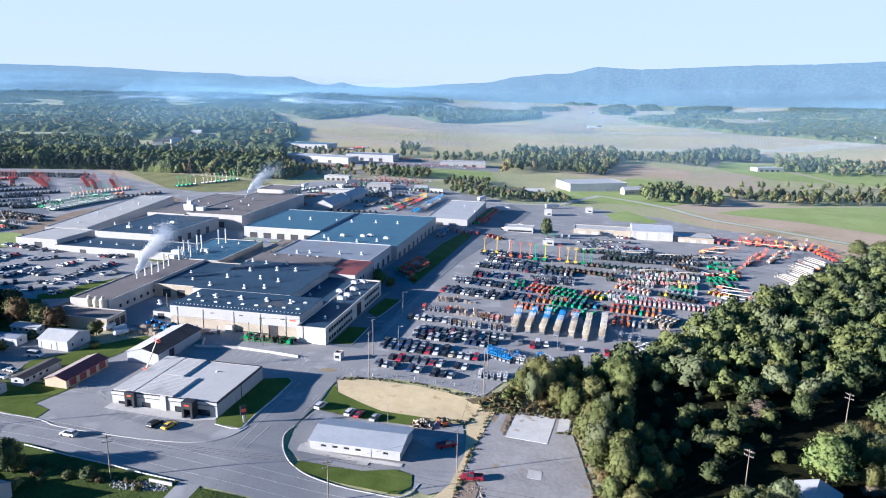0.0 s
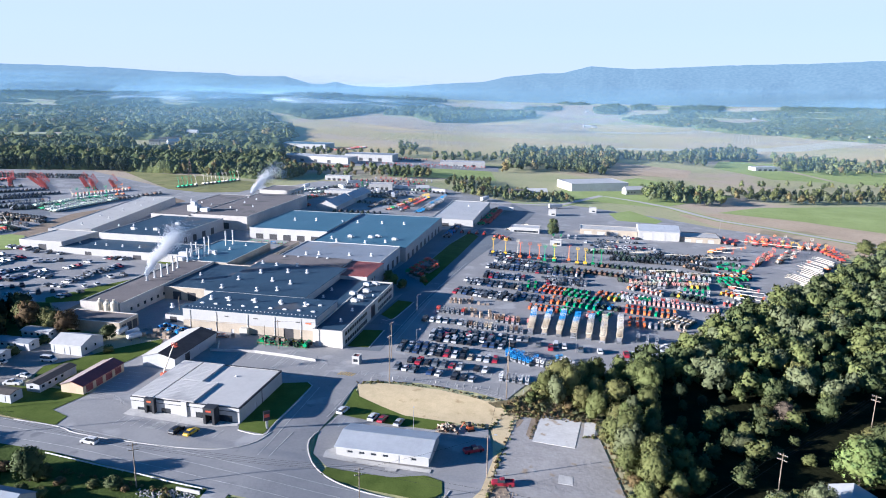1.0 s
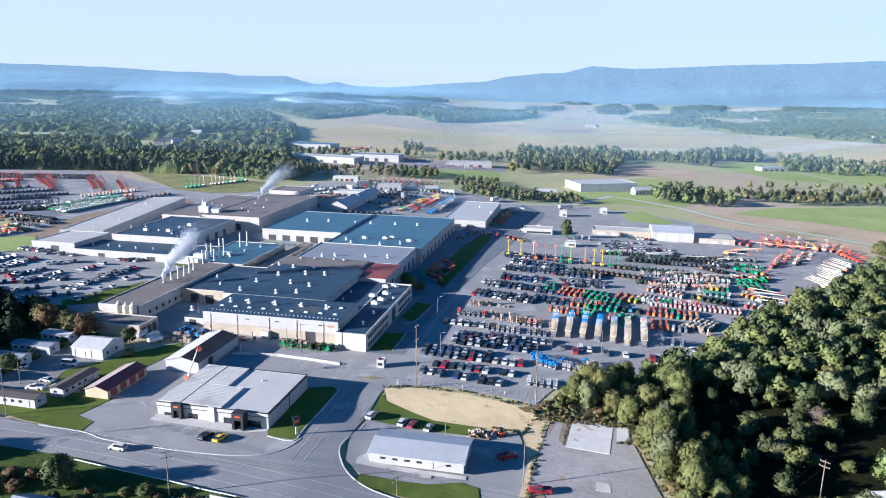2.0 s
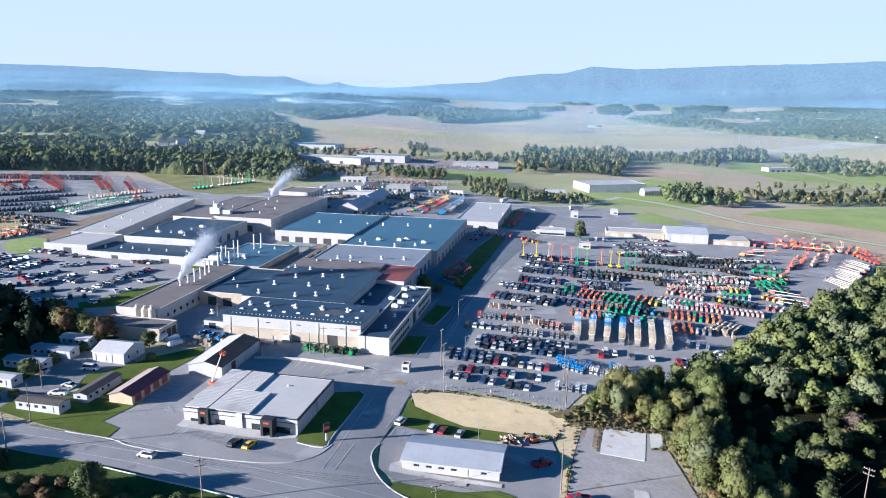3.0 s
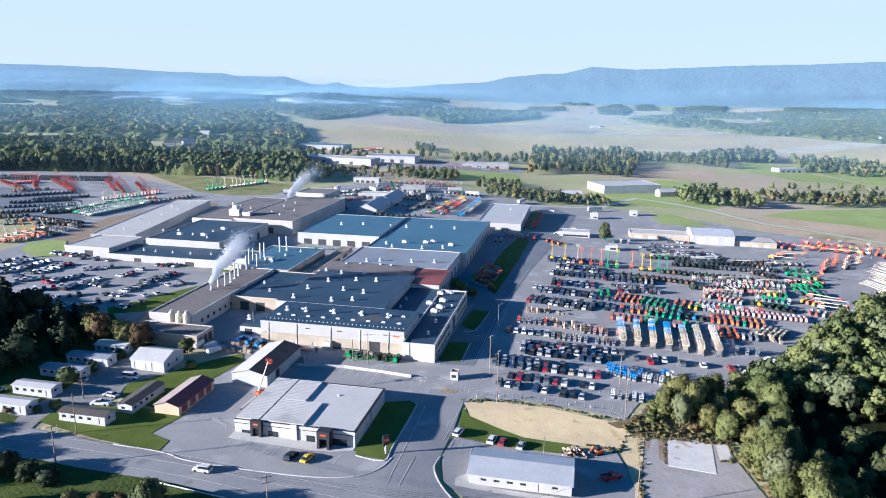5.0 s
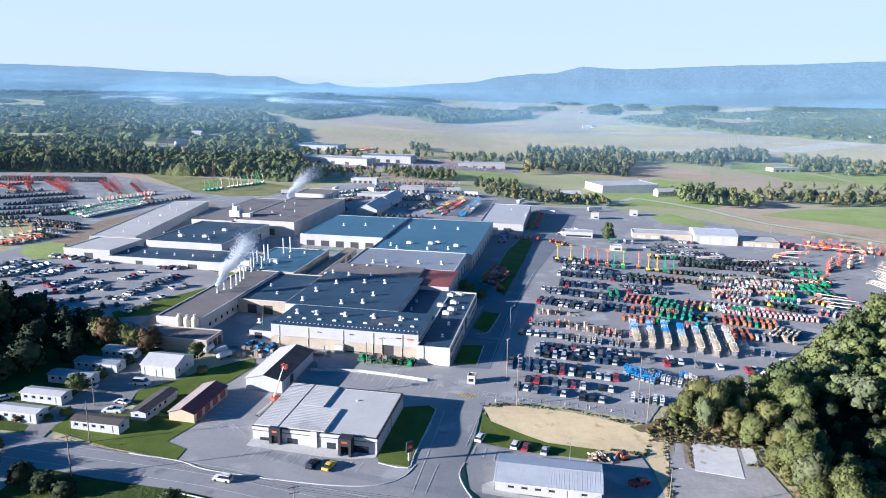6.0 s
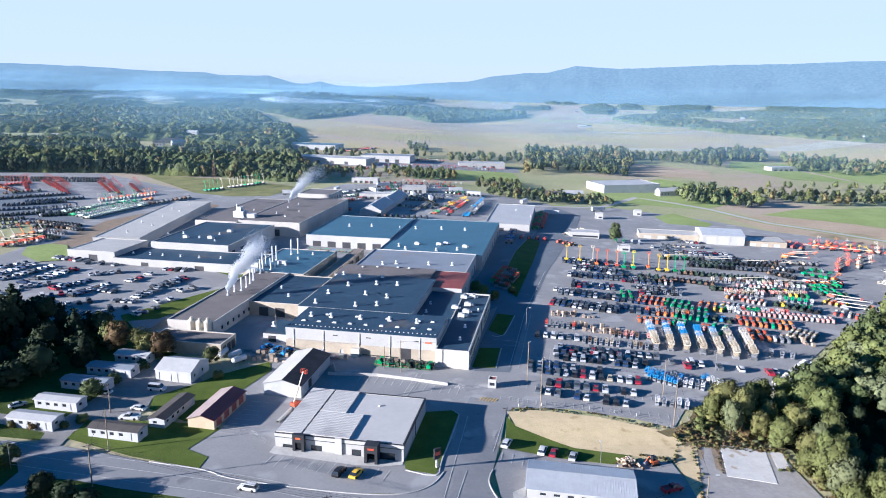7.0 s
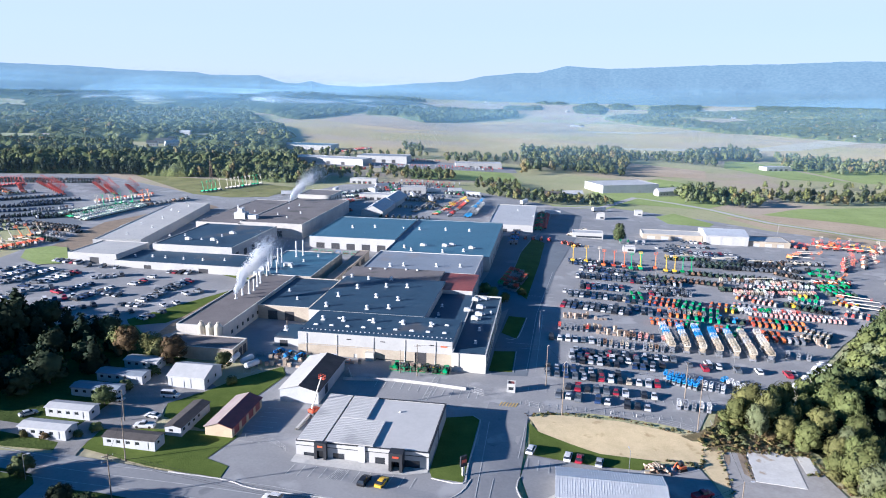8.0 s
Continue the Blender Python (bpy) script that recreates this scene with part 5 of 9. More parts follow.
def off_line(x, y, x0, y0, x1, y1):
    return abs((x - x0) * (y1 - y0) - (y - y0) * (x1 - x0)) / math.hypot(x1 - x0, y1 - y0)


WOOD = [(42, 128), (41, 150), (40, 186), (24, 200), (27, 208), (48, 213), (70, 229), (105, 264), (150, 304), (200, 345), (230, 379), (252, 395), (300, 360), (300, 210), (160, 110), (90, 100)]
CUT = [(58, 160), (64, 182), (86, 195), (106, 203), (112, 196), (96, 180), (82, 168), (66, 152)]         # cleared strip under the wires
wood_rng = random.Random(11)
places = [p for p in scatter(WOOD, 5.7, wood_rng) if off_line(*p, 60, 143, 123, 190) > 7 and not inside(*p, CUT)]
places.sort(key=lambda p: p[1] + 0.4 * p[0])
HOLLOW = [(59, 196), (79, 220), (99, 219), (111, 200), (107, 186), (96, 170), (84, 146), (57, 143), (58, 176)]         # a shaded hollow with low growth
places = [p for k, p in enumerate(places) if (not inside(*p, HOLLOW) or k % 3) and math.hypot(p[0] - 93, p[1] - 149) > 15]
far_places = []
for n, (x, y) in enumerate(places):
    leaf = wood_rng.choices(("green", "deep", "olive", "rust", "sage"), (4, 4.2, 1.0 + 1.2 * smooth(y, 200, 300), 0.2, 1.0))[0]
    if x < 62 and leaf in ("deep", "rust"):
        leaf = wood_rng.choice(("sage", "green", "olive"))
    if n < 185:
        low = inside(x, y, HOLLOW)
        # the hollow's shade is painted by giving its low trees darker leaves
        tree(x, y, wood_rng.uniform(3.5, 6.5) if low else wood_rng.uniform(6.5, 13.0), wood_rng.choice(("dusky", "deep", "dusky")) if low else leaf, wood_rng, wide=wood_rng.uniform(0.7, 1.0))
    else:
        far_places.append((x, y))


def woods(name, spots, label, leaf, low, high, leaves, size, seed, colours=None, spread=(0.95, 1.3), lobes=4, lump=1):
    """One mesh of many trees."""
    rng = random.Random(seed)
    kinds = [crown_verts(random.Random(seed + k), "round", leaves, size, lobes, lump) for k in range(5)]
    allv, allf, alln, allm = [], [], [], []
    for x, y in spots:
        v, f, w = rng.choice(kinds)
        h, wide, a = rng.uniform(low, high), rng.uniform(*spread), rng.uniform(0, math.tau)
        ca, sa = math.cos(a), math.sin(a)
        c, s = ca * h * wide, sa * h * wide
        i, z = len(allv), gz(x, y)
        allv += [(x + p.x * c - p.y * s, y + p.x * s + p.y * c, z + p.z * h) for p in v]
        alln += [(p.x * ca - p.y * sa, p.x * sa + p.y * ca, p.z) for p in w]
        allf += [tuple(i + q for q in face) for face in f]
        slot = rng.randrange(len(colours)) if colours else 0
        allm += [slot] * len(f)
    me = leafy_mesh(name, allv, allf, alln, allm, [LEAVES[c] for c in colours or (leaf,)])
    return tagged(new(name, me), label, "trees", kind="stuff")


woods("woodland", far_places, "dense mixed wood in early autumn leaf", "green", 6, 13, 420, 0.06, 3, ("green", "deep", "olive", "deep", "green", "sage", "deep", "green"), (0.75, 1.1), 7)

far_rng = random.Random(5)


def ranks(outline, gap, deep, rng, tries=9000):
    """Places for a far wood: gap apart across the valley, deep times as far apart along it."""
    return [(x, y * deep) for x, y in scatter([(x, y / deep) for x, y in outline], gap, rng, tries)]


def canopy_material(name, shades, fine=0.45):
    """Closed treetops: each crown of its own shade, with leafy grain and relief."""
    m = bpy.data.materials.new(name)
    m.use_nodes = True
    n, l = m.node_tree.nodes, m.node_tree.links
    p = n["Principled BSDF"]
    co = n.new("ShaderNodeNewGeometry").outputs["Position"]
    cell, grain, drift = n.new("ShaderNodeTexVoronoi"), n.new("ShaderNodeTexNoise"), n.new("ShaderNodeTexNoise")
    cell.inputs["Scale"].default_value = 0.085
    grain.inputs["Scale"].default_value, grain.inputs["Detail"].default_value = fine, 3
    drift.inputs["Scale"].default_value, drift.inputs["Detail"].default_value = 0.008, 3
    for q in (cell, grain, drift):
        l.new(co, q.inputs["Vector"])
    pick, both = n.new("ShaderNodeSeparateColor"), n.new("ShaderNodeMath")
    l.new(cell.outputs["Color"], pick.inputs[0])
    both.operation = "MULTIPLY_ADD"
    both.inputs[1].default_value = 0.62
    l.new(pick.outputs[0], both.inputs[0])
    half = n.new("ShaderNodeMath")
    half.operation = "MULTIPLY"
    half.inputs[1].default_value = 0.4
    l.new(drift.outputs["Fac"], half.inputs[0])
    l.new(half.outputs[0], both.inputs[2])
    ramp = n.new("ShaderNodeValToRGB")
    e = ramp.color_ramp.elements
    e[0].position, e[0].color = 0.08, (*shades[0], 1)
    e[1].position, e[1].color = 0.95, (*shades[-1], 1)
    for k, c in enumerate(shades[1:-1]):
        q = e.new(0.08 + 0.87 * (k + 1) / (len(shades) - 1))
        q.color = (*c, 1)
    l.new(both.outputs[0], ramp.inputs["Fac"])
    tone, span = n.new("ShaderNodeHueSaturation"), n.new("ShaderNodeMapRange")
    span.inputs["From Min"].default_value, span.inputs["From Max"].default_value = 0.3, 0.7
    span.inputs["To Min"].default_value, span.inputs["To Max"].default_value = 0.6, 1.35
    l.new(grain.outputs["Fac"], span.inputs["Value"])
    l.new(span.outputs[0], tone.inputs["Value"])
    l.new(ramp.outputs["Color"], tone.inputs["Color"])
    l.new(tone.outputs[0], p.inputs["Base Color"])
    bump = n.new("ShaderNodeBump")
    bump.inputs["Strength"].default_value, bump.inputs["Distance"].default_value = 0.9, 1.4
    l.new(grain.outputs["Fac"], bump.inputs["Height"])
    l.new(bump.outputs["Normal"], p.inputs["Normal"])
    p.inputs["Roughness"].default_value, p.inputs["Specular IOR Level"].default_value = 0.9, 0.05
    return m


MIXED = canopy_material("treetops_mixed", [(0.045, 0.062, 0.03), (0.07, 0.09, 0.036), (0.085, 0.1, 0.045), (0.11, 0.125, 0.045), (0.14, 0.13, 0.045)])
DARKER = canopy_material("treetops_dark", [(0.03, 0.045, 0.024), (0.05, 0.068, 0.032), (0.068, 0.085, 0.04), (0.095, 0.105, 0.05)], 0.25)


def canopy(name, outline, low, high, cell, step, deep, material, label, gaps=None, seed=0):
    """The closed crowns of a far wood as one bumpy skin: domes about cell metres wide, between low and high metres tall; gaps(x, y) leaves clearings."""
    xs, ys = [p[0] for p in outline], [p[1] for p in outline]
    nx, ny = int((max(xs) - min(xs)) / step) + 3, int((max(ys) - min(ys)) / (step * deep)) + 3
    verts, grown = [], []
    for j in range(ny):
        for i in range(nx):
            x = min(xs) + (i - 1) * step + 0.35 * step * noise.noise((i * 1.7, j * 2.3, seed))
            y = min(ys) + (j - 1) * step * deep + 0.35 * step * deep * noise.noise((i * 2.1, j * 1.3, seed + 5))
            edge = 14 * noise.noise((x / 40, y / 60, seed))
            ok = inside(x + edge, y + edge, outline) and not (gaps and gaps(x, y))
            z = gz(x, y)
            if ok:
                (d0, d1, *_), _ = noise.voronoi((x / cell, y / (cell * min(deep, 2.5)), seed))
                dome = max(0.0, 1 - 1.5 * d0 * d0)
                tall = low + (high - low) * (0.5 + 0.7 * noise.noise((x / (cell * 2.3), y / (cell * 4), seed + 2)))
                z += tall * (0.35 + 0.65 * dome)
            verts.append((x, y, z))
            grown.append(ok)
    faces = []
    for j in range(ny - 1):
        for i in range(nx - 1):
            q = (j * nx + i, j * nx + i + 1, (j + 1) * nx + i + 1, (j + 1) * nx + i)
            if any(grown[v] for v in q):
                faces.append(q)
    used = sorted({v for f in faces for v in f})
    index = {v: k for k, v in enumerate(used)}
    me = bpy.data.meshes.new(name)
    me.from_pydata([verts[v] for v in used], [], [tuple(index[v] for v in f) for f in faces])
    me.polygons.foreach_set("use_smooth", [True] * len(faces))
    me.materials.append(material)
    return tagged(new(name, me), label, "trees", kind="stuff")


LEFT_WOOD = [(-480, 700), (-365, 722), (-250, 712), (-165, 690), (-150, 730), (-185, 800), (-205, 905), (-290, 935), (-335, 1000), (-470, 1010), (-760, 1060), (-800, 760)]
FARM_CLEARING = [(-402, 900), (-345, 900), (-405, 1110), (-475, 1110)]
FAR_MIX = ("deep", "green", "deep", "olive", "green", "dusky", "sage", "deep", "green", "gold")
canopy("far_woods", LEFT_WOOD, 9, 17, 7.5, 2.3, 1.5, MIXED, "broad belt of autumn woods beyond the works", lambda x, y: inside(x, y, FARM_CLEARING), 1)
woods("far_woods", [p for p in scatter(LEFT_WOOD, 14, far_rng, 12000) if not inside(*p, FARM_CLEARING)], "tall autumn trees standing out of the woods beyond the works", "green", 11, 18, 70, 0.075, 21, FAR_MIX, (0.45, 0.7), 4)
edge_places = [(x + far_rng.uniform(-4, 4), y + far_rng.uniform(-4, 6)) for (xa, ya), (xb, yb) in zip(LEFT_WOOD[:5], LEFT_WOOD[1:6]) for k in range(22) for x, y in [(xa + (xb - xa) * k / 22, ya + (yb - ya) * k / 22)]]
woods("far_woods", [p for p in edge_places if p[0] > -322], "leafy trees along the edge of the far woods", "green", 8, 15, 100, 0.075, 22, FAR_MIX, (0.55, 0.85), 5)
# this rank's dark leaves paint the shadow on the wood's front
woods("far_woods", [(x, y + dy) for x, y in edge_places + [(-480 - 9 * k, 702 + 2 * k) for k in range(36)] if x < -322 for dy in (-2, 5)], "trees along the edge of the far woods, darkened as shade", "dusky", 10, 17, 100, 0.075, 23, ("dusky", "fir", "dusky"), (0.5, 0.75), 5)
BEHIND = [(-300, 1020), (-420, 1110), (-700, 1110), (-950, 1150), (-1500, 1500), (-1700, 2200), (-1420, 2450), (-950, 2440), (-620, 2480), (-425, 1830), (-330, 1560), (-260, 1250), (-230, 1000)]
PLAIN = [(-2600, 2100), (-1750, 2250), (-1500, 2560), (-1050, 2560), (-640, 2640), (-350, 1960), (-205, 2740), (-230, 3180), (-400, 3600), (-1300, 3700), (-2500, 3000)]


def behind_gap(x, y):
    return inside(x, y, FARM_CLEARING) or (-800 < x < -610 and 1120 < y < 1250) or noise.noise((x / 260, y / 330, 2)) < -0.42


canopy("far_woods", BEHIND, 8, 15, 12, 4.0, 2.6, MIXED, "distant woods of the plain in morning haze", behind_gap, 2)
woods("far_woods", [p for p in ranks(BEHIND, 15, 3, far_rng, 9000) if not behind_gap(*p)], "taller trees above the distant woods of the plain", "deep", 11, 19, 40, 0.1, 31, FAR_MIX, (0.8, 1.3), 3)
canopy("far_woods", PLAIN, 9, 16, 17, 7.0, 5, DARKER, "farthest woods of the plain in blue morning haze", lambda x, y: noise.noise((x / 420, y / 160, 6)) < -0.16 and not (-950 < x < -200 and y < 2950), 3)
woods("far_woods", [p for p in ranks(PLAIN, 24, 6, far_rng, 5000) if noise.noise((p[0] / 420, p[1] / 160, 6)) > -0.05], "taller trees of the farthest woods", "deep", 14, 20, 16, 0.12, 34, ("deep", "dusky", "sage"), (1.0, 1.6), 2)
for outline in (BEHIND, PLAIN):
    drape("woodland_floor", outline, MEADOW, 0.7, 60, "pale clearings of the distant woods", "ground")
HILL_WOOD = [(-720, 2990), (-690, 3380), (-500, 3450), (-380, 3340), (-340, 3120), (-520, 2960)]
canopy("far_woods", HILL_WOOD, 26, 42, 20, 7, 3, DARKER, "dark wooded knoll at the end of the plain", None, 4)
for outline, seed in (([(-82, 2415), (34, 2753), (186, 2722), (382, 2710), (221, 2430), (107, 2190), (-1, 2052), (-52, 2222)], 51), ([(-191, 2459), (-147, 2841), (-57, 3078), (112, 3002), (409, 2888), (364, 2735), (36, 2830), (-93, 2453)], 52), ([(-300, 3300), (-120, 3330), (60, 3560), (-90, 3640), (-280, 3500)], 53)):
    canopy("copse", outline, 11, 22, 14, 4.5, 2.5, DARKER, "dark green copse on the rise of the field", None, seed)
    woods("copse", ranks(outline, 24, 2.5, far_rng, 1500), "taller dark trees of the copse", "deep", 16, 25, 40, 0.1, seed, ("deep", "dusky", "green"), (0.8, 1.1), 3)
BELT = [(690, 2620), (709, 2356), (778, 2180), (819, 1879), (902, 1830), (938, 1709), (1003, 1597), (1116, 1516), (2137, 2876), (1923, 3026), (1564, 2859), (1527, 3062), (1313, 2973), (1216, 2973), (956, 2847), (830, 2814)]
BELT_FIELD = [(1050, 2600), (1240, 2680), (1210, 2480), (1040, 2400)]


def belt_gap(x, y):
    return inside(x, y, BELT_FIELD) or noise.noise((x / 190, y / 230, 9)) < -0.33


canopy("far_woods", BELT, 8, 15, 13, 4.5, 2.6, MIXED, "wide belt of trees below the eastern ridge", belt_gap, 7)
woods("far_woods", [p for p in ranks(BELT, 15, 3, far_rng, 6000) if not belt_gap(*p)], "taller trees in the belt below the eastern ridge", "green", 11, 18, 40, 0.1, 41, FAR_MIX, (0.8, 1.2), 3)
for outline, seed in (([(1087, 3265), (1250, 3450), (1391, 3391), (1216, 3010), (992, 2980)], 42), ([(747, 3335), (932, 3628), (875, 3218), (755, 2900), (673, 2969)], 43), ([(963, 3481), (1090, 3600), (998, 3195), (892, 3186)], 44), ([(1560, 3120), (1640, 3330), (1850, 3230), (2150, 3010), (2450, 2750), (2350, 2700), (2050, 2900), (1900, 3020), (1669, 3048)], 46), ([(668, 3598), (797, 3600), (760, 3680), (640, 3690)], 47), ([(387, 3132), (556, 3160), (600, 3360), (413, 3300)], 45)):
    canopy("far_woods", outline, 9, 16, 15, 6, 3, DARKER, "distant copse among the far fields", None, seed)
for outline, gap, low, high, seed in (([(76, 845), (120, 880), (199, 850), (262, 1010), (295, 1184), (200, 1150), (122, 1124)], 12, 10, 19, 61), ([(262, 1080), (330, 1050), (382, 996), (448, 1156), (288, 1160)], 13, 8, 14, 62), ([(386, 1116), (440, 1100), (510, 1108), (571, 1266), (500, 1230), (431, 1212)], 12, 12, 20, 63), ([(474, 984), (527, 936), (575, 935), (640, 1050), (629, 1108), (566, 1164)], 13, 9, 16, 64),
                                      ([(575, 925), (760, 960), (1000, 1130), (940, 1180), (650, 1050)], 13, 9, 16, 65), ([(-10, 925), (91, 985), (102, 1060), (-8, 1030)], 13, 7, 13, 66), ([(-67, 1080), (-37, 1052), (-37, 1140), (-65, 1150)], 11, 8, 12, 67), ([(-78, 740), (-40, 732), (-15, 740), (-14, 800), (-80, 815)], 8, 5, 10, 68), ([(3, 690), (46, 694), (52, 750), (9, 745)], 8, 6, 9, 69),
                                      ([(195, 650), (232, 628), (262, 634), (275, 690), (240, 730), (205, 715)], 9, 9, 15, 70), ([(275, 680), (330, 655), (430, 672), (560, 700), (560, 735), (400, 718), (300, 722)], 9, 7, 12, 71), ([(10, 648), (60, 618), (118, 622), (115, 645), (50, 668), (10, 668)], 7, 6, 10, 72), ([(330, 775), (450, 770), (620, 800), (700, 860), (690, 880), (540, 808), (330, 790)], 14, 6, 11, 73),
                                      ([(-160, 735), (-95, 720), (-90, 750), (-60, 800), (-150, 800)], 12, 6, 11, 74), ([(-215, 905), (-150, 960), (-60, 955), (-20, 1000), (-150, 990), (-240, 1000)], 14, 8, 13, 75)):
    woods("hedge_trees", scatter(outline, gap, far_rng, 3000), "uneven clump of hedgerow trees between fields", "green", low, high, 170, 0.068, seed, ("green", "deep", "sage", "olive", "deep", "green", "dusky", "deep", "sage", "gold", "deep", "green"), (0.6, 1.0), 6)
LEAVES["guard"] = mat("pale_tree_guard", (0.5, 0.52, 0.44), (0.36, 0.42, 0.3), 0.8, 0.8, 0.25, 0.0, per_island=0.3, spec=0.1)
woods("nursery_trees", [(x + far_rng.uniform(-1.5, 1.5), y) for y in range(1040, 2300, 18) for x in range(-300, 1200, 8) if inside(x, y, [(-240, 1040), (-20, 1060), (184, 1190), (420, 1220), (742, 1240), (1150, 1620), (1080, 1700), (860, 2100), (640, 2380), (60, 2000), (-250, 1700)]) and noise.noise((x / 200, y / 150, 4)) > -0.1], "rows of young nursery trees in pale guards", "green", 1.3, 2.2, 6, 0.3, 71, ("green", "guard", "sage"), lobes=0)

# ---- single trees and shrubs ----
one = random.Random(77)
for x, y, h, leaf, w in ((-103.5, 149, 9, "deep", 1.1), (-196, 190, 9, "deep", 1.0), (-150, 146, 9, "green", 1.1), (-143, 141, 9, "deep", 1.1), (-142.5, 163.5, 6.5, "dusky", 1.2), (-137, 162, 5.2, "dusky", 1.3), (-132, 161, 4.4, "dusky", 1.5), (-118, 149.5, 3.2, "rust", 1.6), (-113.4, 148.2, 3.0, "rust", 1.7), (-122, 147, 2.6, "olive", 1.6), (99, 157.2, 13.5, "bright", 1.15), (112, 176.5, 5, "olive", 1.4), (117, 180, 5.5, "olive", 1.4), (123, 181.5, 6, "gold", 1.3), (96.5, 191, 7.5, "bare", 1.0), (108, 152.4, 4.3, "bare", 1.5), (81, 182, 5, "green", 1.3), (92.5, 195, 4.5, "olive", 1.3), (75.5, 173, 6, "sage", 1.3), (92, 168, 3.6, "green", 1.3), (73, 146, 5.5, "sage", 1.3), (78.5, 147.5, 5, "green", 1.2),
                         (-161.6, 251, 11, "rust", 0.95), (-165, 254, 10, "green", 0.9), (-149.3, 247, 9, "olive", 1.2), (-145, 246, 9.5, "rust", 1.1), (-154, 252, 9, "olive", 1.1), (-171.8, 247, 7, "olive", 1.3), (-127.4, 241.5, 6, "deep", 1.2), (-122, 229, 3.5, "olive", 1.2),
                         (71.4, 457, 13, "deep", 0.75), (-49.1, 336, 7, "deep", 1.2), (-44, 328, 6, "deep", 1.2), (-28.3, 323, 6, "bright", 1.1), (-31, 331, 5.5, "bright", 1.1), (-23.9, 318, 5, "green", 1.2), (-14, 330, 4, "olive", 1.2), (-150, 199, 3, "green", 1.4), (-154, 214, 6, "deep", 1.3), (-152, 224, 4, "deep", 1.4), (-148, 236, 3.5, "deep", 1.5),
                         (-161, 195, 2.5, "rust", 1.5), (-167, 196, 2.2, "olive", 1.4), (-153.5, 196, 2.2, "deep", 1.4), (36, 645, 9, "rust", 1.0), (-158, 178, 5, "deep", 1.3), (-165, 172, 6, "deep", 1.3), (-172, 170, 7, "deep", 1.3), (262, 420, 11, "green", 1.3), (270, 410, 12, "green", 1.3), (280, 425, 11, "olive", 1.2)):
    tree(x, y, h, leaf, one, "by itself", "single trees and shrubs", w)
for x, y in scatter([(-275, 212), (-192, 209), (-176, 222), (-166, 240), (-168, 258), (-176, 274), (-215, 284), (-275, 285)], 7.4, one, 6000):
    if math.hypot(x + 201, y - 242) > 9:
        # dark leaf mix stands for shade; unseen taller trees west of -205 are added to deepen it
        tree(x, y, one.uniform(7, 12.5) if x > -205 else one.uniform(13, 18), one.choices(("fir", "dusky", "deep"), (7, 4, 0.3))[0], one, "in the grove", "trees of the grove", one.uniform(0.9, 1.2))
for x, y in scatter([(-135, 138), (-112, 142), (-84, 150), (-82, 146), (-110, 136), (-135, 130)], 5, one, 400):
    tree(x, y, one.uniform(2, 4), one.choice(("deep", "olive", "green")), one, "by the ditch", "single trees and shrubs", 1.4)
for x, y in scatter([(20, 196), (26, 201), (40, 192), (43, 196), (36, 206), (48, 216), (44, 218), (24, 210)], 2.6, one, 600) + [(41 + one.uniform(-1.5, 2), 130 + 3.2 * k) for k in range(18)]:
    tree(x, y, one.uniform(1.8, 4.5), one.choice(("olive", "green", "green", "rust")), one, "at the wood edge", "shrubs at the wood edge", 1.4)


for x, y, h, leaf in ((-106, 152.5, 5.5, "dusky"), (-112, 153, 3.2, "rust"), (-117, 153, 3.4, "rust"), (-123.5, 154, 3.2, "olive"), (-101.5, 150.5, 4.0, "deep"), (-96, 148, 2.4, "rust"), (-88, 147.2, 2.2, "olive"), (-80, 146, 1.8, "rust"), (-70, 143, 1.6, "olive")):
    tree(x, y, h, leaf, one, "below the guardrail", "single trees and shrubs", 1.35)
# the strip under the wires: low trees with gaps
woods("woodland", scatter(CUT, 5.2, one, 400), "low trees and bushes under the wires", "deep", 3, 7.5, 300, 0.06, 88, ("deep", "deep", "olive", "green"))
# weeds round the old lot, the bank and the yard's edge
weed_rng = random.Random(14)
for line, n in (([(4, 147), (8.6, 166), (15.8, 191)], 90), ([(16, 192.5), (39, 189.5)], 110), ([(40, 190), (38.5, 150), (37, 124)], 120), ([(-33, 209), (-24, 210.4), (-7, 206.6), (11, 199.5)], 70), ([(34, 180), (37, 179.4), (39.6, 188.4)], 30), ([(-2, 187), (8, 184), (14, 195)], 60), ([(-110, 157), (-90, 151), (-66, 145)], 70)):
    spots = []
    for (x0, y0), (x1, y1) in zip(line, line[1:]):
        for _ in range(int(n / (len(line) - 1))):
            f = weed_rng.random()
            spots.append((x0 + (x1 - x0) * f + weed_rng.gauss(0, 0.5), y0 + (y1 - y0) * f + weed_rng.gauss(0, 0.5)))
    woods("weeds", spots, "dry brown and green weeds along the edge of the asphalt", "rust", 0.2, 0.75, 24, 0.18, 90 + n, ("rust", "olive", "rust", "green"), (1.2, 2.2), 1)
woods("weeds", scatter([(12, 196), (16, 193), (38, 190), (44, 200), (46, 212), (26, 208), (18, 202)], 1.3, weed_rng, 2500), "brown and green brush between the bare slab and the yard", "rust", 0.5, 1.7, 40, 0.14, 99, ("rust", "olive", "rust", "gold", "sage"), (1.0, 1.7), 1)
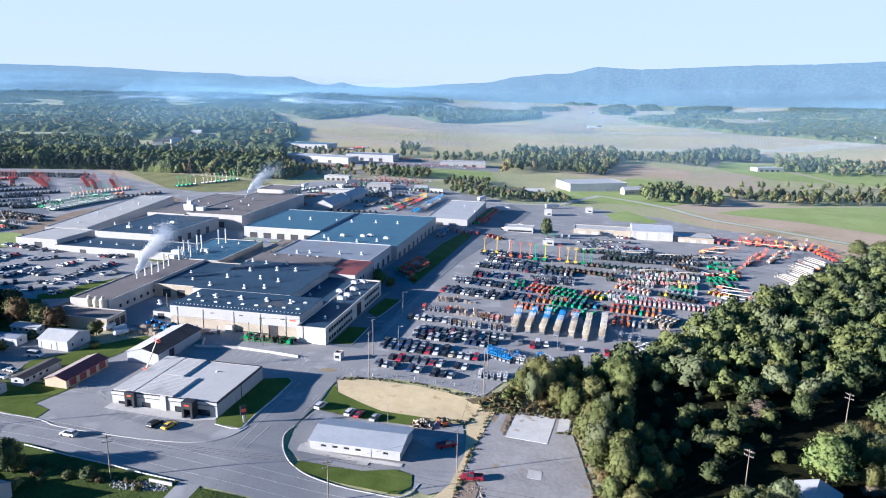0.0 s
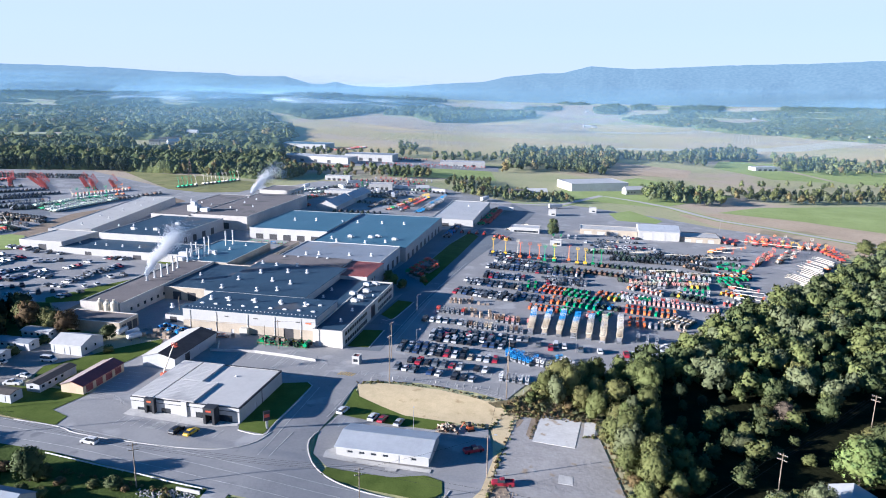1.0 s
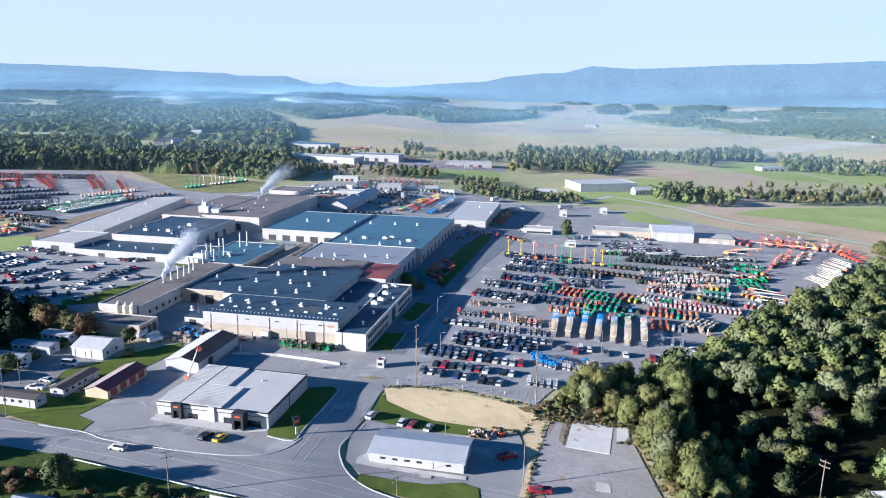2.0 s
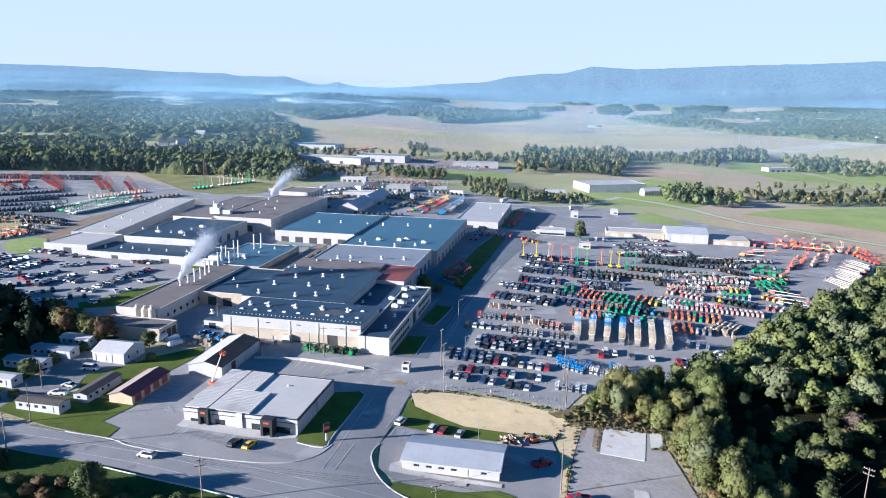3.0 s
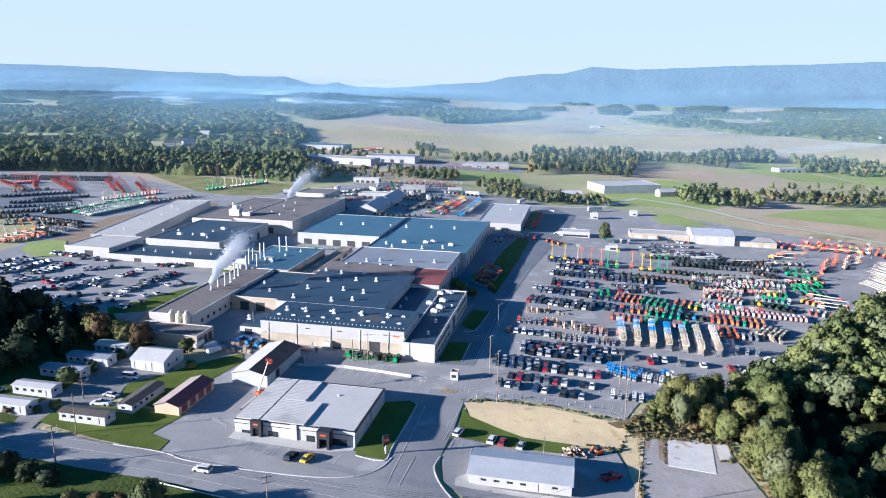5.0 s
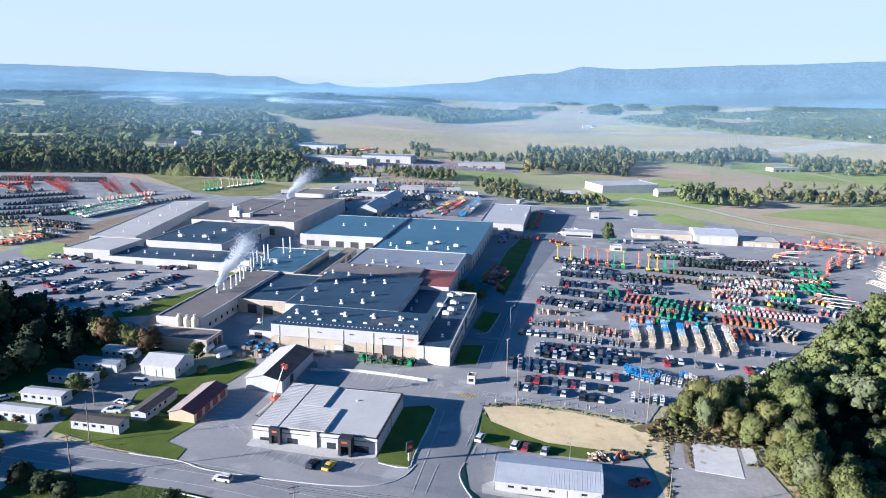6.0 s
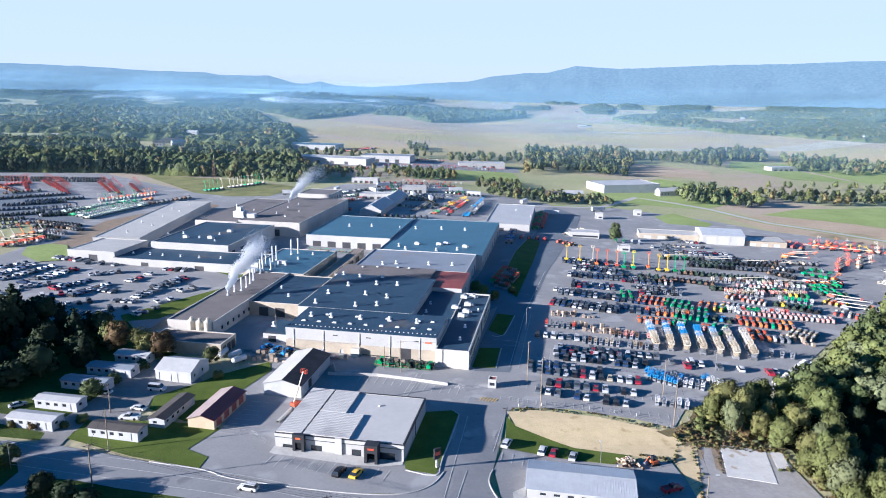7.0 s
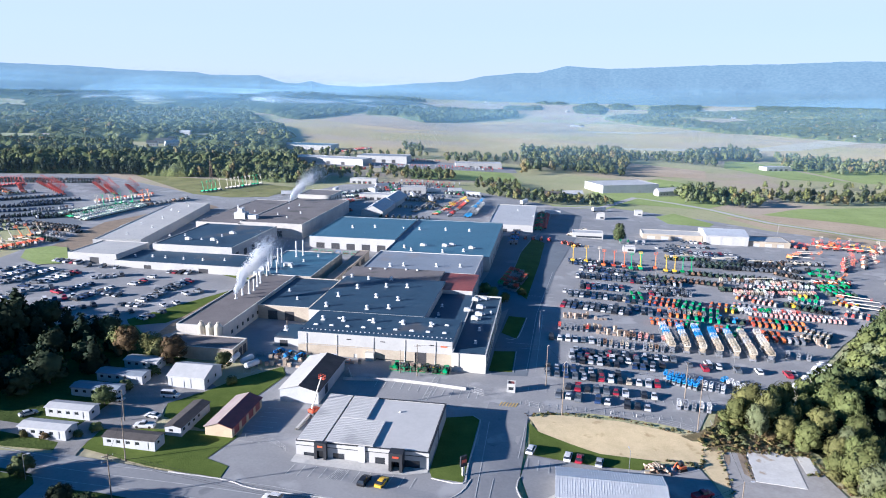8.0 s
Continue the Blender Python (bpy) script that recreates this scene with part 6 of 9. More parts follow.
woods("weeds", [(13.5 + 24 * f + weed_rng.gauss(0, 0.35), 192.3 - 3.6 * f + weed_rng.gauss(0, 0.35)) for f in [weed_rng.random() for _ in range(90)]] + [(18.2 + 5 * f + weed_rng.gauss(0, 0.3), 177 + 15.5 * f + weed_rng.gauss(0, 0.3)) for f in [weed_rng.random() for _ in range(50)]], "dry weeds in the cracks round the bare slab", "rust", 0.15, 0.5, 18, 0.2, 98, ("rust", "olive", "rust"), (1.2, 2.2), 1)
# big trees below the road
for x, y, h in ((-163, 158, 10), (-178, 163, 11), (-190, 162, 12), (-202, 172, 13), (-226, 178, 13), (-238, 180, 14)):
    tree(x, y, h, one.choice(("deep", "deep", "green")), one, "below the road", "trees below the road", one.uniform(1.0, 1.2))


def haze_material(name, strength, foot, top, colour):
    """Painted haze: a mostly clear tinted sheet, densest between the heights foot and top, with soft drifts."""
    m = bpy.data.materials.new(name)
    m.use_nodes = True
    n, l = m.node_tree.nodes, m.node_tree.links
    n.remove(n["Principled BSDF"])
    co = n.new("ShaderNodeTexCoord")
    sep = n.new("ShaderNodeSeparateXYZ")
    l.new(co.outputs["UV"], sep.inputs[0])
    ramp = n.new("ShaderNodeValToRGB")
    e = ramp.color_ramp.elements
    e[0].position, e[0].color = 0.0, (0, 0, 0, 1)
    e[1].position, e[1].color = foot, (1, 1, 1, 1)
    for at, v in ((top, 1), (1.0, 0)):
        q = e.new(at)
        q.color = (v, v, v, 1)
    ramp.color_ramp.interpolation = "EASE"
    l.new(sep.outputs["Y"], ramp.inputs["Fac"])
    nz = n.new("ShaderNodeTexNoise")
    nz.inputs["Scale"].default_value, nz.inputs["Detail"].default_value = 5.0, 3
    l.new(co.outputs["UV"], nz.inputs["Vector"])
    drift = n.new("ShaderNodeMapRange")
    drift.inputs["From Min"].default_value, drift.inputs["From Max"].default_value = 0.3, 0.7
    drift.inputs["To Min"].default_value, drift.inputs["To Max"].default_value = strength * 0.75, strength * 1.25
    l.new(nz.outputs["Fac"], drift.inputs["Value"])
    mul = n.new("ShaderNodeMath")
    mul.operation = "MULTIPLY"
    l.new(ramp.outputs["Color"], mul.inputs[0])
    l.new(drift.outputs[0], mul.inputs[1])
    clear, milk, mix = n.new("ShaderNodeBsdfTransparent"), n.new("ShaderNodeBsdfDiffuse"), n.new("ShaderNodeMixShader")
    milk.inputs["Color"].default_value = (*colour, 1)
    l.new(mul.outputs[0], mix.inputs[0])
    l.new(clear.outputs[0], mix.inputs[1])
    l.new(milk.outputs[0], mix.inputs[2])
    l.new(mix.outputs[0], n["Material Output"].inputs["Surface"])
    return m


def haze(name, x0, x1, y, tall, strength, foot, top, colour, label, ends=False):
    """An upright sheet standing in for mist across the valley, gently winding, from the ground up."""
    verts, faces, uvs = [], [], []
    steps, rows = 80, 6
    for k in range(steps + 1):
        f = k / steps
        x = x0 + (x1 - x0) * f
        yy = y + 0.05 * y * noise.noise((f * 5, y * 0.01, 0))
        high = tall * (math.sin(math.pi * f) ** 0.5 * 0.9 + 0.1 if ends else 1)
        for r in range(rows + 1):
            verts.append((x, yy + 0.02 * y * noise.noise((f * 9, r * 0.5, 4)), gz(x, yy) + high * r / rows))
            uvs.append((f * (x1 - x0) / 1000, r / rows))
    for k in range(steps):
        for r in range(rows):
            i = k * (rows + 1) + r
            faces.append((i, i + rows + 1, i + rows + 2, i + 1))
    me = bpy.data.meshes.new(name)
    me.from_pydata(verts, [], faces)
    layer = me.uv_layers.new(name="drift")
    for loop in me.loops:
        layer.data[loop.index].uv = uvs[loop.vertex_index]
    me.materials.append(haze_material(name, strength, foot, top, colour))
    tagged(new(name, me), label, "mist", kind="stuff")


# blue sheets paint distance haze over what lies behind them
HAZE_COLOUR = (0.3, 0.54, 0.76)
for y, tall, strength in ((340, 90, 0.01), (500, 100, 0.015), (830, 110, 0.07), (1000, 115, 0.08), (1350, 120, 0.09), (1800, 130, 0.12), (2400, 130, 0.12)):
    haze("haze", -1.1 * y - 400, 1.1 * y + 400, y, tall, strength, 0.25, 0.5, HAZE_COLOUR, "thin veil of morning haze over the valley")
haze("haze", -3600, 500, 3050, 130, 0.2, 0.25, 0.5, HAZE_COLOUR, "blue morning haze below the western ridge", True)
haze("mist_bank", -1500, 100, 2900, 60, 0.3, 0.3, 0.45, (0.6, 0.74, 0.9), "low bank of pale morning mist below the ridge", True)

# ---- cars in the lots ----
car_row(23.9, 392.7, 39.5, 389.2, pitch=2.5, deep=2)
car_row(26.7, 378.5, 48.2, 368.7, pitch=2.5, deep=2)
car_row(20.5, 363.2, 45.7, 356.8, pitch=2.5, deep=2)
car_row(17.9, 344.0, 36.5, 339.7, pitch=2.5, deep=2)
car_row(6.0, 331.5, 32.1, 323.6, pitch=2.5, deep=2)
car_row(1.6, 314.2, 27.1, 303.8, pitch=2.5, deep=2)
car_row(28.9, 306.5, 43.2, 302.0, 0.8, pitch=2.5, deep=2)
car_row(49.5, 353.9, 68.9, 349.4, 0.85, pitch=2.5, deep=2)
car_row(42.5, 334.3, 62.9, 332.4, 0.85)
car_row(-12.2, 273.3, 5.1, 269.4, 0.85)
car_row(-8.9, 255.1, 20.9, 246.9)
car_row(-6.3, 260.1, 16.8, 252.9, 0.85)
car_row(-19.6, 244.5, 2.6, 238.6)
car_row(-20.8, 239.1, 13.1, 230.2)
car_row(-16.4, 228.3, 8.9, 221.5, 0.75)
car_row(-20.9, 222.3, 4.0, 213.7, 0.85)
car_row(90.3, 439.8, 102.0, 436.2, 0.8)
car_row(92.6, 422.3, 118.6, 419.5, 0.8)
car_row(115.5, 462.4, 129.5, 458.4, 0.7)
car_row(121.0, 408.6, 133.0, 413.4, 0.8)
car_row(-171.9, 286.1, -165.8, 296.8, 0.95, pitch=3.0, where="in the west car park", dark=0.35)
car_row(-184.9, 306.2, -177.7, 305.1, 0.95, pitch=3.0, where="in the west car park", dark=0.35)
car_row(-178.8, 311.2, -168.0, 341.7, 0.95, pitch=3.0, where="in the west car park", dark=0.35)
car_row(-178.8, 319.4, -169.8, 343.5, 0.8, pitch=3.4, where="in the west car park", dark=0.35)
car_row(-167.6, 305.6, -163.6, 308.9, 0.95, pitch=3.0, where="in the west car park", dark=0.35)
car_row(-163.4, 322.0, -159.8, 326.5, 0.95, pitch=3.0, where="in the west car park", dark=0.35)
car_row(-200.7, 322.4, -191.4, 318.7, 0.95, pitch=3.0, where="in the west car park", dark=0.35)
car_row(-212.9, 345.6, -202.3, 351.3, 0.95, pitch=3.0, where="in the west car park", dark=0.35)
car_row(-191.2, 335.5, -186.9, 348.3, 0.95, pitch=3.0, where="in the west car park", dark=0.35)
car_row(-204.7, 297.8, -195.4, 304.2, 0.95, pitch=3.0, where="in the west car park", dark=0.35)
car_row(-217.4, 299.4, -216.0, 303.1, 0.95, pitch=3.0, where="in the west car park", dark=0.35)
car_row(-217.2, 310.0, -208.2, 315.3, 0.95, pitch=3.0, where="in the west car park", dark=0.35)
car_row(-218.0, 321.4, -209.7, 335.2, 0.95, pitch=3.0, where="in the west car park", dark=0.35)
car_row(-233.0, 323.1, -224.0, 328.9, 0.95, pitch=3.0, where="in the west car park", dark=0.35)
car_row(-230.6, 337.6, -223.1, 357.1, 0.95, pitch=3.0, where="in the west car park", dark=0.35)
car_row(-243.5, 343.5, -237.2, 359.3, 0.95, pitch=3.0, where="in the west car park", dark=0.35)
car_row(-260.1, 355.5, -253.1, 364.7, 0.95, pitch=3.0, where="in the west car park", dark=0.35)
car_row(-248.7, 334.6, -244.0, 339.6, 0.95, pitch=3.0, where="in the west car park", dark=0.35)
car_row(-224.6, 366.9, -194.4, 362.5, 0.45, pitch=3.4, where="in the west car park", dark=0.35)
car_row(-182.2, 358.0, -173.1, 356.5, 0.95, pitch=3.0, where="in the west car park", dark=0.35)
car_row(-192.5, 289.9, -183.9, 285.6, 0.95, pitch=3.0, where="in the west car park", dark=0.35)
car_row(-182.3, 293.9, -177.6, 296.9, 0.95, pitch=3.0, where="in the west car park", dark=0.35)
car_row(-244.2, 376.9, -231.0, 372.1, 0.95, pitch=3.0, where="in the west car park", dark=0.35)
car_row(-237.2, 313.7, -234.9, 317.9, 0.95, pitch=3.0, where="in the west car park", dark=0.35)

# ---- machines in the yard ----
machine_row("mast", ('orange',), 40.7, 386.7, 51.3, 384.0, 5)
machine_row("mast", ('green',), 53.8, 380.4, 59.0, 379.8, 4)
machine_row("mast", ('orange', 'yellow'), 60.2, 383.8, 67.8, 382.1, 4)
machine_row("mast", ('green', 'green', 'yellow'), 71.6, 376.3, 84.5, 374.1, 3.6)
machine_row("mast", ('yellow', 'cream'), 25.9, 395.8, 40.2, 393.4, 7, 0.85)
machine_row("handler", ('forest', 'brown'), 72.1, 358.6, 90.4, 350.7, 2.8)
machine_row("lying", ('grey',), 110.4, 402.6, 150.7, 394.9, 14, turn=0.0)
machine_row("lying", ('white',), 88.7, 408.8, 111.5, 405.8, 14, turn=4.0)
machine_row("lying", ('white',), 109.2, 359.3, 127.2, 355.7, 14, turn=2.0)
machine_row("weldment", ('green',), 37.6, 327.0, 40.8, 326.4, 2.5, deep=2)
machine_row("weldment", ('orange',), 42.7, 320.0, 52.2, 315.6, 2.5, deep=2)
machine_row("weldment", ('green',), 53.8, 315.7, 61.5, 311.2, 2.5, deep=2)
machine_row("weldment", ('orange', 'yellow'), 68.0, 312.7, 76.2, 308.3, 2.5, deep=2)
machine_row("weldment", ('orange',), 45.3, 302.2, 50.9, 300.2, 2.5, deep=2)
machine_row("weldment", ('green',), 52.0, 298.7, 63.1, 294.2, 2.5, deep=2)
machine_row("handler", ('blue', 'forest'), 64.6, 297.5, 73.0, 292.8, 3)
machine_row("stub", ('orange',), 33.5, 291.6, 44.8, 288.1, 2.1, deep=2)
machine_row("stub", ('green',), 46.8, 288.3, 50.6, 286.4, 2.1, deep=2)
machine_row("stub", ('orange', 'pink'), 57.2, 282.6, 58.9, 282.0, 2.1, deep=2)
machine_row("weldment", ('green',), 59.6, 281.3, 63.1, 278.8, 2.5, deep=2)
machine_row("stub", ('pink', 'cream', 'orange'), 87.8, 328.2, 100.6, 317.5, 2.1, deep=2)
machine_row("stub", ('white', 'green', 'pale'), 76.6, 310.9, 87.4, 303.5, 2.1, deep=2)
machine_row("stub", ('pink', 'white', 'pink'), 81.7, 304.6, 118.3, 294.4, 2.1, deep=2)
machine_row("stub", ('white', 'steel', 'pink'), 65.9, 349.1, 68.6, 348.3, 2.1, deep=2)
machine_row("stub", ('white', 'pale', 'pink'), 102.7, 349.8, 121.9, 343.4, 1.9, 0.7, deep=2)
machine_row("weldment", ('yellow', 'green', 'forest'), 115.8, 335.8, 128.3, 332.2, 2.5, deep=2)
machine_row("handler", ('forest', 'black', 'pale'), 109.6, 314.8, 119.3, 307.2, 3)
machine_row("weldment", ('orange', 'green', 'orange'), 76.3, 291.5, 95.6, 285.1, 2.5, deep=2)
machine_row("weldment", ('orange',), 73.2, 274.2, 78.6, 272.6, 2.5, deep=2)
machine_row("weldment", ("steel", "white"), 80.9, 272.1, 85.5, 270.5, 2.0)
machine_row("scissor", ('steel', 'blue'), 71.2, 255.7, 77.8, 253.3, 2.4)
machine_row("tall_scissor", ('cream', 'tan'), 29.6, 259.8, 32.0, 271.2, 1.9)
machine_row("tall_scissor", ('blue', 'blue', 'white'), 32.0, 271.2, 34.6, 283.5, 1.9)
machine_row("tall_scissor", ('cream', 'tan'), 35.0, 259.6, 37.8, 270.3, 1.9)
machine_row("tall_scissor", ('blue', 'blue', 'white'), 37.8, 270.3, 40.9, 281.9, 1.9)
machine_row("tall_scissor", ('cream', 'tan'), 40.6, 258.2, 43.6, 269.5, 1.9)
machine_row("tall_scissor", ('blue', 'blue', 'white'), 43.6, 269.5, 47.0, 281.7, 1.9)
machine_row("tall_scissor", ('cream', 'tan'), 45.9, 256.2, 48.9, 267.0, 1.9)
machine_row("tall_scissor", ('blue', 'blue', 'white'), 48.9, 267.0, 52.2, 278.6, 1.9)
machine_row("tall_scissor", ('cream', 'tan'), 51.5, 254.9, 54.4, 265.2, 1.9)
machine_row("tall_scissor", ('steel', 'cream', 'white', 'blue'), 54.4, 265.2, 57.6, 276.3, 1.9)
machine_row("tall_scissor", ('cream', 'tan'), 56.5, 252.3, 59.7, 263.7, 1.9)
machine_row("tall_scissor", ('steel', 'cream', 'white', 'blue'), 59.7, 263.7, 63.1, 276.1, 1.9)
machine_row("tall_scissor", ('cream', 'tan'), 62.6, 251.6, 66.0, 263.2, 1.9)
machine_row("tall_scissor", ('steel', 'cream', 'white', 'blue'), 66.0, 263.2, 69.6, 275.9, 1.9)
machine_row("scissor", ('blue', 'blue', 'steel'), 18.3, 236.6, 27.4, 230.7, 1.7)
machine_row("scissor", ('blue',), 18.0, 233.0, 24.8, 227.6, 1.7)
machine_row("scissor", ('steel', 'white', 'blue'), 13.9, 214.3, 22.0, 211.8, 1.8)
machine_row("scissor", ('white', 'blue'), 36.1, 231.7, 39.1, 225.7, 1.7)
machine_row("scissor", ('steel', 'white'), 26.4, 228.7, 32.8, 225.3, 1.8)
machine_row("scissor", ('blue', 'scarlet', 'steel'), -6.6, 284.4, 3.6, 281.6, 2)
machine_row("short", ('orange', 'scarlet'), 206.2, 462.6, 228.2, 450.1, 4.5, 0.8)
machine_row("short", ('orange', 'yellow'), 234.6, 441.7, 244.8, 434.2, 4)
machine_row("short", ('orange', 'scarlet'), 238.9, 424.8, 237.3, 401.4, 4)
machine_row("weldment", ('green', 'forest'), 138.1, 338.0, 150.0, 336.3, 2.5, deep=2)
machine_row("stub", ('orange', 'yellow'), 132.3, 323.2, 137.1, 316.5, 2.1, deep=2)
machine_row("stub", ('scarlet', 'cream'), 126.2, 305.4, 132.6, 300.3, 2.1, deep=2)
machine_row("short", ('orange', 'scarlet'), 184.4, 453.1, 189.5, 444.2, 4)


def boom_fan(colours, x0, y0, x1, y1, n, toward, wobble=7):
    """Boom lifts side by side from one place to the other, their lowered booms all reaching toward one compass heading."""
    rng = random.Random(int(x0 * 3 + y0))
    for k in range(n):
        f = k / max(1, n - 1)
        machine("lying", rng.choice(colours), x0 + (x1 - x0) * f + rng.uniform(-1, 1), y0 + (y1 - y0) * f + rng.uniform(-1, 1), toward + rng.uniform(-wobble, wobble), "lying machines in rows")


boom_fan(("orange", "scarlet"), 176, 383, 196, 414, 9, 38)
boom_fan(("orange", "cream", "scarlet"), 194, 392, 216, 424, 8, 30)
boom_fan(("grey", "cream", "grey"), 182, 341, 206, 366, 11, 106)
boom_fan(("orange", "grey", "cream"), 204, 368, 226, 392, 8, 112)
boom_fan(("orange", "steel", "scarlet"), 141, 332, 136, 312, 4, -40, 14)
boom_fan(("scarlet", "orange"), 162, 415, 176, 428, 4, -20, 20)
boom_fan(("orange", "scarlet"), 205, 446, 228, 436, 5, 160, 30)
machine_row("short", ("orange", "cream", "orange", "yellow"), 206, 456, 247, 428, 4.6, 0.9, wobble=40)
machine_row("lying", ("orange", "cream"), 214, 470, 246, 452, 8.0, 0.9, wobble=40)
machine_row("short", ("green", "blue", "orange", "green"), 152, 374, 162, 364, 3.0, wobble=40)
machine_row("weldment", ("green", "forest", "blue"), 142, 350, 156, 352, 2.6, wobble=15)
machine_row("handler", ("orange", "green", "grey"), 144, 358, 160, 356, 3.2, wobble=30)
crate_row(-1.0, 301.2, 8.8, 298.8)
crate_row(-1.3, 297.9, 17.0, 295.6)
crate_row(3.5, 285.3, 26.9, 277.2)
crate_row(7.6, 279.8, 22.9, 274.1)
crate_row(85.2, 277.2, 92.2, 269.1)
crate_row(88.1, 272.7, 93.4, 266.6)
machine_row("lying", ('orange', 'scarlet'), -283.7, 398.7, -274.3, 420.9, 5, turn=100.0, wobble=20)
machine_row("handler", ('brown', 'forest'), -292.6, 451.2, -268.2, 448.8, 3.5, 0.7)
machine_row("handler", ('steel', 'grey'), -237.5, 448.8, -229.1, 487.0, 2.4)
machine_row("short", ('orange', 'scarlet', 'yellow', 'steel'), -35.8, 524.6, -14.6, 600.4, 6.5, 0.8, wobble=50)
machine_row("handler", ('scarlet',), 5.0, 456.8, 24.5, 453.3, 4)
machine_row("scissor", ('forest', 'scarlet', 'steel'), -20.4, 339.9, -9.9, 368.0, 2.2, 0.8)
machine_row("scissor", ('forest', 'scarlet', 'steel'), -18.5, 337.0, -7.9, 365.8, 2.2, 0.8)
machine_row("scissor", ('green', 'scarlet'), -22.0, 343.9, -11.8, 371.4, 2.2)
machine_row("scissor", ('scarlet', 'forest'), -16.9, 335.1, -7.0, 360.0, 2.2)
machine_row("handler", ('green', 'forest'), -71.4, 243.5, -54.8, 239.8, 3)
machine_row("handler", ('steel', 'blue', 'forest'), -0.6, 439.1, 7.9, 479.6, 4)
machine_row("lying", ('yellow',), -150.5, 384.2, -133.9, 386.3, 6, turn=5.0)

far_rows("parked_machines", "rows of pale green and dark machines in the upper yard", (
    ("mast", ('cream', 'green', 'orange'), -288.2, 530.1, -264.7, 564.9, 4.2),
    ("handler", ('pale',), -300.5, 501.6, -277.0, 553.0, 2.2),
    ("handler", ('pale', 'pale', 'green'), -290.3, 489.4, -267.6, 552.0, 2.2),
    ("handler", ('pale', 'pale', 'white'), -276.5, 483.1, -259.3, 540.0, 2.3),
    ("handler", ('pale', 'white'), -284.0, 486.0, -263.0, 545.0, 2.3),
    ("handler", ('black', 'grey', 'brown'), -440.8, 660.3, -346.4, 671.5, 2.4),
    ("handler", ('black', 'grey', 'steel', 'forest'), -432, 645, -339, 655, 2.4),
    ("leaning", ('scarlet',), -397.3, 634.1, -362.4, 578.0, 6.5),
    ("leaning", ('scarlet',), -385.5, 645.0, -334.9, 580.8, 6.5),
    ("leaning", ('scarlet',), -378.5, 645.0, -340.9, 590.8, 6.5),
    ("leaning", ('scarlet',), -339.3, 648.2, -308.2, 596.5, 6.5),
    ("leaning", ('scarlet',), -325.0, 635.9, -298.1, 588.7, 6.5),
    ("leaning", ('scarlet',), -308.4, 639.9, -287.2, 601.1, 6.5),
    ("handler", ('scarlet', 'orange'), -421.4, 628.2, -377.3, 584.6, 4.5),
    ("handler", ('brown', 'grey', 'tan', 'black'), -300.6, 466.1, -270.0, 457.0, 2.6),
    ("handler", ('brown', 'forest', 'black', 'white'), -308.1, 486.3, -290.6, 497.9, 2.6),
    ("handler", ('black', 'grey', 'tan'), -286.8, 458.1, -263.8, 444.6, 2.6),
    ("scissor", ('steel', 'grey', 'white'), -242.0, 455.7, -237.1, 503.5, 1.9),
    ("scissor", ('steel', 'white', 'grey'), -238.4, 467.3, -232.1, 514.5, 1.9),
    ("leaning", ('orange', 'cream'), -290.8, 412.9, -282.2, 436.3, 6.0),
    ("handler", ('black', 'grey', 'navy'), -345, 540, -315, 562, 3.0),
    ("handler", ('black', 'forest', 'grey'), -340, 480, -312, 498, 3.0),
    ("car", ('grey', 'white', 'black', 'silver'), -330, 440, -305, 452, 3.0),
    ("mast", ('green', 'cream'), -237.4, 615.6, -201.1, 674.4, 4.5),
    ("handler", ('scarlet',), -119.3, 526.1, -108.6, 540.9, 3.5),
))
far_rows("parked_machines", "rows of mixed machines in the back yard", (
    ("handler", ('pale', 'steel', 'forest'), -131.5, 614.5, -93.4, 659.4, 4),
    ("handler", ('steel', 'green', 'scarlet'), -76.8, 651.7, -13.2, 651.8, 5),
    ("handler", ('orange', 'yellow', 'green', 'steel'), -44.6, 534.9, -19.3, 608.2, 6),
    ("handler", ('pale', 'steel', 'blue', 'grey'), -20.7, 528.8, -9.3, 581.0, 4.5),
    ("handler", ('scarlet', 'green'), 25.0, 490.8, 42.3, 563.8, 3),
    ("handler", ('scarlet',), 29.7, 496.8, 44.6, 556.7, 3),
))
machine_row("weldment", ("tan",), 90.1, 277.6, 96.3, 272.0, 1.7, deep=2)
machine_row("weldment", ("cream", "steel", "white"), 59.3, 227.0, 80.4, 246.7, 2.2, turn=60.0)
machine_row("stub", ("white", "pink", "steel"), 81.7, 318.4, 92.1, 310.6, 2.0)
machine_row("weldment", ("green",), 53.2, 306.2, 65.6, 300.8, 2.5, deep=2)
car_row(-9.2, 251.0, 19.1, 242.9, 0.7)
car_row(47.4, 344.0, 66.6, 340.8, 0.85)
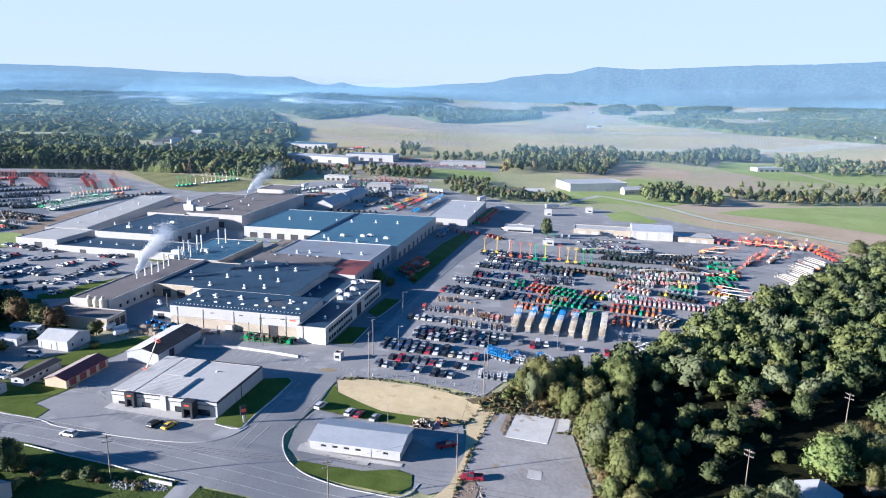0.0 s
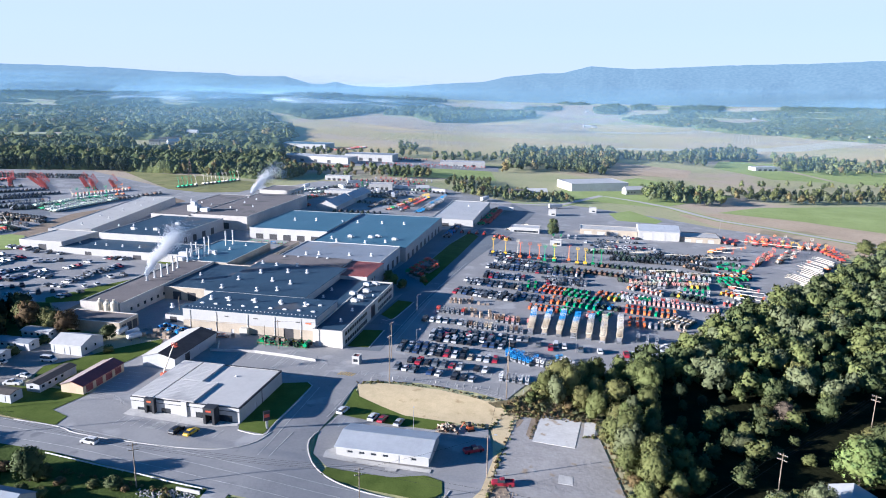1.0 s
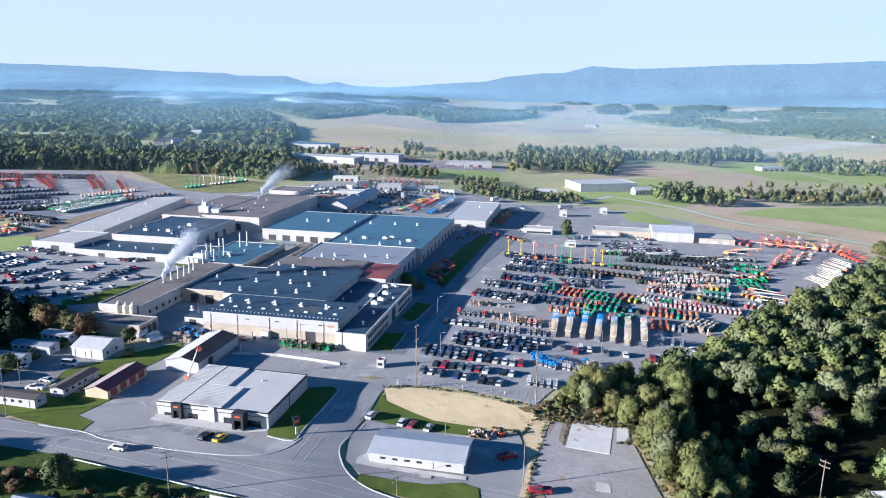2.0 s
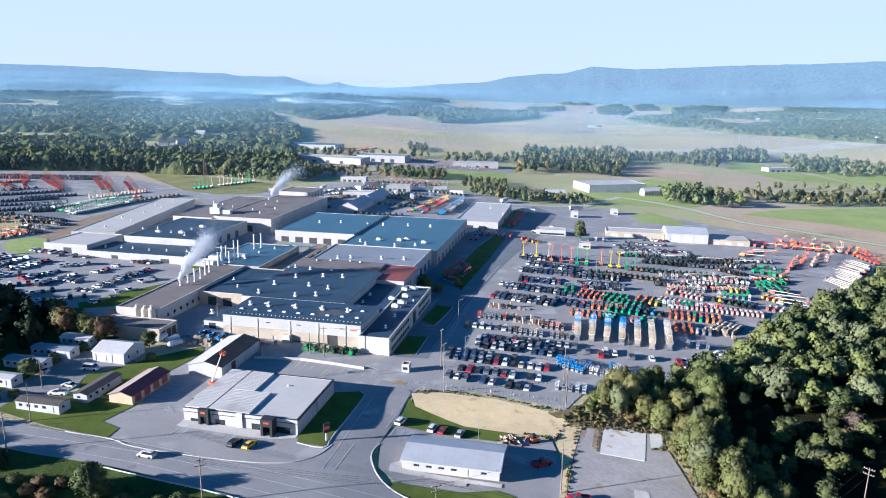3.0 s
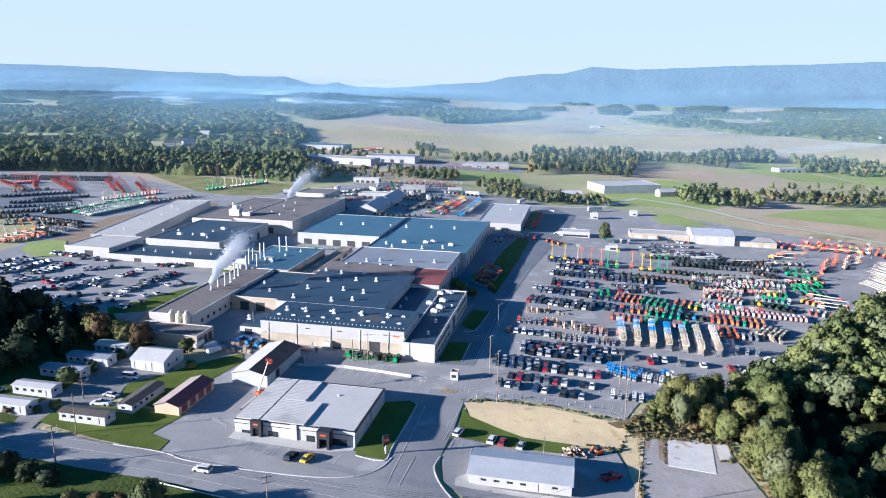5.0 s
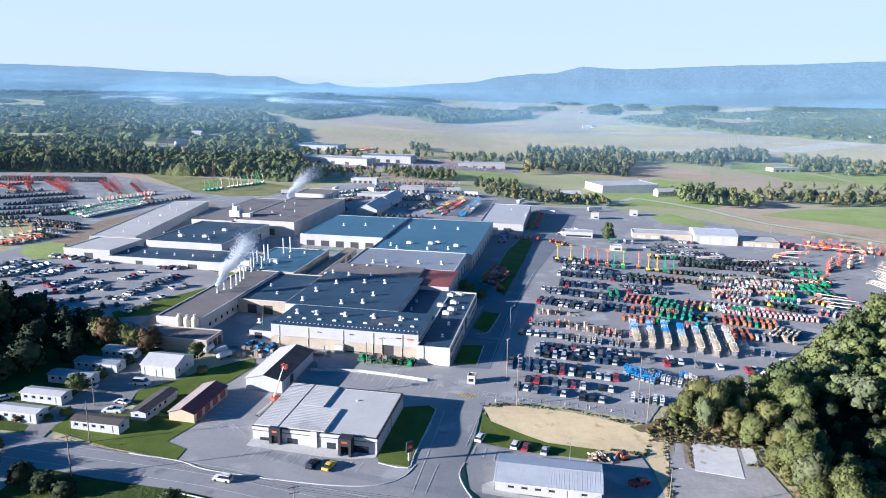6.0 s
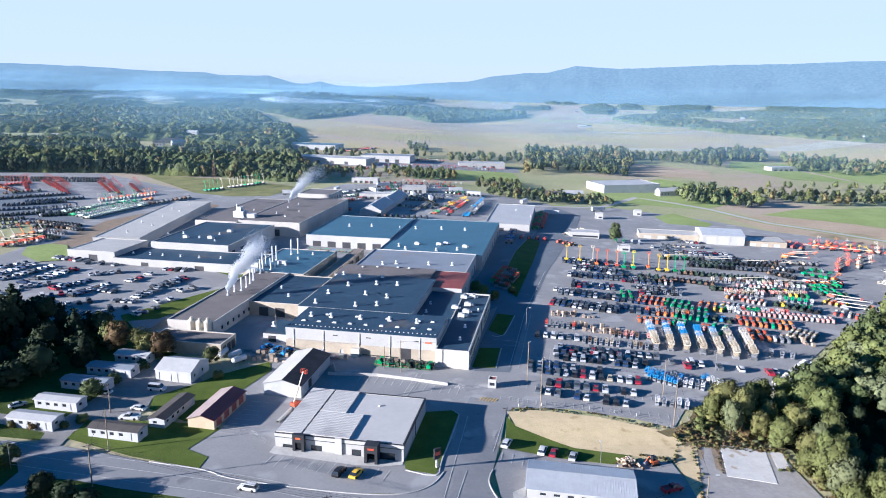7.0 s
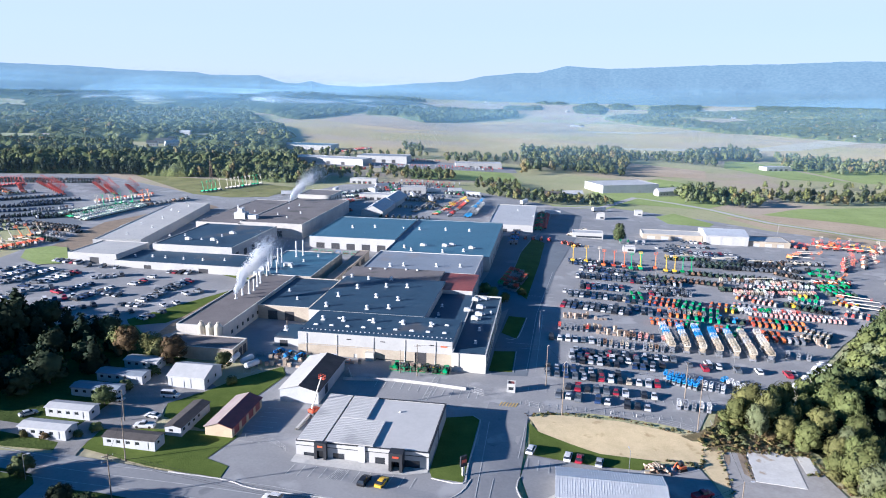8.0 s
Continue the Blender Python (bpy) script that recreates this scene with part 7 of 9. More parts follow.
far_rows("parked_machines", "dense rows of dark unfinished machines in the yard", (
    ("handler", ('forest', 'black', 'brown'), 57.8, 363.9, 69.0, 360.5, 3),
    ("handler", ('black', 'grey', 'forest'), 94.5, 389.3, 107.8, 388.2, 2.8),
    ("handler", ('black', 'grey'), 108.5, 385.7, 134.9, 381.1, 2.4),
    ("handler", ('forest', 'brown', 'black'), 133.4, 376.0, 140.9, 366.2, 2.8),
    ("handler", ('forest',), 92.8, 369.0, 113.2, 364.3, 3),
    ("handler", ('forest', 'black'), 114.3, 365.5, 137.0, 352.4, 2.8),
    ("handler", ('black', 'steel'), 155.9, 384.8, 165.8, 382.2, 3),
    ("handler", ('scarlet', 'orange'), 32.8, 445.6, 38.9, 437.6, 4),
    ("handler", ('black', 'grey', 'forest'), 84.7, 406.7, 111.0, 404.2, 3),
    ("handler", ('black', 'forest'), 111.8, 397.0, 141.8, 389.7, 2.8),
    ("handler", ('black', 'brown', 'forest'), 55.8, 355.7, 69.9, 352.8, 2.8),
    ("handler", ('forest', 'grey', 'brown'), 81.5, 372.5, 93.2, 370.2, 2.8),
    ("handler", ('forest', 'black', 'pale'), 87.2, 342.9, 117.1, 338.9, 3.2),
    ("handler", ('brown', 'black', 'steel'), 137.9, 396.1, 147.2, 380.0, 3),
    ("scissor", ('white', 'pale', 'pink'), 106.6, 352.4, 134.1, 344.7, 2.4),
    ("scissor", ('pink', 'white', 'orange'), 90.6, 336.2, 106.4, 331.9, 2.2),
    ("scissor", ('steel', 'white', 'green'), 111.6, 325.8, 124.3, 320.6, 2.4),
))
far_rows("parked_machines", "scattered machines at the back of the works", (
    ("handler", ('pale', 'forest', 'steel'), -118.0, 607.3, -70.9, 641.9, 4),
    ("handler", ('green', 'scarlet', 'white', 'steel'), -94.2, 667.1, -34.6, 674.5, 5),
    ("handler", ('steel', 'grey', 'forest'), -69.4, 617.5, -34.2, 609.7, 4),
    ("handler", ('grey', 'forest', 'tan'), -70.7, 564.5, -45.3, 558.6, 4),
    ("handler", ('steel', 'pale', 'scarlet'), -29.2, 645.9, 1.8, 632.9, 4),
    ("handler", ('scarlet', 'brown'), -124.9, 559.7, -110.3, 586.4, 4),
    ("scissor", ('orange', 'yellow', 'grey'), -34.0, 573.0, -14.1, 616.6, 5),
    ("handler", ('grey', 'brown', 'forest'), -84.5, 519.9, -50.5, 516.4, 4),
    ("scissor", ('scarlet', 'white'), -69.7, 715.4, -11.8, 708.3, 5),
    ("scissor", ('steel', 'blue'), -15.8, 550.9, 0.9, 615.8, 3),
    ("scissor", ('green', 'orange', 'white'), 71.4, 453.7, 85.7, 450.6, 4),
    ("handler", ('scarlet', 'cream'), 44.6, 474.3, 57.8, 493.7, 4),
    ("handler", ('brown', 'forest'), -379.7, 574.3, -363.4, 592.2, 5),
    ("handler", ('forest', 'black', 'grey'), -311.9, 497.1, -288.7, 511.2, 4),
    ("handler", ('grey', 'brown'), -260.6, 539.1, -239.5, 577.5, 4),
    ("handler", ('white', 'steel'), -236.0, 525.6, -231.7, 551.2, 3),
    ("handler", ('grey', 'steel'), -315.8, 457.4, -301.2, 468.3, 4),
    ("scissor", ('steel', 'white'), -230.6, 433.0, -222.5, 483.8, 2.4),
    ("mast", ('scarlet',), -403.3, 617.5, -393.4, 633.5, 3),
    ("scissor", ('orange', 'tan'), -298.0, 551.5, -271.0, 593.0, 3),
    ("scissor", ('orange', 'scarlet'), -280.9, 398.9, -270.7, 416.8, 3),
))
far_rows("parked_machines", "red and white machines parked round the distant warehouses", (
    ("handler", ("scarlet", "scarlet", "pink"), -168, 813, -112, 818, 3.2),
    ("handler", ("scarlet", "pink", "scarlet"), -166, 821, -112, 827, 3.2),
    ("handler", ("scarlet", "orange"), -163, 1034, -128, 1100, 4.0),
    ("handler", ("scarlet", "white", "orange"), -155, 1030, -118, 1098, 4.0),
    ("handler", ("scarlet", "white", "grey"), -75, 942, -40, 939, 3.4),
    ("handler", ("white", "scarlet", "steel"), -72, 930, -30, 926, 3.4),
    ("scissor", ("scarlet", "white", "scarlet", "steel"), -95, 846, 40, 854, 4.0),
    ("scissor", ("scarlet", "white", "scarlet", "steel"), -110, 858, -20, 866, 4.0),
    ("scissor", ("scarlet", "white", "scarlet", "steel"), -20, 868, 55, 876, 4.0),
    ("scissor", ("scarlet", "white", "scarlet", "steel"), -120, 935, -40, 943, 4.0),
    ("scissor", ("scarlet", "white", "scarlet", "steel"), -60, 925, -20, 933, 4.0),
))
far_rows("parked_machines", "close-packed frames and part-built machines between the rows", (
    ("scissor", ('steel', 'white', 'cream', 'brown'), 93.4, 357.8, 130.2, 350.4, 2.0),
    ("scissor", ('cream', 'pink', 'steel', 'tan'), 91.1, 333.1, 128.3, 333.9, 2.0),
    ("scissor", ('pink', 'scarlet', 'white', 'green'), 78.7, 307.2, 103.1, 304.0, 1.9),
    ("handler", ('green', 'yellow', 'forest'), 106.1, 318.4, 118.8, 312.7, 2.5),
    ("handler", ('black', 'grey', 'forest'), 97.6, 394.7, 118.9, 391.3, 2.4),
    ("scissor", ('steel', 'grey', 'black'), 48.2, 336.8, 66.6, 331.6, 1.9),
    ("scissor", ('orange', 'steel', 'tan'), 41.0, 303.8, 59.1, 299.1, 2.0),
    ("scissor", ('tan', 'brown', 'cream', 'steel'), 4.2, 266.1, 26.0, 260.4, 2.0),
    ("scissor", ('tan', 'brown', 'pink'), 17.6, 273.5, 34.4, 268.4, 2.0),
    ("car", ('white', 'silver', 'grey', 'white'), 5.0, 258.5, 27.0, 252.5, 2.8),
    ("car", ('black', 'grey', 'navy', 'silver', 'red'), 25.0, 398.5, 62.0, 391.0, 2.7),
    ("car", ('black', 'grey', 'white', 'navy'), 49.0, 367.0, 60.0, 364.0, 2.7),
    ("car", ('black', 'grey', 'silver', 'red'), 46.0, 355.0, 58.0, 352.0, 2.7),
    ("car", ('black', 'grey', 'navy', 'white'), 33.0, 322.0, 44.0, 318.0, 2.7),
    ("car", ('grey', 'black', 'white', 'silver', 'red'), 92.0, 430.0, 130.0, 424.0, 2.8),
    ("car", ('grey', 'black', 'tan', 'silver'), 100.0, 447.0, 124.0, 442.0, 2.8),
    ("handler", ('black', 'grey', 'brown'), 120.0, 404.0, 150.0, 398.0, 2.6),
    ("handler", ('steel', 'cream', 'grey'), 150.0, 402.0, 172.0, 398.0, 3.4),
))
far_rows("parked_machines", "jumble of machines, trucks and steel at the back of the works", (
    ("handler", ('steel', 'white', 'scarlet', 'grey'), -112, 640, -60, 664, 4.0),
    ("handler", ('green', 'orange', 'white', 'grey'), -90, 684, -20, 690, 4.5),
    ("scissor", ('scarlet', 'steel', 'brown'), -122, 572, -96, 606, 2.4),
    ("scissor", ('brown', 'scarlet', 'grey', 'green'), -128, 540, -112, 578, 2.4),
    ("handler", ('grey', 'brown', 'black', 'steel'), -80, 600, -42, 592, 3.4),
    ("car", ('white', 'grey', 'navy', 'silver'), -66, 634, -26, 626, 3.2),
    ("car", ('grey', 'black', 'tan'), -60, 545, -46, 590, 3.4),
    ("scissor", ('steel', 'grey', 'white'), -14, 540, -2, 590, 2.4),
    ("handler", ('forest', 'steel', 'yellow'), -56, 620, -38, 560, 5.0),
    ("scissor", ('scarlet', 'scarlet', 'grey'), -3, 520, 6, 560, 2.6),
    ("handler", ('scarlet', 'steel'), -104, 700, -30, 700, 5.0),
))
far_rows("parked_machines", "dark rows added for west yard shade, with frames and cars", (
    # the first four dark rows are added to stand in for shade on the yard
    ("handler", ('black', 'navy', 'grey', 'brown'), -374, 548, -336, 578, 3.0),
    ("handler", ('black', 'grey', 'navy'), -354, 520, -320, 544, 2.8),
    ("car", ('black', 'navy', 'grey', 'silver'), -348, 503, -322, 518, 2.9),
    ("handler", ('black', 'brown', 'steel'), -336, 464, -314, 476, 2.8),
    ("scissor", ('steel', 'grey', 'brown', 'navy'), -322, 508, -304, 528, 2.2),
    ("scissor", ('brown', 'grey', 'steel'), -286, 440, -266, 432, 2.2),
    ("handler", ('forest', 'green', 'black'), -280, 428, -266, 420, 2.6),
    ("car", ('navy', 'black', 'silver', 'grey', 'white'), -236, 330, -230, 352, 3.0),
    ("car", ('navy', 'black', 'silver', 'red', 'white'), -206, 312, -199, 330, 3.0),
    ("car", ('navy', 'grey', 'silver', 'white'), -254, 343, -248, 362, 3.0),
))

# ---- roof fittings ----
VENT_WHITE = mat("white_vent_sheet", (0.62, 0.62, 0.61), (0.5, 0.5, 0.49), 0.45, 2, 0.4, 0, world_space=False)


def vent_mesh(s):
    bm = bmesh.new()
    box(bm, -0.7 * s, 0.7 * s, -0.7 * s, 0.7 * s, 0, 0.35 * s)
    tube(bm, (0, 0, 0.35 * s), (0, 0, 1.25 * s), 0.42 * s, n=10)
    tube(bm, (0, 0, 1.2 * s), (0, 0, 1.45 * s), 0.68 * s, 0.62 * s, n=10)
    tube(bm, (0, 0, 1.45 * s), (0, 0, 1.7 * s), 0.62 * s, 0.2 * s, n=10)
    return mesh_of("roof_vent", bm, VENT_WHITE)


def dome_mesh():
    bm = bmesh.new()
    frustum(bm, (-0.85, 0.85, -0.55, 0.55), (-0.6, 0.6, -0.35, 0.35), 0.0, 0.45)
    bmesh.ops.bevel(bm, geom=bm.edges[:], offset=0.06, segments=1, affect="EDGES")
    return mesh_of("skylight", bm, VENT_WHITE)


def cooler_mesh():
    bm = boxes((-1.3, 1.3, -0.9, 0.9, 0.25, 1.5), (-1.1, -0.9, -0.9, 0.9, 0, 0.25), (0.9, 1.1, -0.9, 0.9, 0, 0.25), (1.3, 2.3, -0.4, 0.4, 0.4, 1.0))
    tube(bm, (0, 0, 1.5), (0, 0, 1.72), 0.6, n=12)
    return mesh_of("rooftop_cooler", bm, VENT_WHITE)


VENT, BIG_VENT, DOME, COOLER = vent_mesh(0.75), vent_mesh(1.05), dome_mesh(), cooler_mesh()


def fit_roof(b, kind, *spots, turn=0):
    """Fittings on the roof of building b, at world places."""
    inv = b.matrix_basis.inverted()
    for x, y in spots:
        p = inv @ Vector((x, y, 0))
        ob = new(kind.name, kind)
        ob.parent = b
        ob.matrix_local = pose(p.x, p.y, b["top"] - 0.02, 0, 0, turn)


fit_roof(hall_a, BIG_VENT, (-109.6, 262.1 - 5), (-98, 268), (-90.5, 266.5), (-79.6, 264.5), (-68.9, 262.5), (-59, 260))
fit_roof(hall_a2, BIG_VENT, (-98.5, 283.4), (-95, 296.5), (-82.7, 279.4), (-79.7, 294.6), (-74.4, 280.2), (-70.9, 290.4), (-88, 308), (-76, 309.6), (-67.1, 308.7))
fit_roof(hall_a3, BIG_VENT, (-91.6, 326), (-84, 322), (-74, 321))
fit_roof(annex2, VENT, (-53.3, 291.3), (-55.3, 280.5), (-56.5, 274.3))
fit_roof(hall_b, BIG_VENT, (-75, 350.1), (-68.5, 350.9), (-52.6, 349.2), (-41.2, 348.3), (-84, 340.3), (-77.1, 340.4), (-67.3, 339.3), (-62.1, 337.6))
fit_roof(hall_c2, BIG_VENT, (-99.5, 445), (-85.8, 445.3))
fit_roof(hall_c, BIG_VENT, (-68.2, 442), (-58.4, 442), (-42.5, 440.9), (-28.2, 437.9), (-68, 393), (-64.4, 385.8), (-47.8, 382.3), (-36.5, 384))
fit_roof(hall_c, COOLER, (-58, 397), (-46, 396), (-42, 398), (-31.9, 390.3))
fit_roof(annex, COOLER, (-43.6, 286), (-39.6, 281), (-38.2, 290), (-41.8, 276), (-35.3, 301), (-39, 300))
fit_roof(annex, VENT, (-41.2, 264), (-44, 251), (-34.5, 283))
fit_roof(west_low, VENT, (-205, 377), (-196, 376), (-189, 374), (-179, 371), (-169, 369), (-158, 368))
fit_roof(west_up, VENT, (-190.7, 413.3), (-199, 412), (-178.6, 402), (-168, 394), (-170, 411.4))
fit_roof(west_up, COOLER, (-186, 402), (-172, 400), (-166, 418))
fit_roof(west_light2, VENT, (-225, 420), (-218, 440), (-228, 450), (-222, 470), (-218, 490), (-226, 500), (-219, 515))
fit_roof(north_hall, VENT, (-146.5, 497.5), (-150, 521), (-141.4, 511.4), (-142.3, 463.1), (-150, 475), (-136, 480))
fit_roof(north_hall2, VENT, (-175, 475), (-168, 490), (-178, 500))
fit_roof(shop_d3, VENT, (-117, 312), (-112, 300))
fit_roof(shop_d2, VENT, (-118, 362), (-112, 372), (-122, 350))
fit_roof(white_hall, VENT, (18, 535), (25, 510))


def dome_rows():
    for k in range(9):
        ob = new("skylight", DOME)
        ob.parent = hall_a
        ob.matrix_local = pose(4 + 5.8 * k, 7.5, hall_a["top"] - 0.02)
        if k % 2 == 0:
            ob = new("skylight", DOME)
            ob.parent = hall_a
            ob.matrix_local = pose(10 + 5.8 * k if k < 8 else 50, 15.5, hall_a["top"] - 0.02)
    anchor = mesh_of("roof_anchor", boxes((-0.18, 0.18, -0.18, 0.18, 0, 0.22)), VENT_WHITE)
    for k in range(34):
        ob = new("roof_anchor", anchor)
        ob.parent = hall_a
        ob.matrix_local = pose(1.2 + 1.58 * k, 2.6, hall_a["top"] - 0.02)


dome_rows()


def stack_set():
    """Exhaust stacks and ducts on the paint shop."""
    for b, spots in ((shop_d, [(-136.5, 299, 4), (-135, 304, 3.5)]), (shop_d, [(-132.6, 305.9, 6), (-131.7, 311, 5), (-131.5, 317, 7), (-131.2, 322, 5)]), (shop_d2, [(-130.7, 334, 7), (-130.4, 338, 6), (-131.9, 344, 8), (-131.3, 349, 7), (-129.6, 357, 8), (-128.3, 360, 7.5), (-123, 372, 8), (-120, 375, 8), (-127.4, 341, 6), (-126.5, 346, 6)])):
        inv = b.matrix_basis.inverted()
        for x, y, h in spots:
            p = inv @ Vector((x, y, 0))
            bm = bmesh.new()
            z = b["top"] - 0.05
            tube(bm, (p.x, p.y, z), (p.x, p.y, z + h), 0.38, n=10)
            tube(bm, (p.x, p.y, z), (p.x, p.y, z + 0.5), 0.7, 0.5, n=10)
            tube(bm, (p.x, p.y, z + h - 0.3), (p.x, p.y, z + h), 0.46, n=10)
            part("exhaust_stack", bm, VENT_WHITE, b)
    inv = shop_d2.matrix_basis.inverted()
    z = shop_d2["top"]
    for x, y, w, d, h in ((-135, 336, 4, 3, 2.2), (-136, 345, 5, 3, 2.6), (-124, 352, 4, 2.5, 1.8)):
        p = inv @ Vector((x, y, 0))
        part("air_handler", boxes((p.x - w / 2, p.x + w / 2, p.y - d / 2, p.y + d / 2, z + 0.4, z + h), (p.x - w / 2, p.x - w / 2 + 0.3, p.y - d / 2, p.y + d / 2, z - 0.02, z + 0.4), (p.x + w / 2 - 0.3, p.x + w / 2, p.y - d / 2, p.y + d / 2, z - 0.02, z + 0.4)), VENT_WHITE, shop_d2)


stack_set()


def silo(x, y, h):
    s = thing("silo", pose(x, y, gz(x, y)), "cream steel silo with a conical top", "silo", "silos by the paint shop")
    bm = bmesh.new()
    tube(bm, (0, 0, 0), (0, 0, h), 1.35, n=16)
    part("tank", bm, PAINTS["cream"], s)
    bm = bmesh.new()
    tube(bm, (0, 0, h), (0, 0, h + 0.9), 1.4, 0.5, n=16)
    tube(bm, (0, 0, h + 0.9), (0, 0, h + 1.5), 0.5, n=10)
    part("cap", bm, PAINTS["cream"], s)


for sx, sy, sh in ((-140.3, 263.2, 7.2), (-137.2, 262.5, 6.9), (-134.2, 261.8, 7.3)):
    silo(sx, sy, sh)


def roof_plant():
    """The white filter house on the north hall."""
    x, y = -170, 462
    t = thing("filter_house", pose(x, y, gz(x, y) + 8.0, 0, 0, TURN_UV), "white filter units and ducts on the hall roof", "roof plant")
    part("filter_box", boxes((-4, 3, -3, 3, 0, 4), (-2, 1, -2, 2, 4, 6.5)), VENT_WHITE, t)
    part("filter_box", boxes((4, 10, -2, 2, 0, 2.6)), VENT_WHITE, t)
    bm = bmesh.new()
    tube(bm, (-1, 0, 5.5), (5, 0, 2.6), 0.5, n=8)
    tube(bm, (-3, 1, 4), (-3, 1, 8), 0.4, n=8)
    part("duct", bm, VENT_WHITE, t)


roof_plant()


STEAM = mat("white_steam", (0.95, 0.95, 0.95), (0.92, 0.92, 0.92), 1.0, 1.0, 0.3, 0, spec=0.0)


def steam(x, y, z, dx, dy, dz, r0, r1, n, seed):
    """A drifting plume of steam over a stack, of very many small droplets clumps that thin out upwards."""
    rng = random.Random(seed)
    verts, faces = [], []
    for k in range(n):
        f = rng.random() ** 1.15
        r = r0 + (r1 - r0) * f
        c = Vector((x + dx * f ** 1.2, y + dy * f, z + dz * f ** 0.9))
        c += Vector((noise.noise((f * 5, seed, 0)), noise.noise((f * 5, seed, 9)), 0)) * r * 0.9
        puff = noise.noise_vector((f * 9, k % 7, seed)) * r * 0.8
        c += puff + Vector([max(-1.9, min(1.9, rng.gauss(0, 1))) for _ in range(3)]) * r * (0.3 + 0.25 * f)
        q = rng.uniform(0.08, 0.17) * (1.2 - 0.55 * f)
        i = len(verts)
        verts += [(c.x + q, c.y, c.z - q * 0.6), (c.x - q, c.y + q, c.z - q * 0.6), (c.x - q, c.y - q, c.z - q * 0.6), (c.x, c.y, c.z + q)]
        faces += [(i, i + 2, i + 1), (i, i + 1, i + 3), (i + 1, i + 2, i + 3), (i + 2, i, i + 3)]
    me = bpy.data.meshes.new("steam_plume")
    me.from_pydata(verts, [], faces)
    me.materials.append(STEAM)
    tagged(new("steam_plume", me), "white steam drifting from the roof stacks", "steam", kind="stuff")


steam(-136.5, 299, gz(-136, 299) + 9.0, 15, 6, 19, 1.0, 4.6, 21000, 1)
steam(-149, 530, gz(-149, 530) + 11.5, 19, 8, 18, 1.8, 6.5, 16000, 2)

# ---- fittings on the assembly hall's front ----
def hall_front():
    """Pipes, downpipes, a box and a small sign plate along the street wall."""
    b = hall_a
    bm = bmesh.new()
    tube(bm, (1, -0.25, 5.0), (27, -0.25, 5.0), 0.13, n=6)
    part("wall_pipe", bm, TAN_BLOCK, b)
    for x in (3, 14, 27, 38, 48.5):
        bm = bmesh.new()
        tube(bm, (x, -0.2, 0.2), (x, -0.2, 8.8), 0.1, n=6)
        part("downpipe", bm, GALV, b)
    for x in (17.5, 29.5, 46.5):
        part("wall_vent", boxes((x, x + 1.6, -0.1, -0.02, 7.3, 7.6)), TRIM_DARK, b)
    part("sign_plate", boxes((50.3, 52.6, -0.1, -0.02, 7.0, 7.5)), PAINTS["orange"], b)
    part("wall_box", boxes((24.5, 27.5, -2.0, -0.06, 0.2, 3.8)), CREAM_WALL, b)
    part("kick_rail", boxes((28, 41, -0.16, -0.06, 1.0, 1.3)), TRIM_DARK, b)


hall_front()

# ---- showroom details ----
def showroom_details():
    b = showroom
    h = 4.8
    for x0, x1, y0, y1 in ((0.2, 6.9, 0.35, 27.2), (7.4, 14.6, 13.7, 27.2), (7.4, 19.8, 0.35, 13.5)):
        part("roof_panel", boxes((x0, x1, y0, y1, h - 0.15, h + 0.42)), PALE_ROOF, b)
        rib = boxes((x0, x1, -0.03, 0.03, h + 0.42, h + 0.45))
        me = mesh_of("roof_rib", rib, PALE_ROOF)
        c = y0 + 0.5
        while c < y1:
            ob = new("roof_rib", me)
            ob.parent = b
            ob.matrix_local = pose(0, c, 0)
            c += 0.9
    part("gutter", boxes((6.95, 7.35, 0.3, 27.2, h - 0.1, h + 0.12)), TRIM_DARK, b)
    part("fascia", boxes((-0.08, 34.08, -0.12, -0.02, 3.9, 4.7)), WHITE_ROOF, b)
    part("fascia_band", boxes((0, 34, -0.16, -0.12, 3.72, 3.9)), TRIM_DARK, b)
    for x0, x1, out in ((5.2, 8.3, 1.4), (24.6, 28.0, 3.0)):
        portal = part("entrance_portal", boxes((x0, x0 + 0.7, -out, -0.2, 0, 5.5), (x1 - 0.7, x1, -out, -0.2, 0, 5.5), (x0 + 0.7, x1 - 0.7, -out, -0.2, 3.4, 5.5)), TRIM_DARK, b, "dark grey entrance portal")
        part("glass_door", boxes((x0 + 0.7, x1 - 0.7, -0.6, -0.5, 0, 3.2)), GLASS, portal)
        part("sign_plate", boxes((x0 + 0.9, x1 - 0.9, -out - 0.06, -out, 4.3, 4.8)), PAINTS["orange"], portal)
    part("pillar", boxes((16.3, 18.0, -0.5, -0.17, 0, 5.2)), WHITE_ROOF, b)
    part("wall_trim", boxes((34.0, 34.08, 0, 27.6, 4.4, 4.75)), TRIM_DARK, b)
    part("downpipe", boxes((34.02, 34.14, 13.6, 13.8, 0, 4.5)), TRIM_DARK, b)
    part("roof_vent", boxes((22, 22.5, 20, 20.5, 4.5, 5.1)), VENT_WHITE, b)


showroom_details()

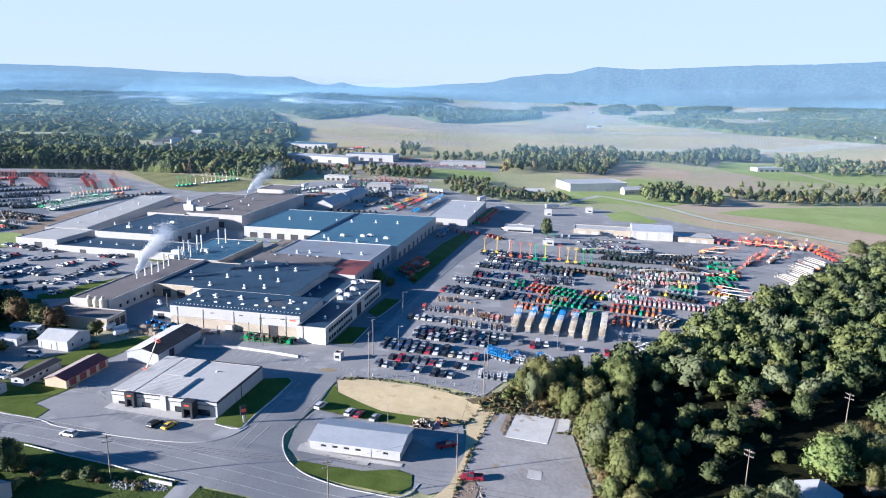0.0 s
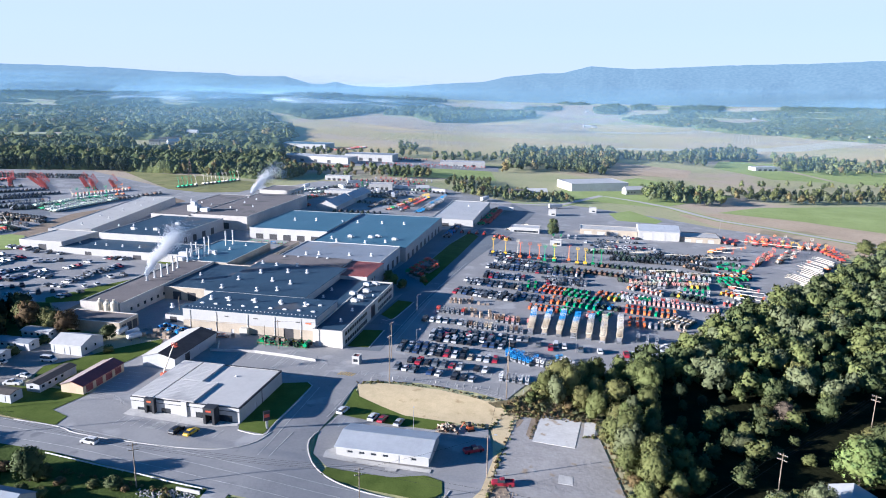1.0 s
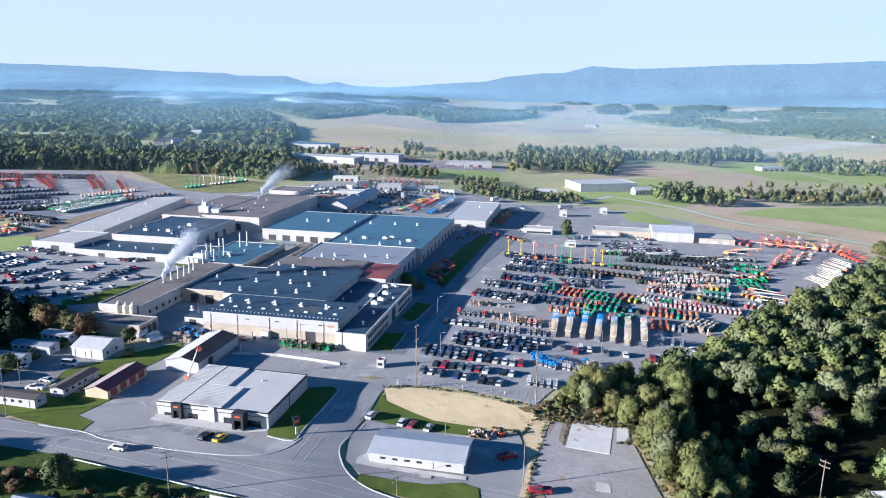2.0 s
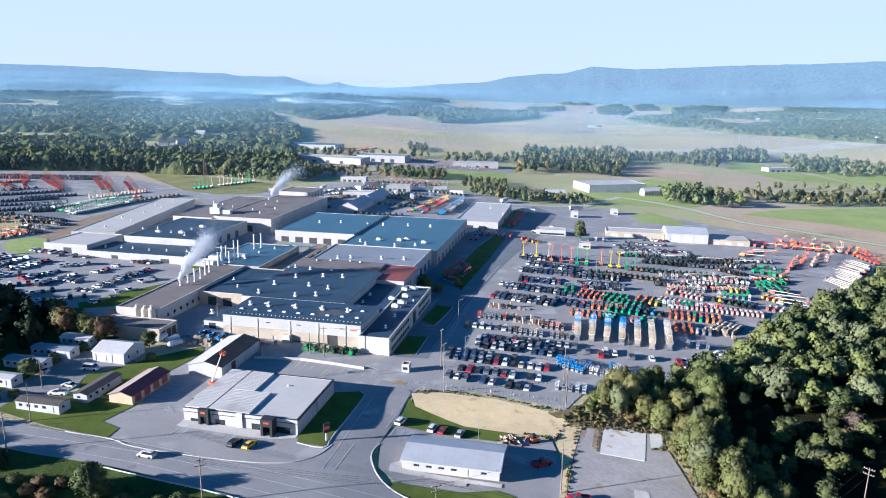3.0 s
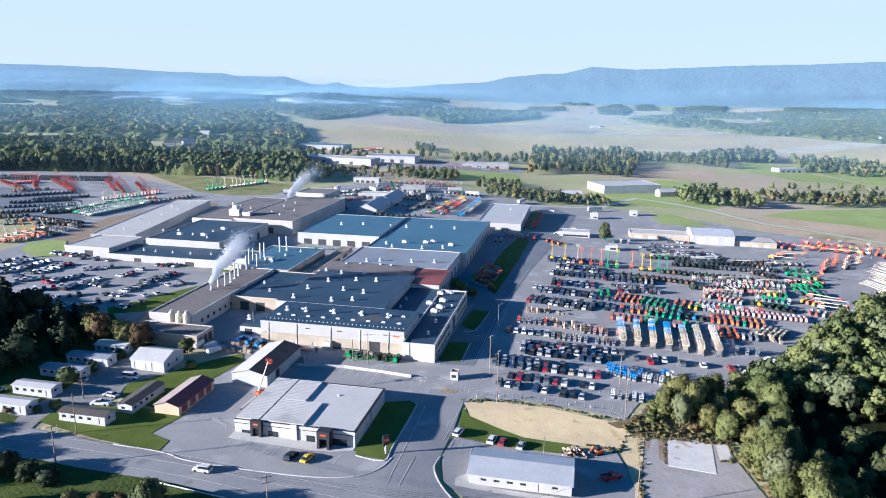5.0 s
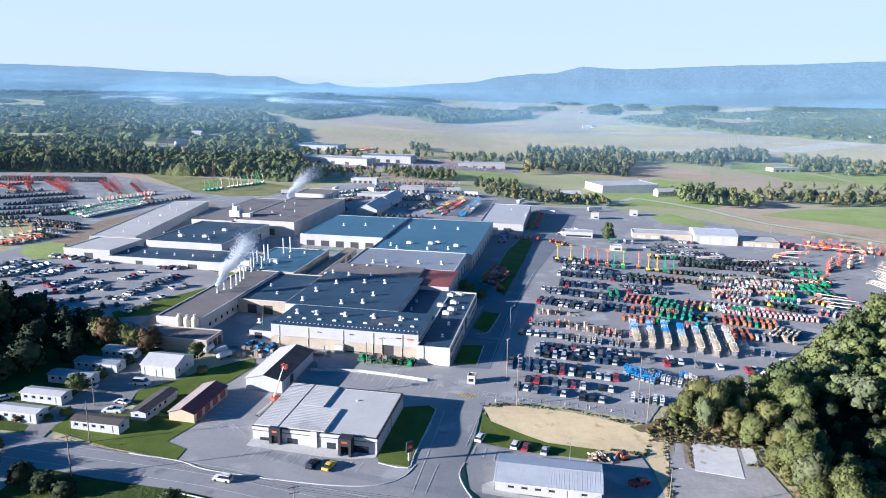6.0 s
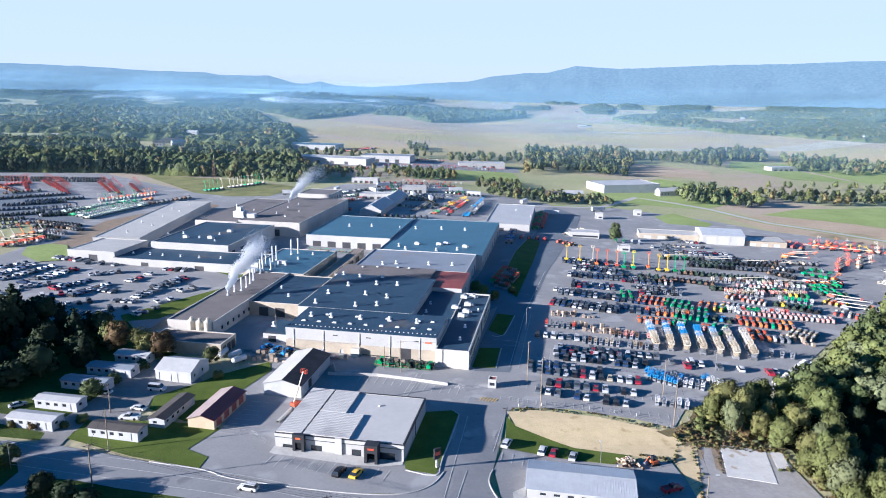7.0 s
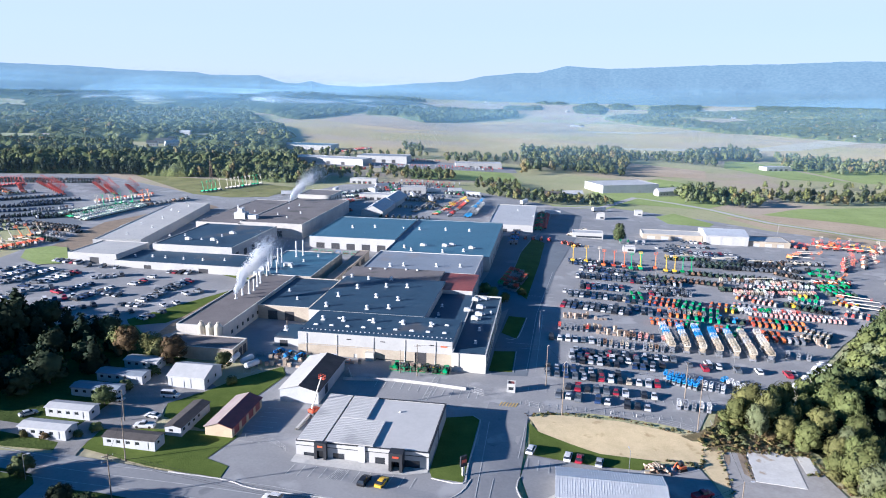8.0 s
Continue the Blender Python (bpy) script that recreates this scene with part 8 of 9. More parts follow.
drape("walkway", [xy(-134.5, 158.2), xy(-134.5, 161.9), xy(-104, 161.9), xy(-100.3, 161.9), xy(-100.3, 160.4), xy(-105, 158.4), xy(-112, 157.6)], CONCRETE, 0.16, 4, "pale concrete walk before the showroom", "pavement")
drape("walkway", [xy(-72, 152.5), xy(-72.5, 156), xy(-69.6, 159.5), xy(-69.4, 154.9), xy(-43.6, 154.9), xy(-43.6, 153.2), xy(-52, 153.0), xy(-52.2, 151.6), xy(-55, 151.6), xy(-55.2, 152.8), xy(-69, 152.6)], CONCRETE, 0.24, 4, "pale concrete walk round the ribbed-roof building", "pavement")


def slab(name, corners, z, mtl, label):
    bm = bmesh.new()
    a = [bm.verts.new((x, y, gz(x, y) - 0.1)) for x, y in corners]
    b = [bm.verts.new((x, y, gz(x, y) + z)) for x, y in corners]
    n = len(corners)
    bm.faces.new(b)
    for k in range(n):
        bm.faces.new((a[k], a[(k + 1) % n], b[(k + 1) % n], b[k]))
    bmesh.ops.recalc_face_normals(bm, faces=bm.faces[:])
    tagged(part(name, bm, mtl), label, "slab", kind="structure")


slab("foundation_slab", [(18.9, 176.9), (30.2, 173.4), (35.3, 189.6), (24.0, 192.6)], 0.16, SLAB, "bare white concrete foundation slab")
slab("foundation_slab", [(33.9, 180.2), (37.1, 179.6), (39.4, 188.2), (36.6, 190.4)], 0.14, SLAB, "broken concrete slab with weeds")
slab("concrete_patch", [(22.5, 156), (26, 155), (26.8, 159), (23.4, 160)], 0.13, CONCRETE, "pale concrete patch in the old lot")


# ---- kerbs, paint, rails ----
def kerb(line, label="white concrete kerb", w=0.35, h=0.24):
    bm = bmesh.new()
    prev = None
    for k, (x, y) in enumerate(line):
        a, b = Vector(line[max(0, k - 1)]), Vector(line[min(len(line) - 1, k + 1)])
        d = (b - a).normalized() * w / 2
        z = gz(x, y)
        ring = [bm.verts.new(p) for p in ((x - d.y, y + d.x, z), (x - d.y * 0.8, y + d.x * 0.8, z + h), (x + d.y * 0.8, y - d.x * 0.8, z + h), (x + d.y, y - d.x, z))]
        if prev:
            for i in range(3):
                bm.faces.new((prev[i], prev[i + 1], ring[i + 1], ring[i]))
        prev = ring
    bmesh.ops.recalc_face_normals(bm, faces=bm.faces[:])
    tagged(part("kerb", bm, CONCRETE), label, "kerb", kind="structure")


def dense(line, step=2.0):
    """The line rounded by Catmull-Rom and cut to short steps."""
    out = []
    p = [Vector(q) for q in line]
    for k in range(len(p) - 1):
        a, b, c, d = p[max(0, k - 1)], p[k], p[k + 1], p[min(len(p) - 1, k + 2)]
        n = max(1, int((c - b).length / step))
        for i in range(n):
            t = i / n
            q = 0.5 * (2 * b + (c - a) * t + (2 * a - 5 * b + 4 * c - d) * t * t + (3 * b - a - 3 * c + d) * t ** 3)
            out.append((q.x, q.y))
    return out + [tuple(p[-1])]


kerb(dense(ROAD_UP[5:13]))
kerb(dense([(-4.6, 151.5), (-6.5, 147.6), (-10, 145.6), (-17, 147.4), (-24, 149.6), (-33, 154), (-38.4, 159.6), (-41.4, 166.7), (-42.2, 172.8), (-40.6, 177.6)]))
kerb(dense([(-62.3, 176), (-55, 173.8), (-53.2, 181), (-47.2, 206), (-49, 208.6)]))
kerb(dense([(-30, 272), (-25.5, 273), (-17.6, 297)]))
kerb(dense([(-32.4, 240), (-28.2, 259)]))
kerb([(-97.9, 199.8), (-96.4, 205), (-95.1, 209.6)], "row of white concrete blocks beside the showroom", 0.8, 0.7)


def stripe(bm, a, b, w=0.14, lift=0.15):
    a, b = Vector(a), Vector(b)
    d = (b - a).normalized() * w / 2
    q = [bm.verts.new((p.x + s * d.y, p.y - s * d.x, gz(p.x, p.y) + lift)) for p, s in ((a, 1), (b, 1), (b, -1), (a, -1))]
    bm.faces.new(q)


def painted(label, lines, mtl=PAINT, w=0.14, lift=0.15):
    bm = bmesh.new()
    for a, b in lines:
        bits = dense([a, b], 2.5) if math.hypot(b[0] - a[0], b[1] - a[1]) > 8 else [a, b]
        for p0, p1 in zip(bits, bits[1:]):
            stripe(bm, p0, p1, w, lift)
    tagged(part("road_marking", bm, mtl), label, "road marking", kind="structure")


def stalls(u0, u1, v0, v1, pitch, slant=0.0):
    n = int((u1 - u0) / pitch)
    return [(xy(u0 + k * pitch, v0), xy(u0 + k * pitch + slant, v1)) for k in range(n + 1)]


painted("white bay lines before the showroom", stalls(-133.5, -101, 152.5, 157.5, 2.75, 0.6))
painted("white hatched bay", [(xy(-123.5 + 0.5 * k, 152.6), xy(-121.9 + 0.5 * k, 157.4)) for k in range(6)])
def bays(a, b, c, d, n):
    """Bay lines between the front line a to b and the back line c to d."""
    return [((a[0] + (b[0] - a[0]) * k / n, a[1] + (b[1] - a[1]) * k / n), (c[0] + (d[0] - c[0]) * k / n, c[1] + (d[1] - c[1]) * k / n)) for k in range(n + 1)]


painted("white bay lines behind the showroom", bays((-78.1, 227.8), (-64.7, 224.9), (-76.9, 233.4), (-63.6, 229.6), 5) + bays((-60.2, 221.9), (-47.0, 219.6), (-58.5, 227.5), (-45.8, 224.3), 5), PAINT, 0.16)
painted("white hatched aisle between the bays", bays((-63.7, 218.3), (-58.6, 236.3), (-62.3, 218.1), (-57.2, 235.2), 18) + [((-63.7, 218.3), (-58.6, 236.3)), ((-62.3, 218.1), (-57.2, 235.2))], PAINT, 0.14)
painted("white bay lines by the garage row", [(xy(-151.5, 165 + 2.8 * k), xy(-145.5, 165.3 + 2.8 * k)) for k in range(8)])
painted("white bay lines in the small lot", [((-37 + 2.7 * k, 186.8 - 0.75 * k), (-38.3 + 2.7 * k, 181.6 - 0.75 * k)) for k in range(9)])
painted("white bay lines in the works lot", stalls(-80, -24, 203, 206, 2.75) + stalls(-78, -22, 214, 217, 2.75))
for off in (-2.2, 2.2, 5.8):
    line = dense([(-180, 186 + off * 0.2), (-150, 178), (-119, 171.1), (-101.5, 166.9), (-83.8, 161.1), (-67.2, 155.7), (-51.5, 150.4), (-20, 142), (20, 132)], 6)
    painted("painted line along the road", [((x + off * 0.3, y + off), (x2 + off * 0.3, y2 + off)) for (x, y), (x2, y2) in zip(line, line[1:])], PAINT, 0.16)
painted("white lane lines at the junction", [((-53.7, 163.1), (-44.7, 205.1)), ((-39.6, 186.4), (-35.0, 202.2)), ((-50.7, 162.9), (-47.3, 176.2))], PAINT, 0.16)
painted("yellow hatching before the gate", [((-40.5 + 0.9 * k, 215.2 - 0.2 * k), (-39.2 + 0.9 * k, 217.8 - 0.2 * k)) for k in range(6)], YELLOW_PAINT, 0.3)
painted("white lines along the works street", [((-27.5, 242), (-12.5, 302)), ((-12.5, 302), (9.5, 372)), ((-24.6, 241), (-10, 301)), ((-30, 268), (-19, 266)), ((-27, 262.5), (-18, 261)), ((-13, 330), (0, 326))], PAINT, 0.18)


def guardrail(line):
    g = thing("guardrail", Matrix(), "galvanised steel guardrail beside the road", "guardrail")
    bm = bmesh.new()
    pts = dense(line, 3.8)
    for (x, y), (x2, y2) in zip(pts, pts[1:]):
        a, b = Vector((x, y, gz(x, y))), Vector((x2, y2, gz(x2, y2)))
        for z in (0.55, 0.72):
            tube(bm, a + Vector((0, 0, z)), b + Vector((0, 0, z)), 0.09, n=6)
    part("rail", bm, GALV, g)
    for x, y in pts:
        part("post", boxes((x - 0.08, x + 0.08, y + 0.05, y + 0.2, gz(x, y) - 0.2, gz(x, y) + 0.75)), STEEL, g)


guardrail([(-106.5, 161), (-96.8, 157.8), (-88.2, 155), (-80, 152.5), (-71.9, 149.6), (-62.5, 146.8)])


# ---- poles and wires ----
def utility_pole(x, y, h, arms=1, turn=0.0, light=False, label="weathered wooden utility pole with crossarm"):
    p = thing("utility_pole", pose(x, y, gz(x, y), 0, 0, turn), label, "pole", "poles along the roads")
    bm = bmesh.new()
    tube(bm, (0, 0, -0.5), (0, 0, h), 0.17, 0.1, 10)
    part("pole", bm, WOOD_POLE, p)
    for k in range(arms):
        z = h - 0.5 - 1.3 * k
        arm = part("crossarm", boxes((-1.2, 1.2, -0.16, -0.06, z - 0.07, z + 0.07)), WOOD_POLE, p)
        for s in (-1.1, -0.55, 0.55, 1.1):
            bm = bmesh.new()
            tube(bm, (s, -0.11, z + 0.07), (s, -0.11, z + 0.3), 0.06, 0.04, 6)
            part("insulator", bm, VENT_WHITE, arm)
    if light:
        bm = bmesh.new()
        tube(bm, (0, 0, h - 0.4), (1.8, 0, h), 0.04, n=6)
        arm = part("lamp_arm", bm, STEEL, p)
        part("lamp_head", boxes((1.5, 2.3, -0.15, 0.15, h - 0.02, h + 0.12)), GALV, arm)
    return x, y, gz(x, y) + h


def wire(a, b, sag=0.6, side=0.0):
    """A sagging wire: one long skin round its line."""
    a, b = Vector(a), Vector(b)
    n = (b - a).cross(Vector((0, 0, 1))).normalized()
    bm, last = bmesh.new(), None
    for k in range(13):
        f = k / 12
        p = a.lerp(b, f) + n * side - Vector((0, 0, 0.3 + 4 * sag * f * (1 - f)))
        ring = [bm.verts.new(p + n * (0.03 * math.cos(q)) + Vector((0, 0, 0.03 * math.sin(q)))) for q in (0, math.tau / 3, 2 * math.tau / 3)]
        if last:
            for i in range(3):
                bm.faces.new((last[i], last[(i + 1) % 3], ring[(i + 1) % 3], ring[i]))
        last = ring
    tagged(part("overhead_wire", bm, RUBBER), "dark overhead wire between poles", "wire", "overhead wires")


p0 = utility_pole(-78, 147.5, 11.5, 2, 20)
p1 = utility_pole(-25.5, 143.5, 10.5, 2, 20)
p2 = utility_pole(4.8, 157.5, 12, 0, 0, True, "pale wooden pole with a lamp arm")
p3 = utility_pole(-22.9, 209.6, 16.5, 1, 60)
p4 = utility_pole(14.1, 201.1, 15.5, 1, 80)
utility_pole(16.2, 216, 14, 0, 0, False, "bare wooden pole beside the lot")
p6 = utility_pole(-133.8, 168, 11, 2, 30)
p7 = utility_pole(-137, 184.3, 11.5, 0, 0, False, "bare wooden pole by the mobile home")
p8 = utility_pole(-145.1, 204.8, 9, 0, 0, False, "slanting wooden pole by the lane")
p9 = utility_pole(-23.5, 229.5, 14, 1, 60)
p10 = utility_pole(77.0, 154.3, 10.8, 2, -50, False, "wooden power pole with two crossarms in a clearing")
p11 = utility_pole(121.5, 188.2, 11.6, 2, -50, False, "wooden power pole with two crossarms among trees")
utility_pole(-111, 267.5, 9, 0)
p13 = utility_pole(-64.5, 236.5, 11, 1, 0)
utility_pole(-70, 239, 8, 0)
for a, b in ((p6, p0), (p0, p1), (p10, p11)):
    for s in (-1.1, -0.4, 0.5, 1.1):
        wire(a, b, 0.8, s)
for a, b in ((p1, (60, 118, 10)), (p10, (30, 118, 9)), (p11, (180, 230, 10))):
    for s in (-1.0, 1.0):
        wire(a, b, 0.8, s)
for a, b in ((p3, p4), (p9, p3), (p2, p4), (p2, p1), (p13, p9), (p7, p6), (p8, p7)):
    wire(a, b, 0.5)


def street_lamp(x, y, h=9.0, turn=0.0):
    s = thing("street_lamp", pose(x, y, gz(x, y), 0, 0, turn), "slim grey steel street lamp", "lamp", "lamps of the lots")
    bm = bmesh.new()
    tube(bm, (0, 0, 0), (0, 0, h), 0.1, 0.06, 8)
    part("pole", bm, STEEL, s)
    bm = bmesh.new()
    tube(bm, (0, 0, h - 0.1), (1.3, 0, h + 0.2), 0.04, n=6)
    arm = part("arm", bm, STEEL, s)
    part("lamp_head", boxes((1.0, 1.7, -0.14, 0.14, h + 0.14, h + 0.28)), GALV, arm)


for x, y, t in ((-15.8, 279.6, 0), (-15, 236.4, 0), (43.9, 241.3, 90), (32.3, 269.9, 0), (-14.1, 176, 90), (96, 330, 0), (60, 360, 0), (120, 440, 0), (-156.1, 175.6, 0), (-250, 330, 0), (230, 425, 0), (205, 505, 0)):
    street_lamp(x, y, 9.0 if x > -150 else 6.5, t)


def lattice_tower(x, y, h):
    t = thing("lattice_tower", pose(x, y, gz(x, y)), "tall rusty lattice tower before the woods", "tower")
    bm = bmesh.new()
    q = [Vector((s * 1.6, r * 1.6, 0)) for s, r in ((-1, -1), (1, -1), (1, 1), (-1, 1))]
    top = [Vector((v.x * 0.35, v.y * 0.35, h)) for v in q]
    for a, b in zip(q, top):
        tube(bm, a, b, 0.12, 0.09, 5)
    part("leg_frame", bm, PAINTS["brown"], t)
    for k in range(8):
        bm = bmesh.new()
        for i in range(4):
            a, b = q[i].lerp(top[i], k / 8), q[(i + 1) % 4].lerp(top[(i + 1) % 4], (k + 1) / 8)
            tube(bm, a, b, 0.06, n=4)
            tube(bm, q[i].lerp(top[i], k / 8), q[(i + 1) % 4].lerp(top[(i + 1) % 4], k / 8), 0.06, n=4)
        part("brace", bm, PAINTS["brown"], t)


lattice_tower(-241, 657, 22)

# ---- single vehicles and loose things ----
for x, y, t, s, c, w in ((-98.4, 167.2, 164, "suv", "white", "on the road"), (-78.3, 174.2, 68, "suv", "black", "before the showroom"), (-74.2, 173.6, 66, "sedan", "yellow", "before the showroom"), (-35.4, 190.6, 65, "suv", "white", "below the bank"),
                         (-26.2, 187.8, 68, "suv", "white", "below the bank"), (-23.4, 187.0, 68, "sedan", "red", "below the bank"), (-18.6, 185.2, 68, "sedan", "silver", "below the bank"), (8.6, 154.6, 176, "pickup", "red", "in the old lot"),
                         (2.2, 170.3, 20, "pickup", "red", "in the shade"), (-137.6, 220.0, -10, "van", "white", "by the garage"), (-138.2, 207, 160, "sedan", "white", "in the lane"), (-138.4, 201.2, 175, "pickup", "white", "by the mobile home"),
                         (-172, 208, 40, "sedan", "silver", "in the shade"), (-152, 217, 175, "sedan", "white", "by a mobile home")):
    car(x, y, t, s, c, w)
for (x, y), (s, c) in zip([(37.5, 247), (40.5, 245.8), (46, 243), (53, 241.5), (31, 248), (35, 244), (62, 239), (64.5, 240.5)], [("van", "white"), ("suv", "white"), ("pickup", "grey"), ("suv", "white"), ("sedan", "grey"), ("pickup", "red"), ("pickup", "red"), ("sedan", "white")]):
    car(x, y, 80, s, c, "at the foot of the yard")
set_down(("mast", "show"), lambda: boom_parts("orange", "cream", 62, 9.0), "boom_lift", pose(-94, 209.5, gz(-94, 209.5) + 0.07, 0, 0, 55), "orange boom lift with cream boom raised by the showroom", "boom lift")


def log_pile(x, y):
    rng = random.Random(4)
    t = thing("log_pile", pose(x, y, gz(x, y)), "heap of cut brown logs beside the bank", "log pile")
    for k in range(44):
        bm = bmesh.new()
        lv = rng.randrange(4)
        a = rng.uniform(0, math.tau)
        c = Vector((rng.uniform(-3, 3) * (1 - lv * 0.2), rng.uniform(-2.2, 2.2) * (1 - lv * 0.2), 0.25 + lv * 0.42))
        d = Vector((math.cos(a), math.sin(a), rng.uniform(-0.15, 0.15))) * rng.uniform(0.5, 1.1)
        tube(bm, c - d, c + d, rng.uniform(0.18, 0.32), n=8)
        part("log", bm, PAINTS["tan"] if rng.random() < 0.4 else BARK_LOG, t)


BARK_LOG = mat("log_bark", (0.2, 0.13, 0.09), (0.12, 0.08, 0.055), 0.95, 3, 0.5, 0.3, world_space=False)
log_pile(-4.6, 182.2)


def excavator(x, y, turn):
    t = thing("mini_excavator", pose(x, y, gz(x, y), 0, 0, turn), "small orange excavator with raised arm by the logs", "excavator")
    part("body", boxes((-0.9, 0.9, -0.75, 0.75, 0.65, 1.4)), PAINTS["orange"], t)
    part("cab", boxes((-0.3, 0.6, -0.7, 0.1, 1.4, 2.5)), GLASS, t)
    for s in (-0.7, 0.7):
        bm = bmesh.new()
        prism(bm, [(-1.1, 0.0), (1.1, 0.0), (1.25, 0.3), (1.0, 0.6), (-1.0, 0.6), (-1.25, 0.3)], s - 0.2, s + 0.2)
        part("track", bm, RUBBER, t)
    bm = bmesh.new()
    tube(bm, (0.8, 0.2, 1.2), (2.0, 0.2, 2.9), 0.16, n=5)
    tube(bm, (2.0, 0.2, 2.9), (3.0, 0.2, 1.6), 0.13, n=5)
    arm = part("arm", bm, PAINTS["orange"], t)
    part("bucket", boxes((2.8, 3.3, -0.15, 0.55, 1.0, 1.6)), PAINTS["grey"], arm)


excavator(1.9, 182.2, 200)


def road_sign(x, y):
    t = thing("pylon_sign", pose(x, y, gz(x, y), 0, 0, 30), "dark pylon sign with a red panel on a pale post", "sign")
    part("post", boxes((-0.3, 0.3, -0.2, 0.2, 0, 2.6)), CONCRETE, t)
    part("sign_box", boxes((-0.9, 0.9, -0.25, 0.25, 2.6, 5.4)), TRIM_DARK, t)
    part("sign_panel", boxes((-0.7, 0.7, -0.3, -0.25, 3.6, 4.5)), PAINTS["scarlet"], t)


road_sign(-54.6, 177.2)


def retaining_wall(line, h, label):
    bm = bmesh.new()
    for (x, y), (x2, y2) in zip(line, line[1:]):
        d = Vector((x2 - x, y2 - y)).normalized()
        nrm = Vector((-d.y, d.x)) * 0.15
        lo = [(x - nrm.x, y - nrm.y), (x2 - nrm.x, y2 - nrm.y), (x2 + nrm.x, y2 + nrm.y), (x + nrm.x, y + nrm.y)]
        v = [bm.verts.new((a, b, gz(a, b) - 0.2)) for a, b in lo] + [bm.verts.new((a, b, gz(a, b) + h)) for a, b in lo]
        for f in ((3, 2, 1, 0), (4, 5, 6, 7), (0, 1, 5, 4), (1, 2, 6, 5), (2, 3, 7, 6), (3, 0, 4, 7)):
            bm.faces.new([v[i] for i in f])
    tagged(part("retaining_wall", bm, CONCRETE), label, "wall", kind="structure")


retaining_wall([(-88, 233), (-72, 232.5), (-60.5, 229.5), (-49.5, 226)], 1.0, "low concrete wall behind the parking bays")
retaining_wall([(-87, 240.5), (-85.5, 233.4)], 1.2, "low concrete wall by the storehouse")


def tank(x, y, turn, colour="white"):
    t = thing("storage_tank", pose(x, y, gz(x, y), 0, 0, turn), f"{colour} horizontal storage tank on saddles", "tank")
    bm = bmesh.new()
    tube(bm, (-2.4, 0, 1.4), (2.4, 0, 1.4), 1.0, n=16)
    tube(bm, (2.4, 0, 1.4), (2.8, 0, 1.4), 1.0, 0.5, n=16)
    tube(bm, (-2.8, 0, 1.4), (-2.4, 0, 1.4), 0.5, 1.0, n=16)
    part("shell", bm, PAINTS["white" if colour == "white" else "silver"], t)
    for s in (-1.6, 1.6):
        part("saddle", boxes((s - 0.2, s + 0.2, -0.8, 0.8, 0, 0.7)), PAINTS["grey"], t)


tank(-121, 246.5, 60)
tank(-118.6, 242.5, 50)
tank(-125.4, 248, 80)
crate_row(-116.6, 245.3, -104, 243)
crate_row(-114, 250, -106, 252)
crate_row(-112, 247, -104, 248)
crate_row(-100, 250, -84, 246)
crate_row(-98, 247.5, -90, 246)
crate_row(-74, 243, -62, 240.5)
machine_row("handler", ("brown", "steel", "blue"), -112, 254, -104, 250, 3)

for x, y, w, d, h, t, lab, wm, rm in ((-205, 884, 95, 28, 8, -20, "long white warehouse with a pale roof far off", WHITE_WALL, WHITE_ROOF), (-270, 1058, 100, 40, 8, -12, "distant long blue-white warehouse", WHITE_WALL, BLUE_ROOF), (-126, 905, 64, 30, 9, -12, "distant white warehouse with a dark roof edge", WHITE_WALL, GREY_ROOF),
                                      (-2, 888, 58, 22, 7, -1, "distant low white-walled shop", WHITE_WALL, WHITE_ROOF), (446, 972, 44, 16, 6, 12, "distant white farm shed", WHITE_WALL, WHITE_ROOF), (-70, 640, 22, 12, 6, 0, "white shed at the back of the yard", WHITE_WALL, WHITE_ROOF), (-105, 600, 30, 12, 5, -8, "open pale shed in the back yard", WHITE_WALL, WHITE_ROOF), (-120, 700, 26, 9, 5, -8, "pale shed behind the works", WHITE_WALL, WHITE_ROOF)):
    hall("warehouse", lab, "warehouse", 0, w, 0, d, h, wm, rm, {"s": docks(w * 0.1, 4, w * 0.2, min(5, w * 0.12), h * 0.55)}, 0.2, LIGHT_ROOF, turn=t, at=(x, y))
for x, y, w, d, h, lab in ((64.5, 426, 7, 5, 3.4, "small white yard office with a dark door"), (84, 553, 6, 5, 5, "small white pump house"), (122, 575, 6, 5, 4.4, "small white hut by the road"), (44, 470, 20, 10, 4, "low white shop beside the conifer")):
    hall("hut", lab, "hut", 0, w, 0, d, h, WHITE_WALL, WHITE_ROOF, {"s": [(0.8, 1.9, 0.2, 2.3, "door"), (2.6, w - 0.8, 1.0, 2.2, "window")]}, 0.15, LIGHT_ROOF, turn=TURN_UV, at=(x, y))
